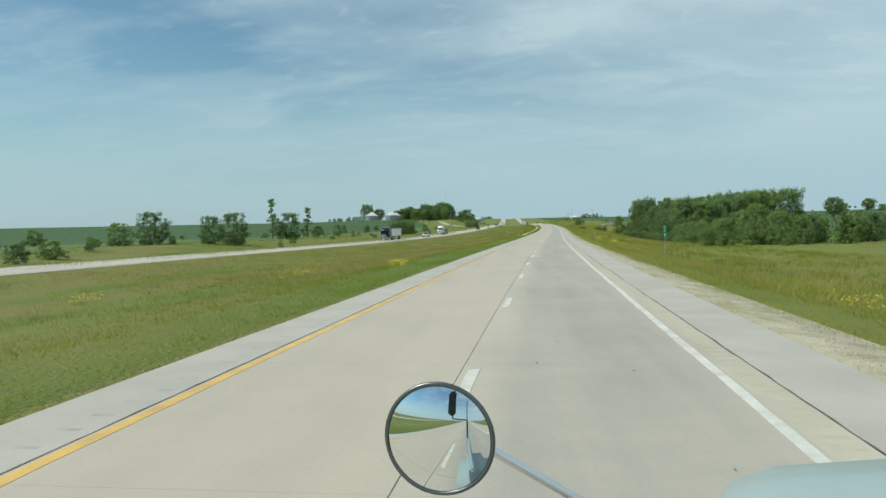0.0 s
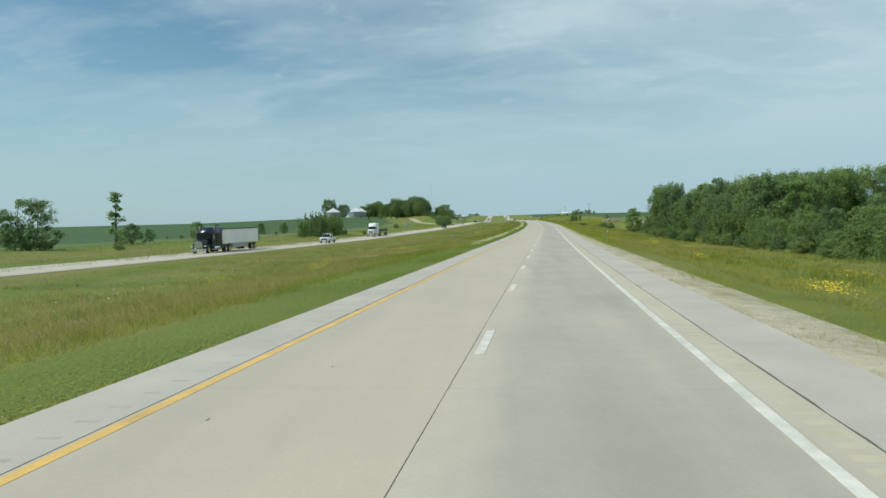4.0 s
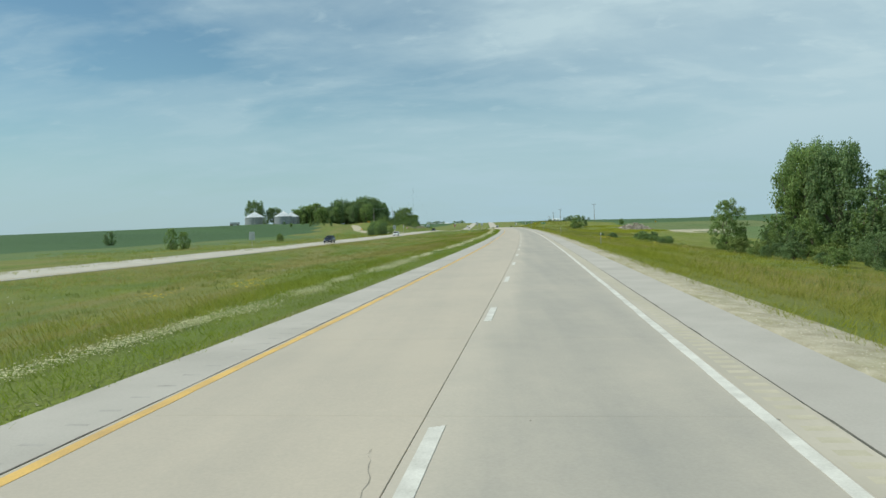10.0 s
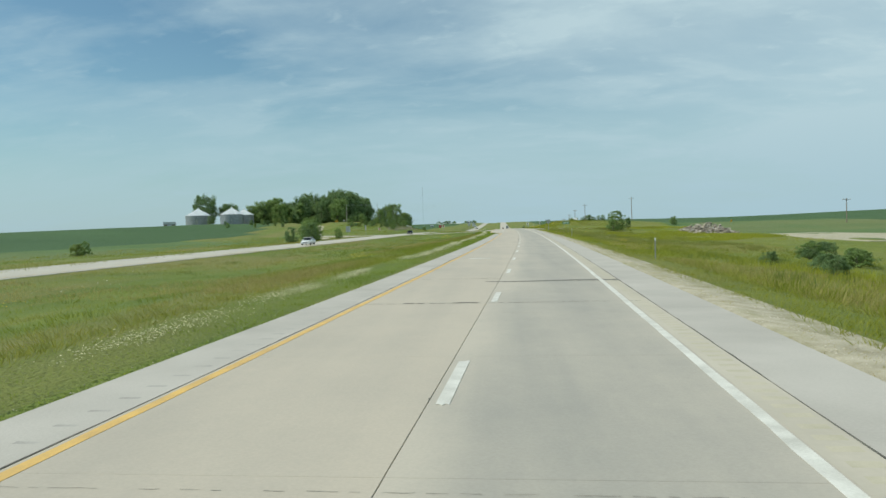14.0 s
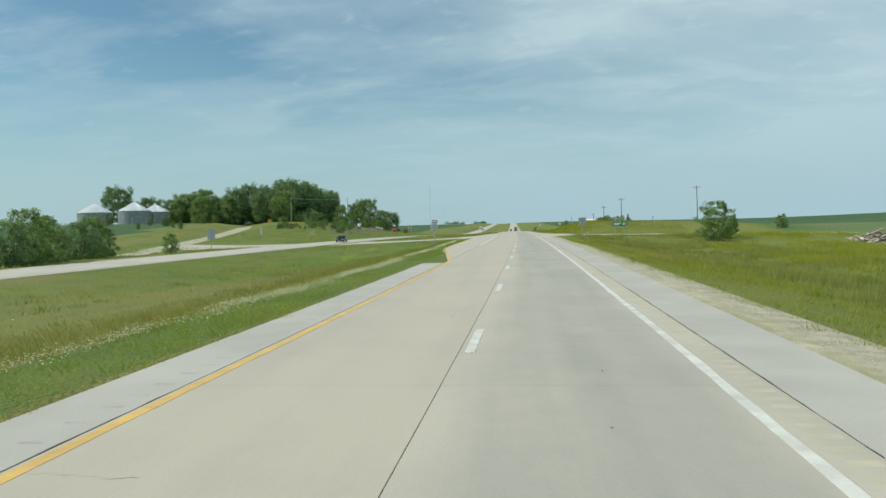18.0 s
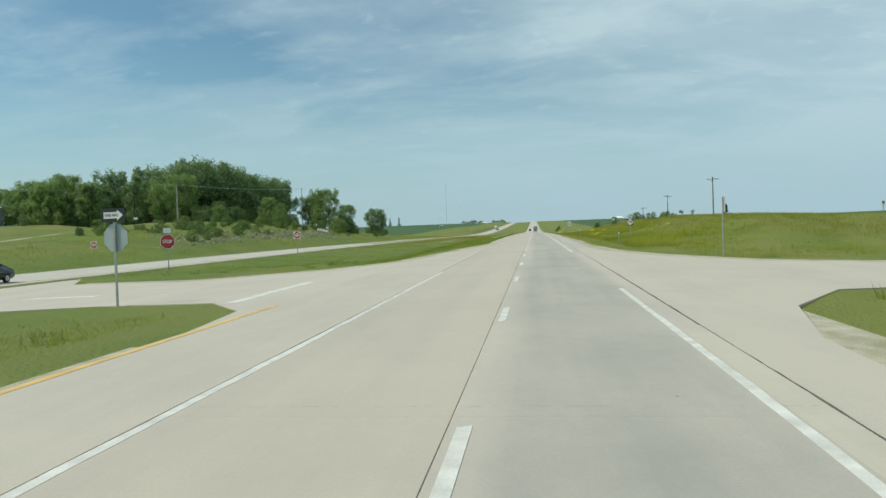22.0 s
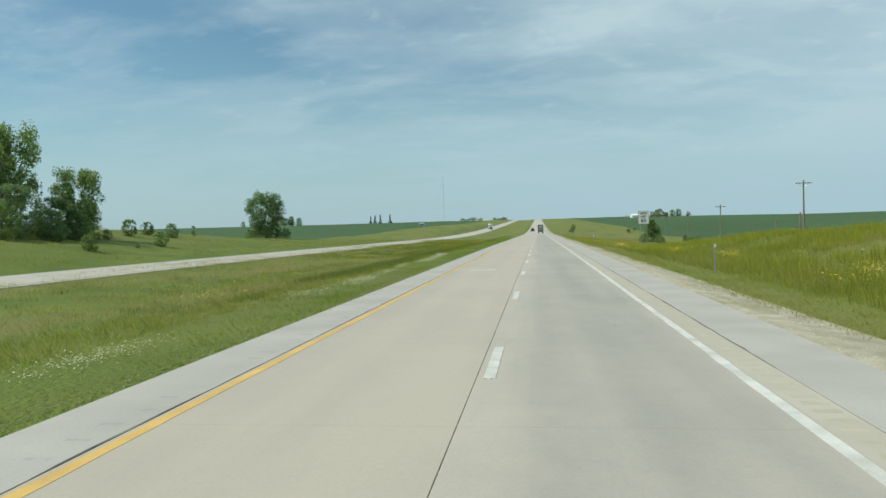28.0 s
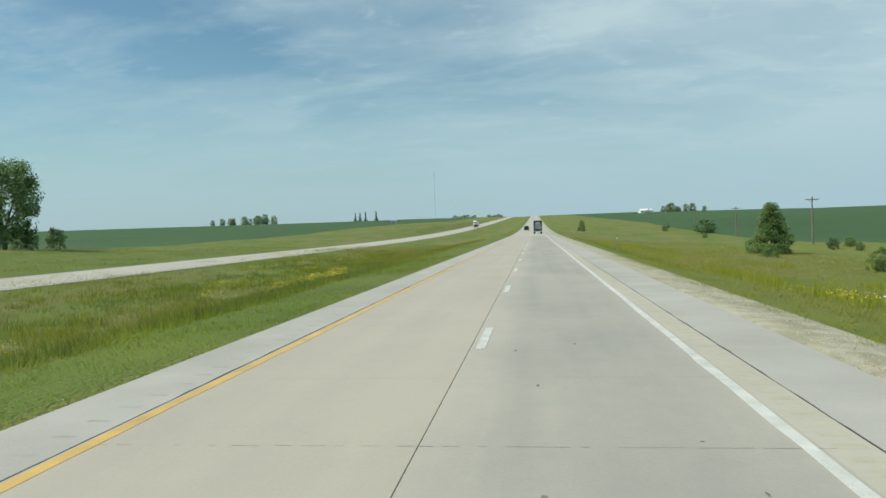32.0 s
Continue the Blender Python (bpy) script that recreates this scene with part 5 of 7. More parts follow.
# utility poles along the field
def utility_pole(s, u, top, group, arms=1, lean=0.0):
    p = spot(s, u)
    h = float(road_z(s)) + top - p.z
    root = thing("utility_pole", pose(p.x, p.y, p.z, 0, lean, turn(s)), "weathered wooden utility pole with a crossarm", "utility pole", group)
    bm = bmesh.new()
    rod(bm, (0, 0, -0.5), (0, 0, h), 0.17, 0.11, 10)
    part("pole", bm, M_WOOD if arms else M_WOOD_GREY, root)
    if arms:
        part("crossarm", boxed(-1.25, 1.25, -0.16, -0.05, h - 0.55, h - 0.42, 0.01), M_WOOD, root)
        bm = bmesh.new()
        for sx in (-1, 1):
            rod(bm, (sx * 0.75, -0.12, h - 0.55), (0, -0.12, h - 1.25), 0.02, sides=4)
        part("brace", bm, M_STEEL, root)
        for x in (-1.15, -0.5, 1.15):
            bm = bmesh.new()
            rod(bm, (x, -0.1, h - 0.42), (x, -0.1, h - 0.30), 0.03, 0.03, 6)
            rod(bm, (x, -0.1, h - 0.32), (x, -0.1, h - 0.20), 0.065, 0.045, 8)
            part("insulator", bm, M_SIGN_WHITE, root)
    return [(root.matrix_basis @ Vector((x, -0.1, h - 0.22))) for x in (-1.15, 1.15)]


def wire(a, b, sag, label, r=0.006):
    cu = bpy.data.curves.new("overhead_wire", "CURVE")
    cu.dimensions, cu.bevel_depth, cu.bevel_resolution = "3D", r, 1
    sp = cu.splines.new("POLY")
    n = 14
    sp.points.add(n)
    for k in range(n + 1):
        f = k / n
        q = a.lerp(b, f)
        sp.points[k].co = (q.x, q.y, q.z - sag * 4 * f * (1 - f), 1)
    cu.materials.append(M_ALU)
    return tagged(new("overhead_wire", cu), label, "cable", "overhead wires")


heads = []
for s, u, top in ((772.8, 55.1, 12.9), (823.3, 39.5, 11.6), (884.1, 40.0, 10.4), (957.0, 43.0, 8.9), (1023.0, 45.0, 7.0), (1089.8, 49.8, 6.1), (1155, 53, 5.8), (1222, 56, 6.0), (1290, 58, 6.6), (1360, 60, 7.6)):
    heads.append(utility_pole(s, u, top, "poles along the field", 1, random.Random(int(s)).uniform(-0.8, 0.8)))
utility_pole(669, 104.7, 7.4, "poles along the side street")
utility_pole(560, 86, 6.4, "poles along the side street", 0)
la = utility_pole(838.0, -88.8, 15.6, "poles on the bank", 0, 0.5)
lb = utility_pole(945, -88.6, 20.2, "poles on the bank", 0, 0)
wire(la[0], lb[0], 0.7, "thin pale overhead wire before the grove", 0.03)
wire(la[1], lb[1], 0.8, "thin pale overhead wire before the grove", 0.03)


# ---- signs ----
def plate(w, h, t=0.006, corner=0.04, sides=3):
    """A flat sign blank with rounded corners, standing in x, z and facing -y."""
    bm = bmesh.new()
    pts = []
    for cx, cz, a0 in ((w / 2 - corner, h / 2 - corner, 0), (-w / 2 + corner, h / 2 - corner, 90), (-w / 2 + corner, -h / 2 + corner, 180), (w / 2 - corner, -h / 2 + corner, 270)):
        for k in range(sides + 1):
            a = radians(a0 + 90 * k / sides)
            pts.append((cx + corner * math.cos(a), cz + corner * math.sin(a)))
    fr = [bm.verts.new((x, -t / 2, z)) for x, z in pts]
    bk = [bm.verts.new((x, t / 2, z)) for x, z in pts]
    bm.faces.new(fr)
    bm.faces.new(bk[::-1])
    for i in range(len(pts)):
        j = (i + 1) % len(pts)
        bm.faces.new((fr[i], fr[j], bk[j], bk[i]))
    return bm


def ngon_plate(n, r, t=0.006, start=0.0):
    bm = bmesh.new()
    fr = [bm.verts.new((r * math.cos(start + 2 * math.pi * k / n), -t / 2, r * math.sin(start + 2 * math.pi * k / n))) for k in range(n)]
    bk = [bm.verts.new((v.co.x, t / 2, v.co.z)) for v in fr]
    bm.faces.new(fr)
    bm.faces.new(bk[::-1])
    for i in range(n):
        j = (i + 1) % n
        bm.faces.new((fr[i], fr[j], bk[j], bk[i]))
    return bm


def shifted(bm, x, y, z):
    bmesh.ops.translate(bm, verts=bm.verts, vec=(x, y, z))
    return bm


def lettering(text, size, material, parent, x, y, z, wide=1.0, weight=0.0):
    cu = bpy.data.curves.new("lettering", "FONT")
    cu.body, cu.size, cu.align_x, cu.align_y = text, size, "CENTER", "CENTER"
    cu.offset = weight
    tmp = bpy.data.objects.new("lettering", cu)
    scene.collection.objects.link(tmp)
    dg = bpy.context.evaluated_depsgraph_get()
    me = bpy.data.meshes.new_from_object(tmp.evaluated_get(dg))
    bpy.data.objects.remove(tmp)
    me.materials.clear()
    me.materials.append(material)
    ob = new("lettering", me)
    ob.parent = parent
    ob.matrix_local = Matrix.Translation((x, y, z)) @ Matrix.Rotation(radians(90), 4, "X") @ Matrix.Diagonal((wide, 1, 1, 1))
    return ob


def sign_root(name, s, u, label, turn_deg=0.0, group="", category="road sign"):
    return thing(name, stand(s, u, turn_deg), label, category, group)


def base_gap(s, u, zrel):
    """Height over the ground of a place zrel over the pavement."""
    return float(road_z(s)) + zrel - float(ground_z(s, u))


def post(root, x, top, w=0.06, material=None, y=0.03):
    part("post", boxed(x - w / 2, x + w / 2, y, y + w * 0.6, -0.4, top, 0.006), material or M_POST, root)


def mile_marker():
    s, u = 61.0, 10.2
    z = base_gap(s, u, 1.69)
    r = sign_root("mile_marker", s, u, "narrow green mile marker on a steel post")
    panel = part("panel", shifted(plate(0.30, 0.90), 0, 0, z), M_SIGN_GREEN, r)
    lettering("MILE", 0.12, M_SIGN_WHITE, panel, 0, -0.005, z + 0.34, 0.85, 0.003)
    lettering("1", 0.34, M_SIGN_WHITE, panel, 0, -0.005, z + 0.07, 1.0, 0.003)
    lettering("4", 0.34, M_SIGN_WHITE, panel, 0, -0.005, z - 0.26, 1.0, 0.003)
    post(r, 0, z + 0.45)


mile_marker()


def speed_limit():
    s, u = 919.7, 13.15
    z = base_gap(s, u, 3.08)
    r = sign_root("speed_limit_sign", s, u, "white speed limit sign with black lettering on posts", -4)
    panel = part("panel", shifted(plate(1.24, 1.56, corner=0.08), 0, 0, z), M_SIGN_WHITE, r)
    bm = plate(1.19, 1.51, 0.004, 0.07)
    part("border", shifted(bm, 0, -0.005, z), M_SIGN_BLACK, panel)
    part("face", shifted(plate(1.14, 1.46, 0.004, 0.06), 0, -0.009, z), M_SIGN_WHITE, panel)
    lettering("SPEED", 0.33, M_SIGN_BLACK, panel, 0, -0.014, z + 0.47, 0.92, 0.006)
    lettering("LIMIT", 0.33, M_SIGN_BLACK, panel, 0, -0.014, z + 0.11, 0.92, 0.006)
    lettering("65", 0.62, M_SIGN_BLACK, panel, 0, -0.014, z - 0.37, 1.05, 0.012)
    post(r, -0.36, z + 0.7, 0.07)
    post(r, 0.36, z + 0.7, 0.07)


speed_limit()


def route_marker():
    s, u = 742.5, 12.1
    z = base_gap(s, u, 2.15)
    r = sign_root("route_marker", s, u, "black route marker with a white oval numeral panel", -4)
    part("cardinal_plate", shifted(plate(0.62, 0.30, corner=0.03), 0, 0, z + 0.55), M_SIGN_WHITE, r)
    lettering("SOUTH", 0.19, M_SIGN_BLACK, r, 0, -0.008, z + 0.55, 0.95, 0.003)
    panel = part("panel", shifted(plate(0.72, 0.72, corner=0.03), 0, 0, z), M_SIGN_BLACK, r)
    bm = ngon_plate(28, 0.325, 0.004)
    part("oval", shifted(bm, 0, -0.005, z), M_SIGN_WHITE, panel)
    lettering("330", 0.36, M_SIGN_BLACK, panel, 0, -0.010, z, 0.92, 0.006)
    post(r, 0, z + 0.7)


route_marker()


def street_sign():
    s, u = 645.5, 15.0
    z = base_gap(s, u, 1.85)
    r = sign_root("street_name_sign", s, u, "wide green street name sign on two posts", -3)
    panel = part("panel", shifted(plate(2.0, 0.72, corner=0.06), 0, 0, z), M_SIGN_GREEN, r)
    bm = bmesh.new()
    for a, b, c, d in ((-0.96, 0.96, 0.31, 0.33), (-0.96, 0.96, -0.33, -0.31), (-0.96, -0.94, -0.33, 0.33), (0.94, 0.96, -0.33, 0.33)):
        box(bm, a, b, -0.008, -0.004, z + c, z + d)
    part("border", bm, M_SIGN_WHITE, panel)
    for k, (x0, x1) in enumerate(((-0.78, -0.58), (-0.52, -0.32), (-0.26, -0.06), (0.0, 0.2), (0.42, 0.58), (0.64, 0.80))):
        part("legend_bar", boxed(x0, x1, -0.008, -0.004, z - (0.16 if k != 3 else -0.02), z + 0.17), M_SIGN_WHITE, panel)
    post(r, -0.6, z + 0.36)
    post(r, 0.6, z + 0.36)


street_sign()


def sign_back(s, u, zrel, w, h, label, turn_deg, name="road_sign_back"):
    z = base_gap(s, u, zrel)
    r = sign_root(name, s, u, label, turn_deg)
    part("panel", shifted(plate(w, h, 0.008, 0.05), 0, 0, z), M_ALU, r)
    bm = bmesh.new()
    for dz in (-h * 0.28, h * 0.28):
        box(bm, -w * 0.3, w * 0.3, -0.03, -0.005, z + dz - 0.03, z + dz + 0.03)
    part("brace", bm, M_STEEL, r)
    post(r, 0, z + h / 2, 0.09, y=-0.09)


sign_back(651.8, -12.4, 2.0, 1.06, 1.06, "bare metal back of a square sign in the median", -12)
sign_back(652.5, 10.3, 2.36, 1.12, 1.16, "grey metal back of a square sign on a post", 3)
sign_back(460, -57.6, 1.0, 1.3, 1.7, "pale metal back of a tall sign beside the opposing road", 0)
sign_back(668, -54.5, 1.6, 1.4, 1.9, "weathered metal back of a sign beside the opposing road", 8)


def one_way():
    s, u = 677.4, -14.9
    z = base_gap(s, u, 3.0)
    r = sign_root("one_way_sign", s, u, "black one way sign over the grey back of a stop sign", -10)
    panel = part("one_way_panel", shifted(plate(1.07, 0.52, corner=0.04), 0, -0.06, z), M_SIGN_BLACK, r)
    bm = bmesh.new()
    pts = ((-0.43, -0.12), (0.18, -0.12), (0.18, -0.2), (0.45, 0.0), (0.18, 0.2), (0.18, 0.12), (-0.43, 0.12))
    fr = [bm.verts.new((x, -0.068, z + q)) for x, q in pts]
    bk = [bm.verts.new((x, -0.064, z + q)) for x, q in pts]
    bm.faces.new(fr)
    bm.faces.new(bk[::-1])
    for i in range(len(pts)):
        j = (i + 1) % len(pts)
        bm.faces.new((fr[i], fr[j], bk[j], bk[i]))
    part("arrow", bm, M_SIGN_WHITE, panel)
    lettering("ONE WAY", 0.17, M_SIGN_BLACK, panel, -0.07, -0.072, z, 0.8, 0.003)
    part("stop_back", shifted(ngon_plate(8, 0.57, 0.008, math.pi / 8), 0, 0.03, z - 0.86), M_ALU, r)
    post(r, 0, z + 0.26, 0.09, y=-0.05)


one_way()


def do_not_enter(s, u, zrel, turn_deg):
    z = base_gap(s, u, zrel)
    r = sign_root("do_not_enter_sign", s, u, "square white sign with a red disc and white bar", turn_deg, "do not enter signs")
    panel = part("panel", shifted(plate(0.92, 0.92, corner=0.05), 0, 0, z), M_SIGN_WHITE, r)
    part("disc", shifted(ngon_plate(28, 0.43, 0.004), 0, -0.006, z), M_SIGN_RED, panel)
    part("bar", boxed(-0.33, 0.33, -0.012, -0.009, z - 0.07, z + 0.07), M_SIGN_WHITE, panel)
    lettering("DO NOT", 0.15, M_SIGN_WHITE, panel, 0, -0.011, z + 0.2, 0.85, 0.003)
    lettering("ENTER", 0.15, M_SIGN_WHITE, panel, 0, -0.011, z - 0.2, 0.85, 0.003)
    post(r, 0, z + 0.4, 0.07)


do_not_enter(744.2, -28.6, 1.75, -4)
do_not_enter(745.0, -56.2, 1.25, -4)


def stop_sign():
    s, u = 706.2, -27.0
    z = base_gap(s, u, 1.7)
    r = sign_root("stop_sign", s, u, "red octagonal stop sign with a small plate above", 8)
    panel = part("panel", shifted(ngon_plate(8, 0.60, 0.006, math.pi / 8), 0, 0, z), M_SIGN_WHITE, r)
    part("face", shifted(ngon_plate(8, 0.56, 0.004, math.pi / 8), 0, -0.006, z), M_SIGN_RED, panel)
    lettering("STOP", 0.36, M_SIGN_WHITE, panel, 0, -0.012, z, 0.85, 0.006)
    part("top_plate", shifted(plate(0.6, 0.4), 0, 0, z + 0.85), M_SIGN_WHITE, r)
    post(r, 0, z + 1.0, 0.07)


stop_sign()


def arrow_sign():
    s, u = 807.3, -88.0
    z = base_gap(s, u, 5.75) + 0.2
    r = sign_root("arrow_sign", s, u, "yellow double arrow warning sign on a post", 0)
    panel = part("panel", shifted(plate(1.5, 0.75, corner=0.04), 0, 0, z), M_SIGN_YELLOW, r)
    part("arrow", boxed(-0.5, 0.5, -0.01, -0.005, z - 0.07, z + 0.07), M_SIGN_BLACK, panel)
    post(r, -0.4, z + 0.35, 0.08)
    post(r, 0.4, z + 0.35, 0.08)
    r = sign_root("small_plate_sign", 809, -84.5, "small white plate on a post beside the lane", 0)
    part("panel", shifted(plate(0.9, 0.45), 0, 0, z + 0.1), M_SIGN_WHITE, r)
    post(r, 0, z + 0.3)
    r = sign_root("curve_sign", 700, -75.5, "small yellow diamond warning sign on a post", 0)
    part("panel", shifted(ngon_plate(4, 0.5, 0.006), 0, 0, 1.6), M_SIGN_YELLOW, r)
    post(r, 0, 1.9)
    r = sign_root("tall_plate_sign", 690, -52.5, "tall narrow grey sign back on a post at the side street", 0)
    part("panel", shifted(plate(0.45, 1.5), 0, 0, 2.9), M_ALU, r)
    post(r, 0, 3.7, 0.09)
    r = sign_root("diamond_sign", 672, 70, "small yellow diamond warning sign by the street", 30)
    part("panel", shifted(ngon_plate(4, 0.5, 0.006), 0, 0, 1.9), M_SIGN_YELLOW, r)
    post(r, 0, 2.2)


arrow_sign()


def small_signs():
    s, u = 757.4, -64.3
    z = base_gap(s, u, 1.05)
    r = sign_root("street_sign", s, u, "green street sign on two posts beyond the opposing road", 0)
    part("panel", shifted(plate(1.9, 0.55), 0, 0, z), M_SIGN_GREEN, r)
    part("legend_bar", boxed(-0.7, 0.7, -0.008, -0.004, z - 0.12, z + 0.12), M_SIGN_WHITE, r)
    post(r, -0.7, z + 0.2)
    post(r, 0.7, z + 0.2)
    s, u = 728, 34
    z = base_gap(s, u, 3.2)
    r = sign_root("object_marker", s, u, "small white plate with a black block on a thin post", 0)
    part("panel", shifted(plate(0.30, 0.56), 0, 0, z), M_SIGN_WHITE, r)
    part("block", boxed(-0.1, 0.1, -0.008, -0.004, z + 0.02, z + 0.2), M_SIGN_BLACK, r)
    post(r, 0, z + 0.2)
    s, u = 696.3, 11.9
    z = base_gap(s, u, 3.0)
    r = sign_root("edge_on_sign", s, u, "road sign seen edge-on on a square post", 88)
    part("panel", shifted(plate(0.9, 0.9), 0, 0, z), M_ALU, r)
    post(r, 0, z + 0.45, 0.1)
    for k in range(3):
        r = sign_root("white_box", 857.5, -57.6 + k * 1.0, "white painted box on short legs beside the road", 0, "row of white boxes", "box")
        part("body", boxed(-0.42, 0.42, -0.3, 0.3, 0.55, 1.15, 0.02), M_WHITE_WALL, r)
        for x in (-0.34, 0.34):
            part("leg", boxed(x - 0.05, x + 0.05, -0.05, 0.05, -0.2, 0.55), M_WOOD, r)


small_signs()


def delineator(s, u, group="delineator posts"):
    r = sign_root("delineator_post", s, u, "slim pale roadside delineator post with a reflector", 0, group, "delineator")
    part("post", boxed(-0.035, 0.035, -0.015, 0.015, -0.3, 1.32, 0.004), M_POST, r)
    part("reflector", shifted(plate(0.10, 0.16), 0, -0.022, 1.24), M_SIGN_WHITE, r)
    return r


first = delineator(132.5, 8.8)
for s in (217, 299, 381, 463, 545, 627, 785, 863, 940, 1020, 1100):
    copy_thing(first, stand(s, 8.8))
copy_thing(first, stand(722, 8.6))
r = sign_root("steel_fence_post", 225.2, -11.8, "dark steel post standing in the median grass", 0, "", "post")
part("post", boxed(-0.035, 0.035, -0.03, 0.03, -0.4, 1.75, 0.006), M_WOOD, r)
part("flange", boxed(-0.06, 0.06, -0.035, -0.03, 0.9, 1.6), M_POST, r)


# ---- heaps ----
def heap(name, s0, s1, u0, u1, n, low, high, material, label, category, plank=0.0, seed=1, rise=1.5):
    """A loose heap of angular pieces, in one mesh of stuff."""
    rnd = random.Random(seed)
    v, f = [], []
    for k in range(n):
        s, u = rnd.uniform(s0, s1), rnd.uniform(u0, u1)
        e = 1 - max(abs((s - (s0 + s1) / 2) / ((s1 - s0) / 2)), abs((u - (u0 + u1) / 2) / ((u1 - u0) / 2)))
        p = spot(s, u, rnd.uniform(-0.1, 1.0) * rise * max(e, 0.02) * 1.6)
        w = rnd.uniform(low, high)
        d = Vector((w * rnd.uniform(1.0, 2.2), w * rnd.uniform(0.5, 1.0), w * rnd.uniform(0.25, 0.6)))
        if rnd.random() < plank:
            d = Vector((rnd.uniform(1.5, 4.0), 0.25, 0.12))
        m = Matrix.Translation(p) @ Euler((rnd.uniform(-.5, .5), rnd.uniform(-.5, .5), rnd.uniform(0, 6.3))).to_matrix().to_4x4()
        b = len(v)
        for x in (-1, 1):
            for y in (-1, 1):
                for z in (-1, 1):
                    q = m @ Vector((x * d.x / 2 * rnd.uniform(.75, 1), y * d.y / 2 * rnd.uniform(.75, 1), z * d.z / 2 * rnd.uniform(.75, 1)))
                    v.append(q)
        f += [tuple(b + i for i in q) for q in ((0, 1, 3, 2), (4, 6, 7, 5), (0, 4, 5, 1), (2, 3, 7, 6), (0, 2, 6, 4), (1, 5, 7, 3))]
    ob = link_mesh(name, v, f, material)
    return tagged(ob, label, category, kind="stuff")


heap("rubble_heap", 629, 653, 49, 60.5, 620, 0.2, 0.8, M_BRICK_RUBBLE, "long heap of pale and brown rubble and broken timber in the field", "rubble", 0.25, 3, 2.2)
for s0, s1, u0, u1, n, k in ((776, 806, -57, -51, 170, 61), (806, 836, -60, -52, 190, 62), (838, 872, -59, -51, 190, 63), (752, 776, -55, -50.5, 80, 64)):
    heap("rock_ledge", s0, s1, u0, u1, n, 0.12, 0.46, M_ROCK, "grey weathered rock ledge showing through the grassy bank", "rocks", 0.0, k, 0.0)
heap("broken_rock", 768, 862, -61, -50, 420, 0.12, 0.5, M_ROCK, "broken pale rock half buried in the cut bank", "rocks", 0.0, 5, 0.06)


# ---- vehicles ----
def loft(sections, material, parent, name, label="", smooth=True):
    """A body from cross-sections: each (y, [(x, z), ...] half outline from the bottom centre up), mirrored."""
    bm = bmesh.new()
    prev = None
    for y, half in sections:
        pts = [(x, z) for x, z in half] + [(-x, z) for x, z in reversed(half)]
        ring = [bm.verts.new((x, y, z)) for x, z in pts]
        if prev:
            n = len(ring)
            for i in range(n):
                bm.faces.new((prev[i], prev[(i + 1) % n], ring[(i + 1) % n], ring[i]))
        else:
            bm.faces.new(ring[::-1])
        prev = ring
    bm.faces.new(prev)
    bmesh.ops.bevel(bm, geom=[e for e in bm.edges if e.calc_face_angle(0) > 0.5], offset=0.03, segments=2, affect="EDGES")
    return part(name, bm, material, parent, label, smooth)


def wheel(root, x, y, r, w, rim_m=None):
    bm = bmesh.new()
    rod(bm, (x - w / 2, y, r), (x + w / 2, y, r), r, r, 20)
    bmesh.ops.bevel(bm, geom=[e for e in bm.edges if len(e.link_faces) == 2 and e.calc_face_angle(0) > 1.0], offset=0.03, segments=2, affect="EDGES")
    wob = part("wheel", bm, M_RUBBER, root)
    bm = bmesh.new()
    o = 0.012 if x > 0 else -0.012
    rod(bm, (x - w / 2 + o, y, r), (x + w / 2 + o, y, r), r * 0.62, r * 0.62, 14)
    part("rim", bm, rim_m or M_STEEL, wob)
    bm = bmesh.new()
    rod(bm, (x - w / 2 + 2.2 * o, y, r), (x + w / 2 + 2.2 * o, y, r), r * 0.2, r * 0.2, 10)
    part("hub", bm, M_CHROME, wob)
    return wob


def body_half(w, z0, z1, z2, tuck=0.06):
    return [(w * 0.82, z0), (w, z0 + 0.18), (w, z1), (w - tuck, z2)]


def cabin(name, ys, zs, w0, w1, zb, material, root, inset=0.02):
    """Glass house: ys four stations (front low, front high, rear high, rear low)."""
    secs = []
    for y, z, w in zip(ys, zs, (w0, w1, w1, w0)):
        secs.append((y, [(w0 if z <= zb + 0.02 else w0 - inset, zb - 0.05), (w0 - inset, zb), (w, max(z, zb + 0.01))]))
    return loft(secs, material, root, name)


def road_pose(s, u, opp_side=True):
    x, y = plan(s, u)
    z = float(opp_z(s) if opp_side else road_z(s))
    return pose(float(x), float(y), z + 0.005, 0, 0, turn(s))


def plate_bar(root, y, z):
    part("number_plate", boxed(-0.16, 0.16, y - 0.012, y + 0.012, z - 0.08, z + 0.08), M_SIGN_WHITE, root)


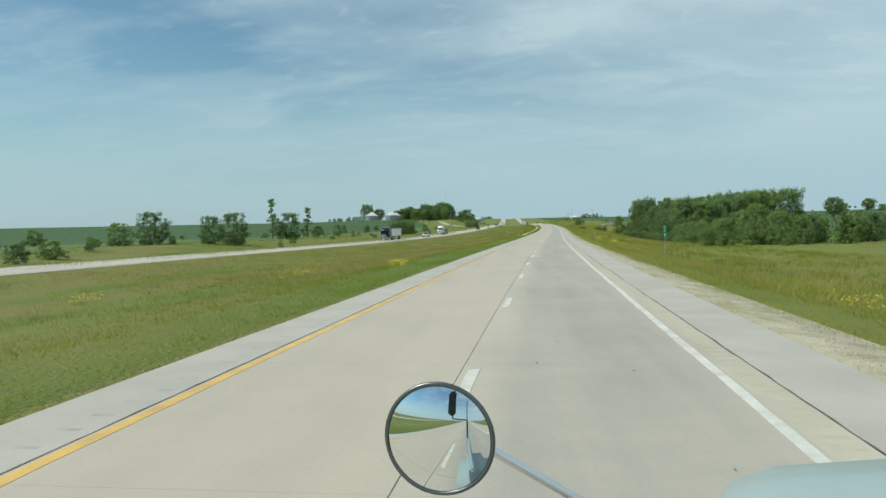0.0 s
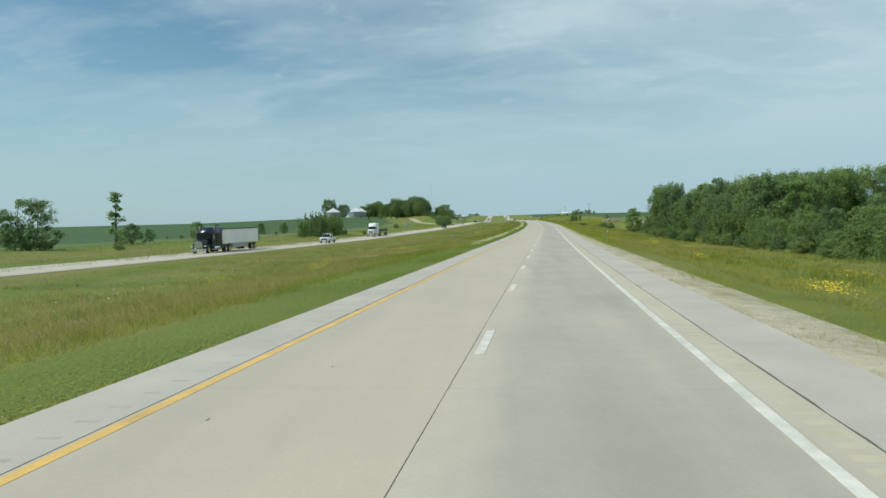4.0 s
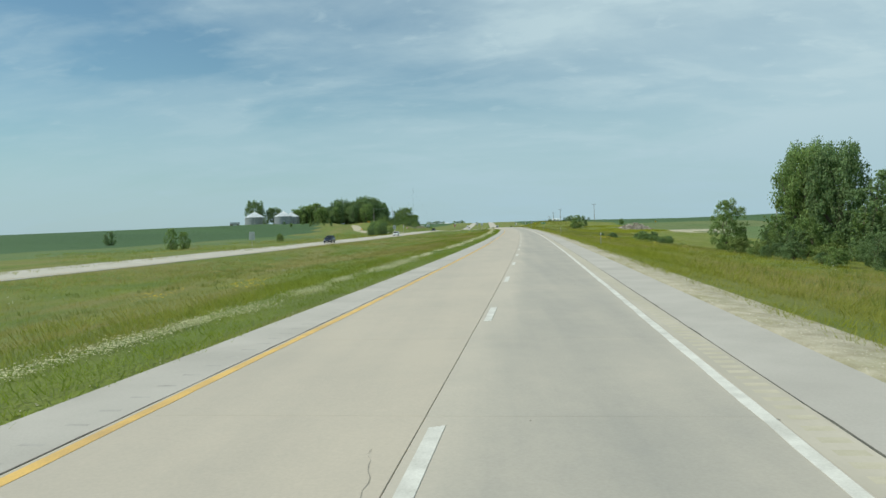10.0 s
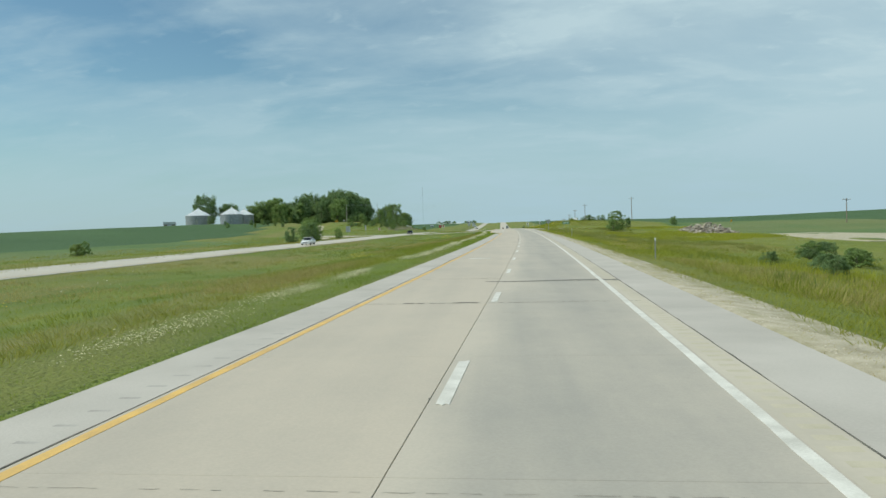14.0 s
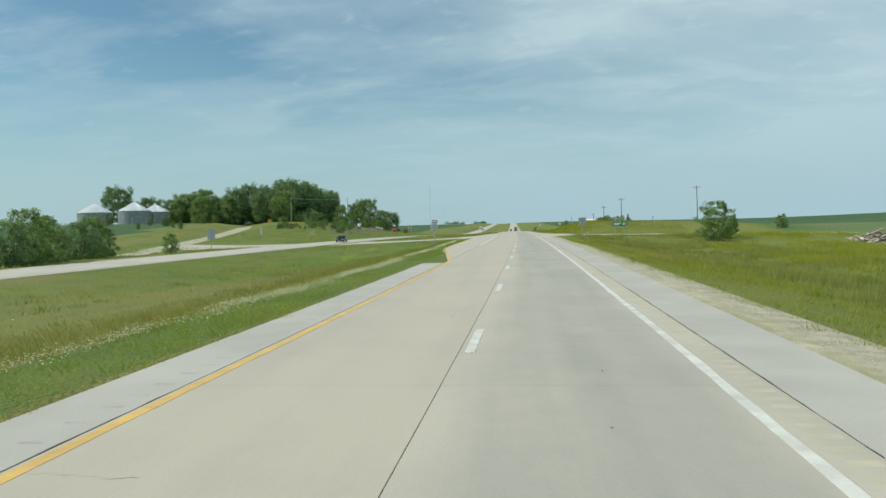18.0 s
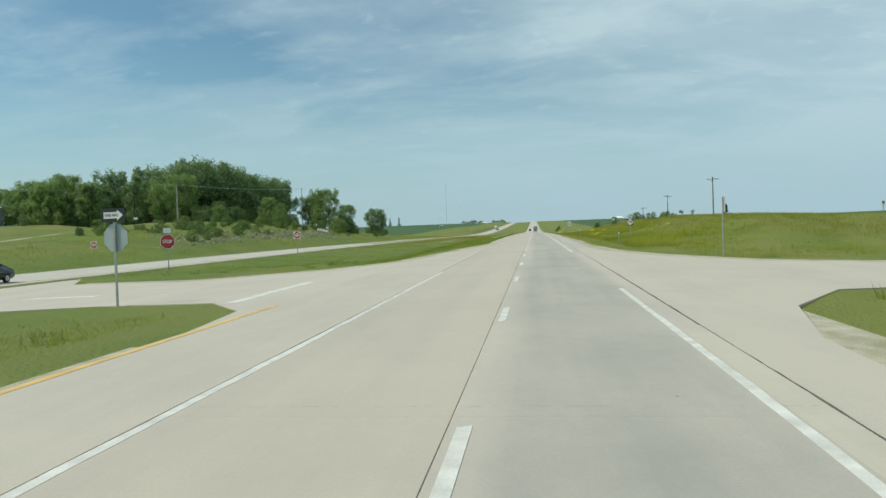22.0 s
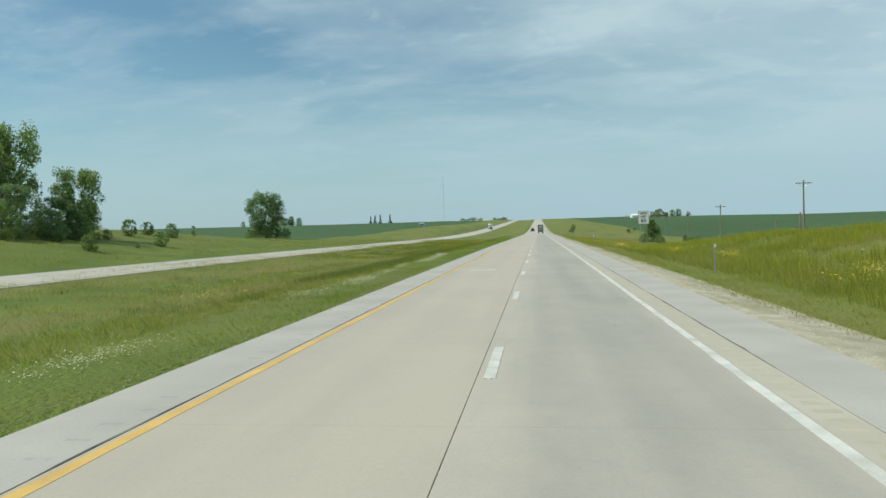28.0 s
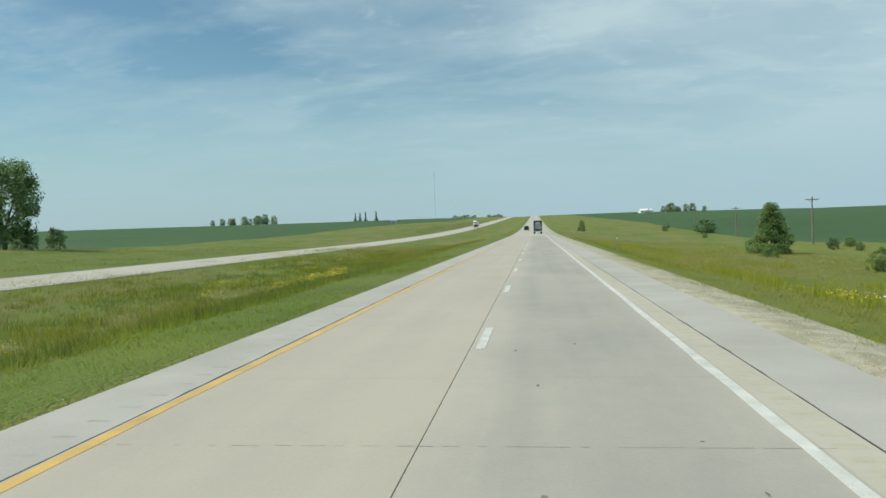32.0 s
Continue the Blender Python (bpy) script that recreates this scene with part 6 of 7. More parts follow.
def saloon(s, u, material, label, tall=1.0, name="saloon_car", hatch=False):
    """Faces -y (towards the viewer's start)."""
    root = thing(name, road_pose(s, u), label, "car")
    w = 0.91
    h = 0.92 * tall
    secs = [(-2.36, body_half(w * 0.80, 0.32, 0.55, 0.64)), (-2.25, body_half(w * 0.93, 0.24, 0.62, 0.74)), (-1.6, body_half(w, 0.22, 0.72, 0.84 * tall)),
            (-0.9, body_half(w, 0.22, 0.78, h)), (0.8, body_half(w, 0.22, 0.80, h)), (1.7, body_half(w, 0.22, 0.80, h)), (2.28, body_half(w * 0.95, 0.26, 0.78, h * 0.97)), (2.38, body_half(w * 0.86, 0.36, 0.72, h * 0.9))]
    loft(secs, material, root, "body")
    top = 1.44 * tall
    rear = (1.35, 2.15) if not hatch else (1.9, 2.3)
    loft([(-1.05, [(0.80, h - 0.06), (0.80, h - 0.02), (0.72, h)]), (-0.15, [(0.80, h - 0.06), (0.78, h), (0.60, top)]),
          (rear[0] - 0.4, [(0.80, h - 0.06), (0.78, h), (0.60, top)]), (rear[1], [(0.80, h - 0.06), (0.80, h - 0.02), (0.70, h)])], M_GLASS_DARK, root, "windows")
    loft([(-0.25, [(0.60, top - 0.04), (0.63, top - 0.02), (0.5, top + 0.02)]), (rear[0] - 0.35, [(0.60, top - 0.04), (0.63, top - 0.02), (0.5, top + 0.02)])], material, root, "roof")
    bm = bmesh.new()
    for sx in (-1, 1):
        for ya, za, yb, zb in ((-1.0, h - 0.02, -0.2, top), (0.35, h, 0.35, top), (rear[1] - 0.05, h, rear[0] - 0.4, top)):
            rod(bm, (sx * 0.795, ya, za), (sx * 0.62, yb, zb), 0.035, sides=6)
    part("pillars", bm, material, root)
    for x in (-0.80, 0.80):
        for y in (-1.45, 1.42):
            wheel(root, x, y, 0.33 * (1.0 if tall < 1.1 else 1.1), 0.22)
    for x in (-0.62, 0.62):
        part("headlight", boxed(x - 0.19, x + 0.19, -2.37, -2.25, 0.60, 0.71, 0.03), M_LAMP, root)
        part("tail_light", boxed(x - 0.17, x + 0.17, 2.28, 2.40, 0.68, 0.82, 0.03), M_TAIL, root)
        part("wing_mirror", boxed(x * 1.5 - 0.1, x * 1.5 + 0.1, -0.85, -0.72, h, h + 0.14, 0.03), material, root)
    part("grille", boxed(-0.4, 0.4, -2.39, -2.28, 0.45, 0.58, 0.02), M_SIGN_BLACK, root)
    part("bumper", boxed(-0.78, 0.78, -2.42, -2.28, 0.28, 0.42, 0.04), material, root)
    plate_bar(root, -2.43, 0.36)
    for sx in (-1, 1):
        for y in (-0.1, 0.75):
            part("door_handle", boxed(sx * 0.905 - 0.012, sx * 0.905 + 0.012, y, y + 0.16, 0.78, 0.81), M_CHROME, root)
    return root


def pickup(s, u):
    root = thing("pickup_truck", road_pose(s, u), "white crew-cab pickup truck on the opposing carriageway", "pickup truck")
    w = 0.98
    loft([(-2.85, body_half(w * 0.88, 0.5, 0.85, 1.0)), (-2.72, body_half(w, 0.42, 0.95, 1.12)), (-1.4, body_half(w, 0.42, 1.0, 1.18)), (0.95, body_half(w, 0.42, 1.05, 1.20))], M_CAR_WHITE, root, "body")
    loft([(-1.5, [(0.9, 1.1), (0.9, 1.17), (0.82, 1.2)]), (-0.65, [(0.9, 1.1), (0.9, 1.2), (0.70, 1.86)]), (0.70, [(0.9, 1.1), (0.9, 1.2), (0.72, 1.86)]), (0.92, [(0.9, 1.1), (0.9, 1.2), (0.78, 1.3)])], M_GLASS_DARK, root, "windows")
    loft([(-0.72, [(0.70, 1.82), (0.74, 1.84), (0.6, 1.90)]), (0.72, [(0.72, 1.82), (0.75, 1.84), (0.6, 1.90)])], M_CAR_WHITE, root, "roof")
    bm = bmesh.new()
    for sx in (-1, 1):
        for ya, yb in ((-1.45, -0.65), (-0.2, -0.2), (0.9, 0.72)):
            rod(bm, (sx * 0.9, ya, 1.18), (sx * 0.72, yb, 1.86), 0.045, sides=6)
    part("pillars", bm, M_CAR_WHITE, root)
    for x0, x1 in ((-0.98, -0.9), (0.9, 0.98)):
        part("bed_side", boxed(x0, x1, 1.0, 2.9, 0.48, 1.22, 0.02), M_CAR_WHITE, root)
    part("tailgate", boxed(-0.9, 0.9, 2.83, 2.92, 0.5, 1.2, 0.02), M_CAR_WHITE, root)
    part("bed_floor", boxed(-0.9, 0.9, 1.0, 2.83, 0.55, 0.65), M_SIGN_BLACK, root)
    for x in (-0.86, 0.86):
        for y in (-1.95, 1.75):
            wheel(root, x, y, 0.40, 0.27)
        part("headlight", boxed(x * 0.85 - 0.13, x * 0.85 + 0.13, -2.88, -2.74, 0.84, 1.02, 0.03), M_LAMP, root)
        part("tail_light", boxed(x - 0.06, x + 0.06, 2.86, 2.94, 0.8, 1.1, 0.01), M_TAIL, root)
        part("wing_mirror", boxed(x * 1.22 - 0.12, x * 1.22 + 0.12, -1.2, -1.08, 1.2, 1.45, 0.03), M_SIGN_BLACK, root)
    part("grille", boxed(-0.6, 0.6, -2.90, -2.78, 0.72, 1.0, 0.03), M_SIGN_BLACK, root)
    part("bumper", boxed(-0.95, 0.95, -3.0, -2.8, 0.45, 0.66, 0.04), M_CHROME, root)
    plate_bar(root, -3.01, 0.55)
    return root


def tractor_unit(s, u, body_m, label, load):
    """A conventional tractor with sleeper; load 'flatbed' or 'van'."""
    root = thing("semi_truck", road_pose(s, u), label, "truck")
    w = 1.2
    loft([(-4.1, body_half(0.78, 0.75, 1.5, 1.75)), (-3.9, body_half(0.85, 0.65, 1.6, 1.9)), (-2.2, body_half(1.02, 0.7, 1.75, 2.1))], body_m, root, "hood")
    for x in (-1.0, 1.0):
        bm = bmesh.new()
        box(bm, x - 0.22, x + 0.22, -4.0, -2.5, 0.95, 1.25, 0.1)
        part("fender", bm, body_m, root)
        part("headlight", boxed(x - 0.16, x + 0.16, -4.12, -3.96, 1.0, 1.2, 0.04), M_LAMP, root)
        part("wing_mirror", boxed(x * 1.3 - 0.1, x * 1.3 + 0.1, -1.9, -1.75, 2.0, 2.7, 0.03), M_CHROME, root)
        part("exhaust_stack", rod(bmesh.new(), (x * 1.12, -1.2, 0.9), (x * 1.12, -1.2, 3.9), 0.075), M_CHROME, root)
        part("fuel_tank", rod(bmesh.new(), (x * 0.95, -1.4, 0.75), (x * 0.95, 0.4, 0.75), 0.32, sides=16), M_CHROME, root)
    part("grille", boxed(-0.62, 0.62, -4.16, -4.05, 0.8, 1.72, 0.03), M_CHROME, root)
    part("bumper", boxed(-1.2, 1.2, -4.35, -4.1, 0.35, 0.72, 0.05), M_CHROME, root)
    plate_bar(root, -4.37, 0.5)
    cab = part("cab", boxed(-w, w, -2.2, -0.6, 0.9, 2.9, 0.1), body_m, root)
    part("windshield", boxed(-1.05, 1.05, -2.26, -2.18, 2.05, 2.75, 0.02), M_GLASS_DARK, root)
    for x in (-1, 1):
        part("side_window", boxed(x * 1.2 - 0.02, x * 1.2 + 0.02, -2.0, -1.1, 2.05, 2.7, 0.01), M_GLASS_DARK, root)
    loft([(-2.1, [(1.15, 2.85), (1.15, 2.9), (1.0, 3.0)]), (-0.6, [(1.2, 2.85), (1.2, 2.9), (1.15, 3.75)]), (1.4, [(1.2, 2.85), (1.2, 2.9), (1.18, 3.85)])], body_m, root, "roof_fairing")
    part("sleeper", boxed(-w - 0.02, w + 0.02, -0.58, 1.4, 0.9, 2.88, 0.06), body_m, root)
    part("frame_rail", boxed(-0.45, 0.45, -3.8, 4.6, 0.55, 0.85), M_SIGN_BLACK, root)
    ys = [-3.2, 2.6, 3.9]
    if load == "flatbed":
        part("trailer_deck", boxed(-1.28, 1.28, 2.2, 14.6, 1.25, 1.5, 0.02), M_SIGN_BLACK, root)
        for k in range(3):
            part("steel_load", boxed(-1.1, 1.1, 3.4 + k * 3.7, 6.6 + k * 3.7, 1.5, 2.0, 0.05), M_SIGN_BLACK, root)
        ys += [11.6, 12.9]
    else:
        part("trailer_box", boxed(-1.3, 1.3, 2.2, 15.6, 1.2, 3.35, 0.04), M_WHITE_WALL, root)
        part("tarp_rim", boxed(-1.32, 1.32, 2.15, 15.65, 3.35, 3.5, 0.04), M_SIGN_BLACK, root)
        part("side_skirt", boxed(-1.29, 1.29, 5.0, 11.0, 0.5, 1.2, 0.02), M_POST, root)
        part("trailer_door", boxed(-1.25, 1.25, 15.58, 15.66, 1.25, 3.3, 0.02), M_WHITE_WALL, root)
        ys += [12.9, 14.2]
    for y in ys:
        for x in (-1.0, 1.0):
            wheel(root, x, y, 0.52, 0.3 if y < 0 else 0.5, M_CHROME)
    return root


pickup(276.0, -44.2)
tractor_unit(336.0, -47.6, M_CAR_WHITE, "white semi truck with a dark flatbed load, opposing carriageway", "flatbed")
tractor_unit(227.0, -47.9, M_CAR_NAVY, "dark semi truck with a white box trailer, opposing carriageway", "van")
saloon(467.0, -42.2, M_CAR_NAVY, "dark blue sport utility car on the opposing carriageway", 1.16, "suv_car", True)
saloon(562.0, -40.6, M_CAR_WHITE, "white saloon car on the opposing carriageway")
saloon(700.0, -37.8, M_CAR_BLACK, "black saloon car on the opposing carriageway")
saloon(1420.0, -34.5, M_CAR_BLACK, "dark car far along the opposing carriageway", 1.1)
tractor_unit(1460.0, -38.0, M_CAR_WHITE, "white truck far along the opposing carriageway", "van")


def lead_truck(s, u):
    """A truck ahead in the same lane, seen from behind: stake bed with a tall rear frame and load."""
    root = thing("stake_truck", road_pose(s, u, False), "high-backed pale truck ahead seen from behind", "truck")
    part("chassis", boxed(-0.5, 0.5, -4.2, 3.4, 0.6, 0.9), M_SIGN_BLACK, root)
    part("cab", boxed(-1.1, 1.1, 1.9, 3.9, 0.8, 2.7, 0.12), M_CAR_WHITE, root)
    part("deck", boxed(-1.22, 1.22, -4.2, 1.8, 1.05, 1.2, 0.02), M_SIGN_BLACK, root)
    for x in (-1.17, 1.17):
        part("side_frame", boxed(x - 0.06, x + 0.06, -4.2, 1.8, 1.2, 3.75, 0.02), M_ALU, root)
    part("headboard", boxed(-1.1, 1.1, 1.6, 1.75, 1.2, 3.7, 0.02), M_ALU, root)
    part("roof_rail", boxed(-1.23, 1.23, -4.2, -4.05, 3.6, 3.85, 0.02), M_WHITE_WALL, root)
    part("roof", boxed(-1.23, 1.23, -4.0, 1.8, 3.72, 3.8, 0.02), M_WHITE_WALL, root)
    part("load", boxed(-0.95, 0.95, -3.9, 1.2, 1.2, 2.6, 0.1), M_POST, root)
    part("load_cover", boxed(-0.75, 0.75, -3.7, 1.0, 2.6, 3.2, 0.15), M_WHITE_WALL, root)
    part("bumper", boxed(-1.15, 1.15, -4.35, -4.2, 0.5, 0.75, 0.03), M_STEEL, root)
    for x in (-0.95, 0.95):
        part("tail_light", boxed(x - 0.14, x + 0.14, -4.25, -4.19, 0.85, 1.0, 0.02), M_TAIL, root)
        wheel(root, x, -2.6, 0.48, 0.5)
        wheel(root, x, 2.9, 0.48, 0.28)
    return root


lead_truck(1168.0, 2.0)
ob = saloon(1240.0, -1.9, M_CAR_BLACK, "dark car far ahead in the passing lane", 1.2, "suv_car", True)
ob.matrix_basis = road_pose(1240.0, -1.9, False) @ Matrix.Rotation(math.pi, 4, "Z")


# ---- old field posts in the meadow ----
def field_post(s, u, h):
    r = sign_root("field_post", s, u, "grey weathered timber post in the meadow", 0, "field posts in the meadow", "post")
    part("shaft", rod(bmesh.new(), (0, 0, -0.4), (0.03, 0, h), 0.08, 0.065, 8), M_WOOD, r)
    return r


post_one = field_post(905.2, 25.9, 2.2)
for s, u in ((918, 27.4), (932, 28.6), (946, 29.6)):
    copy_thing(post_one, stand(s, u))


# ---- the truck that carries the camera, as it stands at the start ----
M_HOOD = paint("truck_pale_blue", (0.33, 0.41, 0.41), 0.3)
M_RIM = paint("dull_rim", (0.16, 0.17, 0.17), 0.35, 0.8)
M_MIRROR = bpy.data.materials.new("mirror_glass")
M_MIRROR.use_nodes = True
M_MIRROR.node_tree.nodes["Principled BSDF"].inputs["Metallic"].default_value = 1.0
M_MIRROR.node_tree.nodes["Principled BSDF"].inputs["Roughness"].default_value = 0.01
M_MIRROR.node_tree.nodes["Principled BSDF"].inputs["Base Color"].default_value = (0.86, 0.89, 0.90, 1)


def own_truck():
    s0, u0 = 0.0, 1.28
    x, y = plan(s0, u0)
    root = thing("truck_front", pose(float(x), float(y), float(road_z(s0)), 0, 0, turn(s0)), "pale blue truck hood with a round convex fender mirror", "truck")
    # x to the right of the eye, y ahead, z over the pavement
    secs = []
    for yy, half, top in ((1.55, 1.02, 1.30), (2.0, 1.0, 1.33), (2.5, 0.96, 1.30), (2.9, 0.86, 1.22), (3.1, 0.70, 1.10)):
        secs.append((yy, [(half * 0.9, 0.75), (half, 0.95), (half, top - 0.16), (half - 0.07, top - 0.06), (half - 0.22, top), (0.2, top + 0.04)]))
    hood = loft(secs, M_HOOD, root, "hood")
    hood.location.x = 1.45
    for sx in (0.47, 2.43):
        bm = bmesh.new()
        rod(bm, (sx - 0.14, 2.45, 0.5), (sx + 0.14, 2.45, 0.5), 0.62, 0.62, 24)
        part("fender", bm, M_HOOD, root, smooth=False)
        wob = part("wheel", rod(bmesh.new(), (sx - 0.16, 2.45, 0.5), (sx + 0.16, 2.45, 0.5), 0.5, 0.5, 24), M_RUBBER, root)
        part("rim", rod(bmesh.new(), (sx - 0.17, 2.45, 0.5), (sx + 0.17, 2.45, 0.5), 0.29, 0.29, 18), M_CHROME, wob)
    part("bumper", boxed(0.35, 2.55, 3.05, 3.3, 0.4, 0.75, 0.05), M_CHROME, root)
    part("frame_rail", boxed(0.95, 1.95, 0.9, 3.0, 0.55, 0.85), M_SIGN_BLACK, root)
    part("fender_side", boxed(-0.34, 0.30, -0.15, 1.12, 0.45, 1.02, 0.16), M_HOOD, root, smooth=True)
    # side of the cab with its door and tall outside mirror
    part("cowl_side", boxed(-0.155, -0.11, -0.1, 1.16, 0.75, 1.46, 0.015), M_HOOD, root)
    door = part("cab_door", boxed(-0.165, -0.125, -1.3, -0.11, 0.75, 1.76, 0.015), M_HOOD, root)
    part("handle", boxed(-0.195, -0.165, -1.15, -0.98, 1.2, 1.24, 0.008), M_CHROME, door)
    part("cab_pillar", boxed(-0.165, -0.125, -1.3, -1.2, 1.76, 2.55, 0.012), M_HOOD, root)
    part("side_mirror", boxed(-0.52, -0.37, 0.14, 0.24, 1.86, 2.32, 0.03), M_SIGN_BLACK, root, "dark tall outside mirror")
    bm = bmesh.new()
    rod(bm, (-0.43, 0.2, 1.87), (-0.43, 0.2, 1.80), 0.011)
    rod(bm, (-0.43, 0.2, 1.80), (-0.15, 0.2, 1.78), 0.011)
    rod(bm, (-0.15, 0.2, 1.79), (-0.15, 0.2, 1.30), 0.011)
    part("mirror_bracket", bm, M_SIGN_BLACK, root)
    return root


own = own_truck()


def hood_mirror(root):
    """Round convex mirror on an arm from the hood; placed in the truck's own axes."""
    ahead = 1.42
    c = Vector((MIRROR_X, ahead, EYE + MIRROR_Z))
    r = 0.106
    # the glass looks back and a little outwards along the truck's side
    m = Matrix.Translation(c) @ MIRROR_AXIS.to_track_quat("Z", "Y").to_matrix().to_4x4()
    bm = bmesh.new()
    bulge = 0.020
    rings, segs = 14, 48
    R = (r * r + bulge * bulge) / (2 * bulge)
    rows_ = []
    for i in range(rings + 1):
        rr = r * 0.955 * i / rings
        z = math.sqrt(R * R - rr * rr) - (R - bulge)
        rows_.append([bm.verts.new((rr * math.cos(2 * math.pi * k / segs), rr * math.sin(2 * math.pi * k / segs), z)) for k in range(segs if i else 1)])
    for i in range(rings):
        for k in range(segs):
            a = rows_[i]
            b = rows_[i + 1]
            if i == 0:
                bm.faces.new((a[0], b[k], b[(k + 1) % segs]))
            else:
                bm.faces.new((a[k], b[k], b[(k + 1) % segs], a[(k + 1) % segs]))
    mirror = part("mirror", rod(bmesh.new(), (0, 0, -0.045), (0, 0, -0.002), r * 0.55, r, 40), M_CHROME, root, "chrome mirror bowl")
    mirror.matrix_local = m
    glass = part("glass", bm, M_MIRROR, mirror, "convex mirror glass", True)
    bm = bmesh.new()
    for k in range(48):
        a, b = 2 * math.pi * k / 48, 2 * math.pi * (k + 1) / 48
        rod(bm, (r * math.cos(a), r * math.sin(a), 0), (r * math.cos(b), r * math.sin(b), 0), 0.0045, sides=8, caps=False)
    part("rim", bm, M_RIM, mirror, "dull metal mirror rim", True)
    bm = bmesh.new()
    elbow = c + Vector((0.45, 0.05, -0.235))
    rod(bm, c + Vector((0.085, 0.03, -0.022)), elbow, 0.0095, 0.0095, 14)
    rod(bm, elbow, Vector((0.66, 1.75, 1.24)), 0.0095, 0.0095, 14)
    part("mirror_arm", bm, M_CHROME, root, "bare metal mirror arm")


MIRROR_X, MIRROR_Z = -0.214, -0.417
MIRROR_AXIS = Vector((-0.153, -0.988, -0.012)).normalized()
hood_mirror(own)


# ---- grass, weeds and flowers: uncounted growth along the verges ----
M_BLADE = mat("grass_blades", (0.19, 0.242, 0.024), (0.315, 0.345, 0.048), scale=0.16, fine=14, rough=0.8, bump=0.0, island=0.12, soft=True, third=(0.345, 0.305, 0.09), **GRASS_BANDS)
M_BLADE_RANK = mat("rank_blades", (0.225, 0.265, 0.022), (0.36, 0.37, 0.045), scale=0.16, fine=14, rough=0.8, bump=0.0, island=0.12, soft=True, third=(0.335, 0.325, 0.085), **GRASS_BANDS)
M_BLADE_DRY = mat("dry_grass", (0.34, 0.295, 0.10), (0.44, 0.38, 0.145), scale=0.12, fine=6, rough=0.85, bump=0.0, island=0.12, soft=True)
M_BLADE_MOWN = mat("mown_grass", (0.18, 0.25, 0.020), (0.30, 0.355, 0.045), scale=0.2, fine=6, rough=0.8, bump=0.0, island=0.14, soft=True)
M_FLOWER_Y = mat("yellow_flowers", (0.60, 0.42, 0.015), (0.78, 0.60, 0.04), scale=1, rough=0.8, bump=0.0, island=0.2)
M_FLOWER_W = mat("white_flowers", (0.55, 0.56, 0.45), (0.80, 0.80, 0.70), scale=1, rough=0.8, bump=0.0, island=0.2)
M_DRY_CUT = mat("dry_cuttings", (0.46, 0.44, 0.25), (0.64, 0.61, 0.40), scale=1, rough=0.9, bump=0.0, island=0.25)


def patchy(x, y, k, seed):
    """Soft blotches between 0 and 1."""
    return 0.5 + 0.5 * np.sin(x * k + 1.7 * np.sin(y * k * 0.73 + seed)) * np.sin(y * k * 0.61 + 1.3 * np.sin(x * k * 0.9 + seed * 2))


def tufts(name, s, u, h, spread, blades, material, label, category="grass", seed=0, width=0.016, lean=(0.4, 1.4)):
    """Tapered blades in tufts at (s, u), all in one mesh."""
    rnd = np.random.default_rng(seed)
    n = len(s)
    x, y = plan(s, u)
    z = ground_z(s, u) - 0.03
    base = np.repeat(np.stack([x, y, z], -1), blades, axis=0)
    hh = np.repeat(h, blades) * rnd.uniform(0.55, 1.15, n * blades)
    sp = np.repeat(np.broadcast_to(spread, n), blades)
    a = rnd.uniform(0, 2 * np.pi, n * blades)
    rr = np.sqrt(rnd.uniform(0, 1, n * blades)) * sp
    base[:, 0] += np.cos(a) * rr
    base[:, 1] += np.sin(a) * rr
    b = rnd.uniform(0, 2 * np.pi, n * blades)
    wide = (width + hh * 0.02) * rnd.uniform(0.7, 1.4, n * blades)
    side = np.stack([np.cos(b), np.sin(b), np.zeros_like(b)], -1) * wide[:, None]
    tip = np.stack([np.cos(a), np.sin(a), np.zeros_like(a)], -1) * (hh * rnd.uniform(*lean, n * blades))[:, None]
    up = np.zeros_like(base)
    up[:, 2] = hh
    v = np.stack([base - side, base + side, base + tip + up], 1).reshape(-1, 3)
    nb = n * blades
    me = bpy.data.meshes.new(name)
    me.vertices.add(len(v))
    me.vertices.foreach_set("co", v.ravel())
    me.loops.add(nb * 3)
    me.loops.foreach_set("vertex_index", np.arange(nb * 3))
    me.polygons.add(nb)
    me.polygons.foreach_set("loop_start", np.arange(0, nb * 3, 3))
    me.update()
    me.validate()
    me.materials.append(material)
    return tagged(new(name, me), label, category, kind="stuff")


rg = np.random.default_rng(3)


def scatter(n, s0, s1, u0, u1, near=1.0):
    """Random places, thicker towards u0."""
    s = rg.uniform(s0, s1, n)
    u = u0 + (u1 - u0) * rg.uniform(0, 1, n) ** near
    return s, u


def clear_of_crossing(s, u):
    left = (u < 0) & (s > 656) & (s < 726) & ~((s < 672) & (u < -10)) & ~((s > 702) & (u < -9))
    right = (u > 0) & (s > 662) & (s < 716) & ~((s < 672) & (u > 10)) & ~((s > 696) & (u > 12))
    return ~(left | right)


def grass_zone(name, n, s0, s1, u0, u1, hmin, hmax, spread, blades, material, label, near=1.6, k=0.12, seed=1, gate=0.0, width=0.016, lean=(0.4, 1.4)):
    s, u = scatter(n, s0, s1, u0, u1, near)
    x, y = plan(s, u)
    p = patchy(x, y, k, seed)
    keep = (p > gate) & clear_of_crossing(s, u) & ~((u < 0) & (u > left_edge(s) - shoulder_reach(s)))
    s, u, p = s[keep], u[keep], p[keep]
    return tufts(name, s, u, hmin + (hmax - hmin) * p, spread, blades, material, label, seed=seed, width=width, lean=lean)


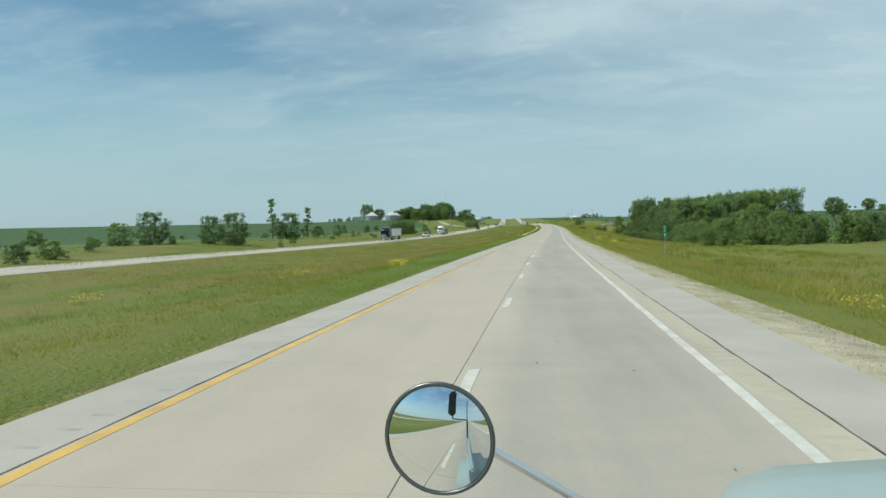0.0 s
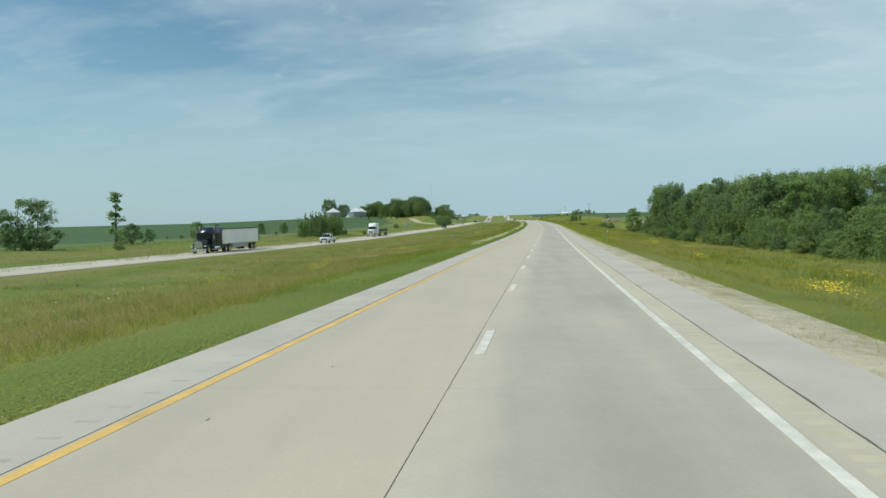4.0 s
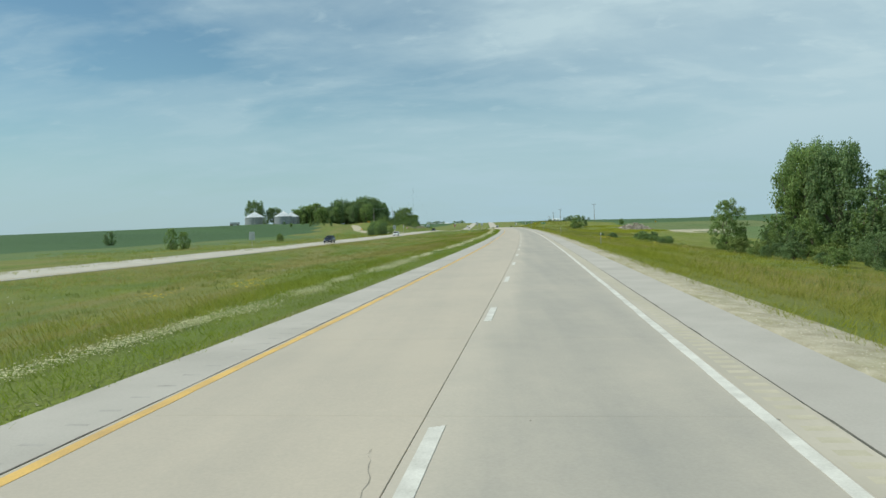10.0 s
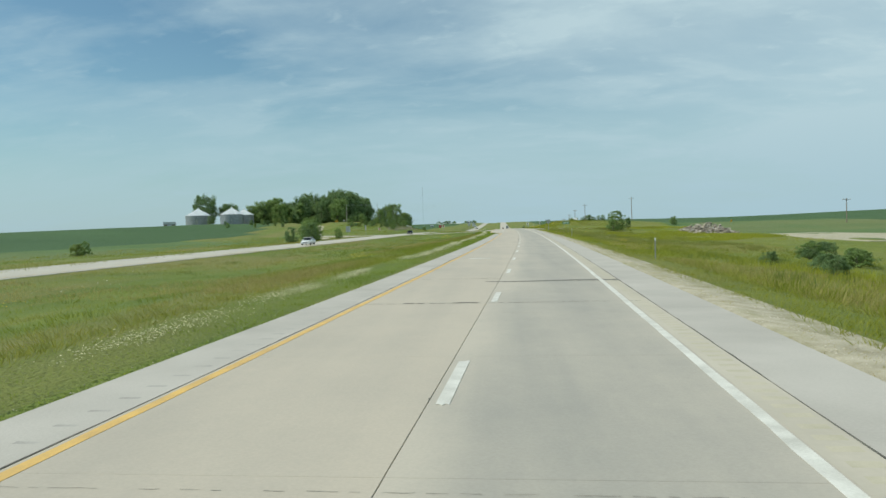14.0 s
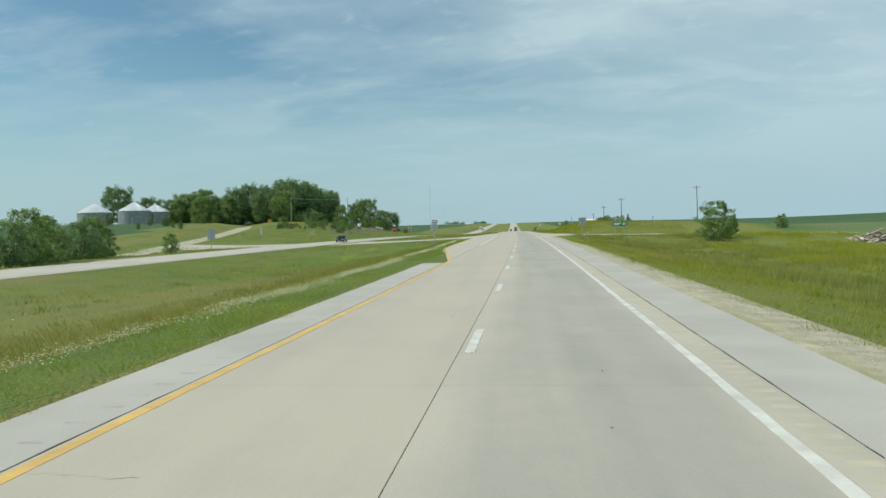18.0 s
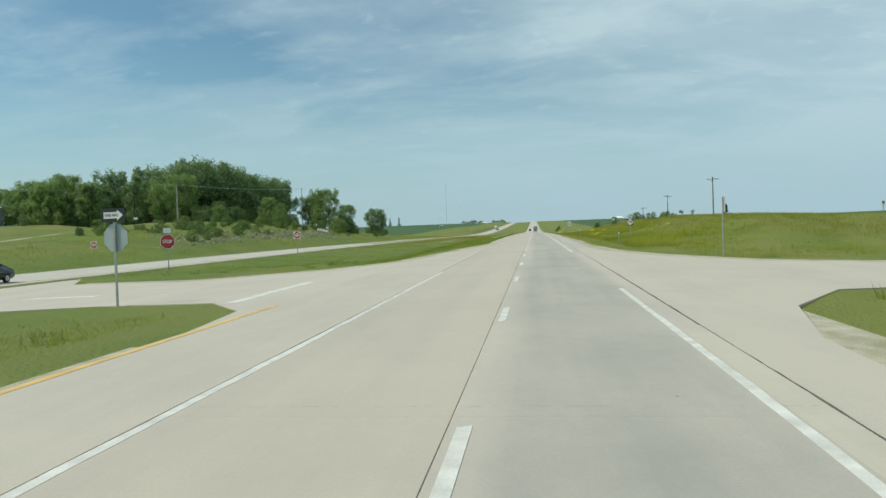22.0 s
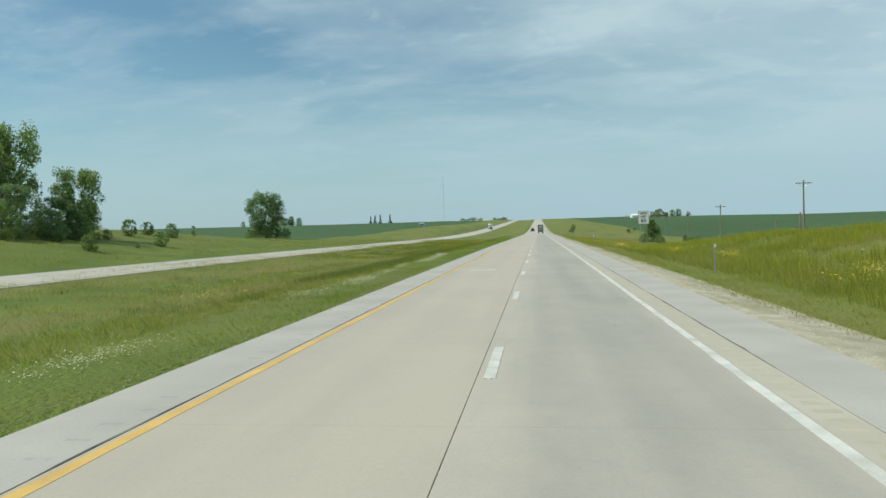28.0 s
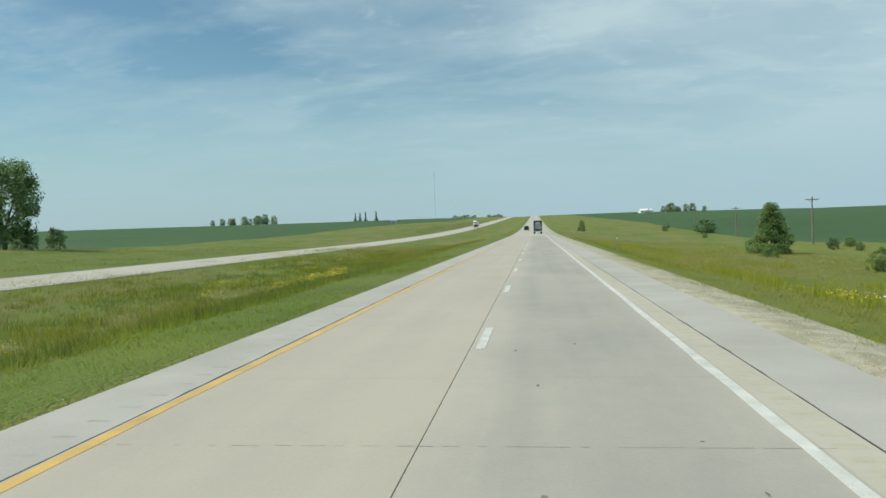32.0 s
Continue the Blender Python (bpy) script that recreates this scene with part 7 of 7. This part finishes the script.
grass_zone("median_grass_edge", 38000, -5, 1010, -5.0, -12, 0.06, 0.17, 0.36, 13, M_BLADE_MOWN, "short green grass along the left shoulder", 1.3, 0.2, 1, 0.0, 0.006)
for s0, s1, n, m in ((0, 600, 19000, M_BLADE), (600, 840, 8000, M_BLADE_MOWN), (840, 1100, 9000, M_BLADE)):
    k = 0.6 if m is M_BLADE_MOWN else 1.0
    grass_zone("median_grass", n, s0, s1, -8.5, -38, 0.14 * k, 0.34 * k, 0.6, 15, m, "rank green grass in the median", 1.9, 0.11, 2, 0.0, 0.007)
grass_zone("median_dry_grass", 30000, 0, 600, -9.5, -40, 0.18, 0.36, 0.6, 11, M_BLADE_DRY, "tan seeding grass in patches of the median", 1.6, 0.06, 5, 0.46, 0.006)
grass_zone("median_dry_grass", 7000, 820, 1100, -11, -40, 0.15, 0.34, 0.6, 10, M_BLADE_DRY, "tan seeding grass in patches of the median", 1.5, 0.06, 6, 0.50, 0.006)
grass_zone("verge_grass_edge", 24000, -5, 1010, 7.0, 13, 0.06, 0.24, 0.36, 12, M_BLADE_RANK, "short green grass beyond the gravel edge", 1.3, 0.2, 3, 0.0, 0.006)
grass_zone("gravel_litter", 15000, -5, 1010, 5.85, 7.7, 0.02, 0.08, 0.3, 9, M_BLADE_DRY, "dry grass strewn over the gravel edge", 1.0, 0.5, 9, 0.35, 0.006)
grass_zone("verge_grass", 32000, 0, 1110, 9.5, 40, 0.15, 0.38, 0.6, 14, M_BLADE_RANK, "rank green grass on the right-hand verge", 1.8, 0.10, 4, 0.0, 0.007)
grass_zone("verge_dry_grass", 28000, 0, 1110, 10.0, 38, 0.18, 0.42, 0.6, 11, M_BLADE_DRY, "tan seeding grass in patches of the verge", 1.7, 0.055, 7, 0.54, 0.006)
grass_zone("bank_grass", 15000, 0, 1100, -46, -84, 0.2, 0.5, 0.7, 7, M_BLADE, "coarse grass beyond the opposing carriageway", 1.2, 0.1, 8, 0.2, 0.018)


M_WEED = mat("rank_weeds", (0.20, 0.24, 0.024), (0.33, 0.34, 0.045), scale=0.1, fine=20, rough=0.8, bump=0.0, island=0.15, soft=True)
M_WEED_DARK = mat("dark_weeds", (0.14, 0.19, 0.035), (0.23, 0.265, 0.06), scale=0.1, fine=20, rough=0.8, bump=0.0, island=0.15, soft=True)
M_WEED_GREY = mat("grey_weeds", (0.235, 0.25, 0.060), (0.36, 0.355, 0.11), scale=0.1, fine=20, rough=0.8, bump=0.0, island=0.15, soft=True)
M_GOLD = mat("goldenrod", (0.29, 0.315, 0.03), (0.43, 0.43, 0.05), scale=0.1, fine=20, rough=0.8, bump=0.0, island=0.15, soft=True)
UPRIGHT = (0.05, 0.5)
grass_zone("verge_weeds", 5200, 0, 690, 10.0, 36, 0.25, 0.55, 0.5, 24, M_WEED, "rank yellow-green weeds on the verge", 1.2, 0.33, 21, 0.5, 0.007, UPRIGHT)
grass_zone("verge_dark_weeds", 1500, 0, 640, 11.0, 36, 0.28, 0.6, 0.5, 26, M_WEED_DARK, "dark leafy weeds on the verge", 1.1, 0.37, 22, 0.62, 0.008, UPRIGHT)
grass_zone("median_dark_weeds", 3400, 0, 1100, -9.5, -34, 0.16, 0.36, 0.5, 26, M_WEED_DARK, "dark leafy weeds in the median", 1.1, 0.35, 23, 0.55, 0.008, UPRIGHT)
grass_zone("median_rank_weeds", 2600, 925, 1075, -9.0, -30, 0.22, 0.5, 0.5, 24, M_WEED, "rank yellow-green weeds in lumps along the median", 1.2, 0.2, 41, 0.45, 0.007, UPRIGHT)
grass_zone("median_leafy_weeds", 1500, 925, 1075, -8.6, -26, 0.2, 0.42, 0.5, 26, M_WEED_DARK, "dark leafy weeds in lumps along the median", 1.1, 0.3, 42, 0.5, 0.008, UPRIGHT)
grass_zone("ditch_weeds", 1500, 868, 1000, -8.6, -12.5, 0.2, 0.45, 0.45, 24, M_WEED_DARK, "dark green weeds along the median ditch", 1.0, 0.3, 24, 0.35, 0.008, UPRIGHT)
for s0, s1, u0, u1, n in ((560, 672, 26, 56, 3000), (712, 800, 10, 20, 900), (860, 1080, 11.5, 26, 2800), (400, 470, 12, 24, 500)):
    grass_zone("goldenrod", n, s0, s1, u0, u1, 0.35, 0.7, 0.55, 22, M_GOLD, "yellow-topped goldenrod on the verge", 1.0, 0.16, 31, 0.5, 0.006, UPRIGHT)
grass_zone("tall_weeds", 3400, 520, 662, 11.5, 34, 0.28, 0.62, 0.7, 26, M_WEED_GREY, "tall grey-green weeds beside the side street", 1.1, 0.22, 33, 0.42, 0.006, UPRIGHT)
grass_zone("mound_grass", 9000, 716, 900, 9.5, 40, 0.18, 0.5, 0.6, 20, M_BLADE_RANK, "tall grass over the roadside mound", 1.2, 0.14, 34, 0.2, 0.006, UPRIGHT)


def flower_heads(name, s, u, h, size, material, label, seed, flat=False):
    rnd = np.random.default_rng(seed)
    x, y = plan(s, u)
    p = np.stack([x, y, ground_z(s, u) + h], -1)
    n = len(s)
    a = rnd.uniform(0, 2 * np.pi, n)
    tilt = rnd.normal(scale=0.35, size=(n, 3))
    t = np.stack([np.cos(a), np.sin(a), np.zeros(n)], -1) + tilt * 0.5
    b = np.stack([-np.sin(a), np.cos(a), np.zeros(n)], -1) + tilt * 0.5
    k = (size * rnd.uniform(0.6, 1.4, n))[:, None]
    v = np.stack([p - t * k, p + b * k, p + t * k, p - b * k, p + np.array([0, 0, 1.0]) * k * 0.5], 1).reshape(-1, 3)
    f = []
    for i in range(n):
        o = i * 5
        if flat:
            f += [(o, o + 3, o + 4), (o + 2, o + 1, o + 4)]
            continue
        f += [(o, o + 3, o + 4), (o + 3, o + 2, o + 4), (o + 2, o + 1, o + 4), (o + 1, o, o + 4)]
    me = bpy.data.meshes.new(name)
    me.from_pydata(v.tolist(), [], f)
    me.materials.append(material)
    return tagged(new(name, me), label, "flowers", kind="stuff")


def patches(spots, per, rs, ru, seed):
    """Oval patches of growth: spots are (s, u)."""
    rnd = np.random.default_rng(seed)
    s = np.concatenate([np.full(per, a) + rnd.normal(scale=rs, size=per) for a, b in spots])
    u = np.concatenate([np.full(per, b) + rnd.normal(scale=ru * rnd.uniform(0.4, 1.9), size=per) for a, b in spots])
    keep = rnd.uniform(size=len(s)) < np.repeat(rnd.uniform(0.25, 1.0, len(spots)), per)
    return s[keep], u[keep]


pr = random.Random(31)
yellow = [(44.2, -7.15), (44.6, -7.0)] * 2 + [(123, 11.2), (143.4, 10.1), (984, -11.6), (987, -11.0), (990, -10.4), (771.5, 10.5), (834, 14.4), (830, 13.6), (838, 15)] * 3 + [(38, -11), (46, -12.5), (22, 9.8), (70, 10.5), (108, 11), (140, 12), (232, 11), (250, 12.5), (301, 10.2), (315, 11), (420, 13), (428, 15), (436, 14), (520, 14), (596, 12), (604, 14),
          (610, -17), (622, -19), (640, -20), (742, 16), (752, 18), (800, 14), (846, 9.6), (852, 10.4), (905, 9.4), (912, 9.8), (922, 10.6), (940, 13), (965, -14), (985, -16), (1000, -20), (858, -13), (880, -16)]
yellow += [(pr.uniform(20, 1040), pr.choice((-1, 1)) * pr.uniform(11, 22)) for _ in range(46)]
s_, u_ = patches(yellow, 110, 0.7, 0.38, 12)
k_ = clear_of_crossing(s_, u_) & ((u_ > 8.2) | (u_ < -6.8))
s_, u_ = s_[k_], u_[k_]
flower_heads("yellow_wildflowers", s_, u_, np.random.default_rng(2).uniform(0.25, 0.6, len(s_)), 0.032, M_FLOWER_Y, "yellow wildflowers in patches on the verges", 5)
white = [(250 + k * 3.2, -7.0 + pr.uniform(-0.35, 0.35)) for k in range(82)] + [(498 + k * 3.4, -7.5 - (max(0, k - 22) * 0.07) + pr.uniform(-.4, .4)) for k in range(48)]
white += [(203.5 + (k * 0.62) ** 1.45, -19 + k * 0.9) for k in range(13)] + [(205 + k * 3.0, -6.6 + pr.uniform(-.4, .4)) for k in range(16)] + [(812 + k * 7.0, -7.2 - max(0, k - 11) * 0.9 + pr.uniform(-.5, .5)) for k in range(17)]
s_, u_ = patches([w for w in white if pr.random() > 0.2], 1050, 1.2, 0.24, 14)
k_ = clear_of_crossing(s_, u_) & (u_ < left_edge(s_) - shoulder_reach(s_) - 0.1)
s_, u_ = s_[k_], u_[k_]
flower_heads("pale_clover_bloom", s_, u_, np.random.default_rng(4).uniform(0.03, 0.20, len(s_)), 0.024, M_DRY_CUT, "pale bloom in a band beside the left shoulder", 6, True)
lace = [(769.5 + (k % 3) * 1.3, -14.6 + k * 0.55) for k in range(7)] * 5 + [(pr.uniform(0, 1040), pr.choice((-1, 1)) * pr.uniform(9, 30)) for _ in range(90)] + [(600, 18), (606, 17), (660, 30.5), (664, 31), (884, -9), (870, -8.4)]
s_, u_ = patches(lace, 16, 2.2, 1.2, 15)
k_ = clear_of_crossing(s_, u_) & ((u_ > 8.5) | (u_ < -7))
s_, u_ = s_[k_], u_[k_]
flower_heads("white_wildflowers", s_, u_, np.random.default_rng(6).uniform(0.45, 0.85, len(s_)), 0.03, M_FLOWER_W, "white wildflowers scattered through the grass", 7)
# weeds in the open joint beside the right shoulder
s_ = rg.uniform(-2, 1000, 9000)
s_ = s_[patchy(s_, s_ * 0.3, 0.21, 2) > 0.45]
tufts("joint_weeds", s_, np.full(len(s_), 4.35) + rg.normal(scale=0.02, size=len(s_)), np.full(len(s_), 0.05), 0.05, 5, M_BLADE_MOWN, "small weeds in the shoulder joint", seed=17, width=0.008)


# loose stones along the gravel edges
def stones(name, s, u, size, material, label, seed):
    rnd = np.random.default_rng(seed)
    n = len(s)
    x, y = plan(s, u)
    p = np.stack([x, y, ground_z(s, u)], -1)
    unit = np.array([(1, 0, 0), (-1, 0, 0), (0, 1, 0), (0, -1, 0), (0, 0, 0.7), (0, 0, -0.5)])
    k = (size * rnd.uniform(0.4, 1.5, n))[:, None, None] * rnd.uniform(0.6, 1.3, (n, 6, 1))
    a = rnd.uniform(0, 6.28, n)
    ca, sa = np.cos(a)[:, None], np.sin(a)[:, None]
    ux, uy = unit[None, :, 0] * ca - unit[None, :, 1] * sa, unit[None, :, 0] * sa + unit[None, :, 1] * ca
    loc = np.stack([ux, uy, np.broadcast_to(unit[None, :, 2], ux.shape)], -1)
    v = (p[:, None, :] + loc * k).reshape(-1, 3)
    tri = np.array([(0, 2, 4), (2, 1, 4), (1, 3, 4), (3, 0, 4), (2, 0, 5), (1, 2, 5), (3, 1, 5), (0, 3, 5)])
    f = (np.arange(n)[:, None, None] * 6 + tri[None]).reshape(-1, 3)
    me = bpy.data.meshes.new(name)
    me.vertices.add(len(v))
    me.vertices.foreach_set("co", v.ravel())
    me.loops.add(f.size)
    me.loops.foreach_set("vertex_index", f.ravel())
    me.polygons.add(len(f))
    me.polygons.foreach_set("loop_start", np.arange(0, f.size, 3))
    me.update()
    me.validate()
    me.materials.append(material)
    return tagged(new(name, me), label, "stones", kind="stuff")


M_STONE = mat("loose_stone", (0.42, 0.37, 0.28), (0.60, 0.55, 0.44), scale=3, rough=0.95, bump=0.3, island=0.25)
s_ = rg.uniform(-4, 1000, 36000)
u_ = 6.25 + rg.normal(scale=0.38, size=len(s_)) + 0.25 * np.sin(s_ * 0.21) + 0.2 * np.sin(s_ * 0.53)
k_ = (u_ > 5.78) & (u_ < 7.4) & clear_of_crossing(s_, u_)
stones("roadside_gravel", s_[k_], u_[k_], 0.019, M_STONE, "loose pale gravel along the right shoulder", 19)
s_ = rg.uniform(-4, 1000, 14000)
u_ = left_edge(s_) - shoulder_reach(s_) - np.abs(rg.normal(scale=0.16, size=len(s_)))
k_ = clear_of_crossing(s_, u_)
stones("shoulder_gravel", s_[k_], u_[k_], 0.014, M_STONE, "loose pale gravel at the left shoulder edge", 20)


# ---- rumble grooves of the shoulders, laid as flat coloured strips ----
def groove_rows(name, s0, s1, step, ua, ub, length, material, label, base=-0.008):
    v, f = [], []
    rnd = random.Random(8)
    s = s0
    while s < s1:
        if not (648 < s < 742):
            x0, y0 = plan(s, ua)
            x1, y1 = plan(s, ub)
            x2, y2 = plan(s + length, ub)
            x3, y3 = plan(s + length, ua)
            z = float(road_z(s)) + base + 0.0009
            b = len(v)
            v += [(x0, y0, z), (x1, y1, z), (x2, y2, z), (x3, y3, z)]
            f.append((b, b + 1, b + 2, b + 3))
        s += step * rnd.uniform(0.9, 1.1)
    return tagged(link_mesh(name, v, f, material), label, "rumble strip", kind="stuff")


M_GROOVE = mat("groove_dust", (0.40, 0.365, 0.27), (0.50, 0.455, 0.35), scale=3, rough=0.95, bump=0.2)
# left grooves aren't recessed: the shade inside them is put into this colour
M_GROOVE_SHADE = mat("groove_shade", (0.29, 0.273, 0.248), (0.44, 0.414, 0.376), scale=3, rough=0.95, bump=0.2)
groove_rows("rumble_strip", -4, 1000, 0.42, 3.96, 4.26, 0.19, M_GROOVE, "dusty rumble grooves outside the white line", 0.003)
groove_rows("rumble_strip_left", -4, 560, 0.75, -4.12, -3.84, 0.09, M_GROOVE_SHADE, "rumble grooves in the left shoulder, flat strips coloured as their shade")
groove_rows("rumble_strip_left", 760, 1000, 0.75, -4.12, -3.84, 0.09, M_GROOVE_SHADE, "rumble grooves in the left shoulder, flat strips coloured as their shade")

# ---- pavement slabs, one by one ----
SLAB = 6.096


def slab_mesh(w, l, h, material):
    """A slab with a slightly eased edge; its top lies at 0."""
    me = bpy.data.meshes.new("slab")
    e = 0.004
    v = []
    for z, i in ((0, e), (-0.006, 0), (-h, 0)):
        v += [(-w / 2 + i, -l / 2 + i, z), (w / 2 - i, -l / 2 + i, z), (w / 2 - i, l / 2 - i, z), (-w / 2 + i, l / 2 - i, z)]
    f = [(0, 1, 2, 3)]
    for a in (0, 4):
        for k in range(4):
            f.append((a + k, a + 4 + k, a + 4 + (k + 1) % 4, a + (k + 1) % 4))
    me.from_pydata(v, [], f)
    me.materials.append(material)
    return me


LEFT_SLAB, RIGHT_SLAB = slab_mesh(3.596, SLAB - 0.004, 0.06, M_CONC), slab_mesh(4.318, SLAB - 0.004, 0.06, M_CONC_WORN)
for k in range(-9, 194):
    s = 3.0 + SLAB * k
    for me, u in ((LEFT_SLAB, -1.802), (RIGHT_SLAB, 2.163)):
        ob = new("slab", me)
        ob.parent = road
        ob.matrix_local = lay(s, u, 0.0)


# ---- the open joint beside the right shoulder, ragged and broken ----
def ragged_joint(name, s0, s1, u, w0, w1, seed, label, gate):
    rnd = random.Random(seed)
    v, f = [], []
    s = s0
    while s < s1:
        run = rnd.uniform(4, 26)
        if rnd.random() > gate and not (676 < s + run / 2 < 700):
            n = max(3, int(run / 0.5))
            for k in range(n + 1):
                t = s + run * k / n
                w = rnd.uniform(w0, w1) * min(1, 3 * k / n + 0.2, 3 * (n - k) / n + 0.2)
                o = rnd.uniform(-0.012, 0.012)
                for q in (-w / 2, w / 2):
                    x, y = plan(t, u + o + q)
                    v.append((x, y, float(road_z(t)) + 0.003))
                if k:
                    b = len(v) - 4
                    f.append((b, b + 1, b + 3, b + 2))
        s += run
    return tagged(link_mesh(name, v, f, M_JOINT), label, "joint", kind="stuff")


ragged_joint("shoulder_joint", -4, 1000, 4.345, 0.015, 0.055, 3, "dark ragged joint between pavement and shoulder", 0.12)
ragged_joint("edge_joint", -4, 577, -3.62, 0.012, 0.035, 4, "dark thin joint beside the yellow line", 0.12)
ragged_joint("edge_joint", 750, 1000, -3.62, 0.012, 0.035, 6, "dark thin joint beside the yellow line", 0.2)


# ---- cracks and stains in the pavement ----
def cracks(name, count, seed, label):
    """Thin broken cracks across the lanes, some running along them."""
    rnd = random.Random(seed)
    v, f = [], []
    for _ in range(count):
        s = rnd.uniform(0, 990)
        along = rnd.random() < 0.35
        u0 = rnd.choice((-3.6, 0.1, 0.1)) if not along else rnd.uniform(-2.6, 3.0)
        reach = rnd.uniform(1.2, 3.5)
        n = 16
        for k in range(n + 1):
            q = k / n
            w = rnd.uniform(0.001, 0.006) * (1 if rnd.random() > 0.35 else 0.1)
            ds = rnd.uniform(-0.03, 0.03)
            a = (s + q * reach, u0 + 0.12 * math.sin(q * 5 + s) + ds) if along else (s + ds + 0.05 * math.sin(q * 6), u0 + reach * q)
            for side in (-w, w):
                x, y = plan(a[0] + (0 if along else side), a[1] + (side if along else 0))
                v.append((x, y, float(road_z(a[0])) + 0.0035))
            if k:
                b = len(v) - 4
                f.append((b, b + 1, b + 3, b + 2))
    return tagged(link_mesh(name, v, f, M_CRACK), label, "cracks", kind="stuff")


def spots(name, count, seed, label):
    """Flat dark specks of tar and rubber, uneven in outline."""
    rnd = random.Random(seed)
    v, f = [], []
    for _ in range(count):
        s, u = rnd.uniform(0, 990), rnd.choice((rnd.uniform(-3.4, 5.5), rnd.uniform(0.5, 3.5)))
        w, l_ = rnd.uniform(0.010, 0.036), rnd.uniform(0.02, 0.10)
        b = len(v)
        for k in range(9):
            a = 2 * math.pi * k / 9
            g = rnd.uniform(0.6, 1.0)
            x, y = plan(s + l_ * g * math.sin(a), u + w * g * math.cos(a))
            v.append((x, y, float(road_z(s)) + 0.0045))
        f.append(tuple(range(b, b + 9)))
    return tagged(link_mesh(name, v, f, M_TAR), label, "stains", kind="stuff")


M_CRACK = mat("crack_dirt", (0.20, 0.183, 0.155), (0.32, 0.293, 0.245), scale=3, rough=0.9)
M_TAR = mat("tar_specks", (0.10, 0.092, 0.08), (0.22, 0.20, 0.17), scale=4, rough=0.8, bump=0.1)
cracks("pavement_cracks", 60, 41, "thin dark cracks in the concrete lanes")
spots("tar_spots", 150, 43, "dark specks of tar and rubber on the concrete")


def ragged_band(v, f, s, u0, u1, w0, w1, rnd, skip=0.0, dz=0.0042):
    """A strip across the lanes with wandering edges; skip: share of it left out."""
    n = max(8, int((u1 - u0) / 0.09))
    on = False
    for k in range(n + 1):
        q = k / n
        w = (w0 + (w1 - w0) * q) * rnd.uniform(0.6, 1.1)
        o = 0.35 * w0 * math.sin(q * 7 + s) + rnd.uniform(-0.008, 0.008)
        for side in (-w / 2, w / 2):
            x, y = plan(s + o + side, u0 + (u1 - u0) * q)
            v.append((x, y, float(road_z(s)) + dz))
        if k and on:
            b = len(v) - 4
            f.append((b, b + 1, b + 3, b + 2))
        on = rnd.random() > skip


rnd_b = random.Random(52)
v_, f_ = [], []
for s in (215.4, 420.2, 449.5, 626.5, 658.8, 688.3, 717.6, 745.6, 953.5):
    ragged_band(v_, f_, s, -3.55, 4.3, 0.008, 0.011, rnd_b, 0.45)
tagged(link_mesh("transverse_joints", v_, f_, M_CRACK), "broken transverse joints across the concrete lanes", "joint", kind="stuff")
v_, f_ = [], []
ragged_band(v_, f_, 435.2, -3.5, 4.2, 0.05, 0.05, rnd_b, 0.30)
ragged_band(v_, f_, 435.3, -2.3, -0.2, 0.16, 0.12, rnd_b, 0.25)
ragged_band(v_, f_, 444.6, -3.4, 0.0, 0.03, 0.10, rnd_b, 0.15)
tagged(link_mesh("spalled_joint", v_, f_, M_TAR), "spalled dark crack with broken edges across the lanes", "cracks", kind="stuff")
v_, f_ = [], []
ragged_band(v_, f_, 442.9, -0.5, 4.36, 0.34, 0.80, rnd_b)
tagged(link_mesh("tar_band", v_, f_, M_TAR), "dark tar band laid across the right lane", "patch", kind="stuff")
v_, f_ = [], []
for off in (-0.03, 0.05):
    for k in range(30):
        for side in (-0.007, 0.007):
            x, y = plan(509.0 + k * 0.5, off + side + 0.02 * math.sin(k * 0.5 + off * 40))
            v_.append((x, y, float(road_z(509.0 + k * 0.5)) + 0.0042))
        if k:
            b = len(v_) - 4
            f_.append((b, b + 1, b + 3, b + 2))
tagged(link_mesh("tarred_seam", v_, f_, M_TAR), "double tarred seam along the centre joint", "joint", kind="stuff")
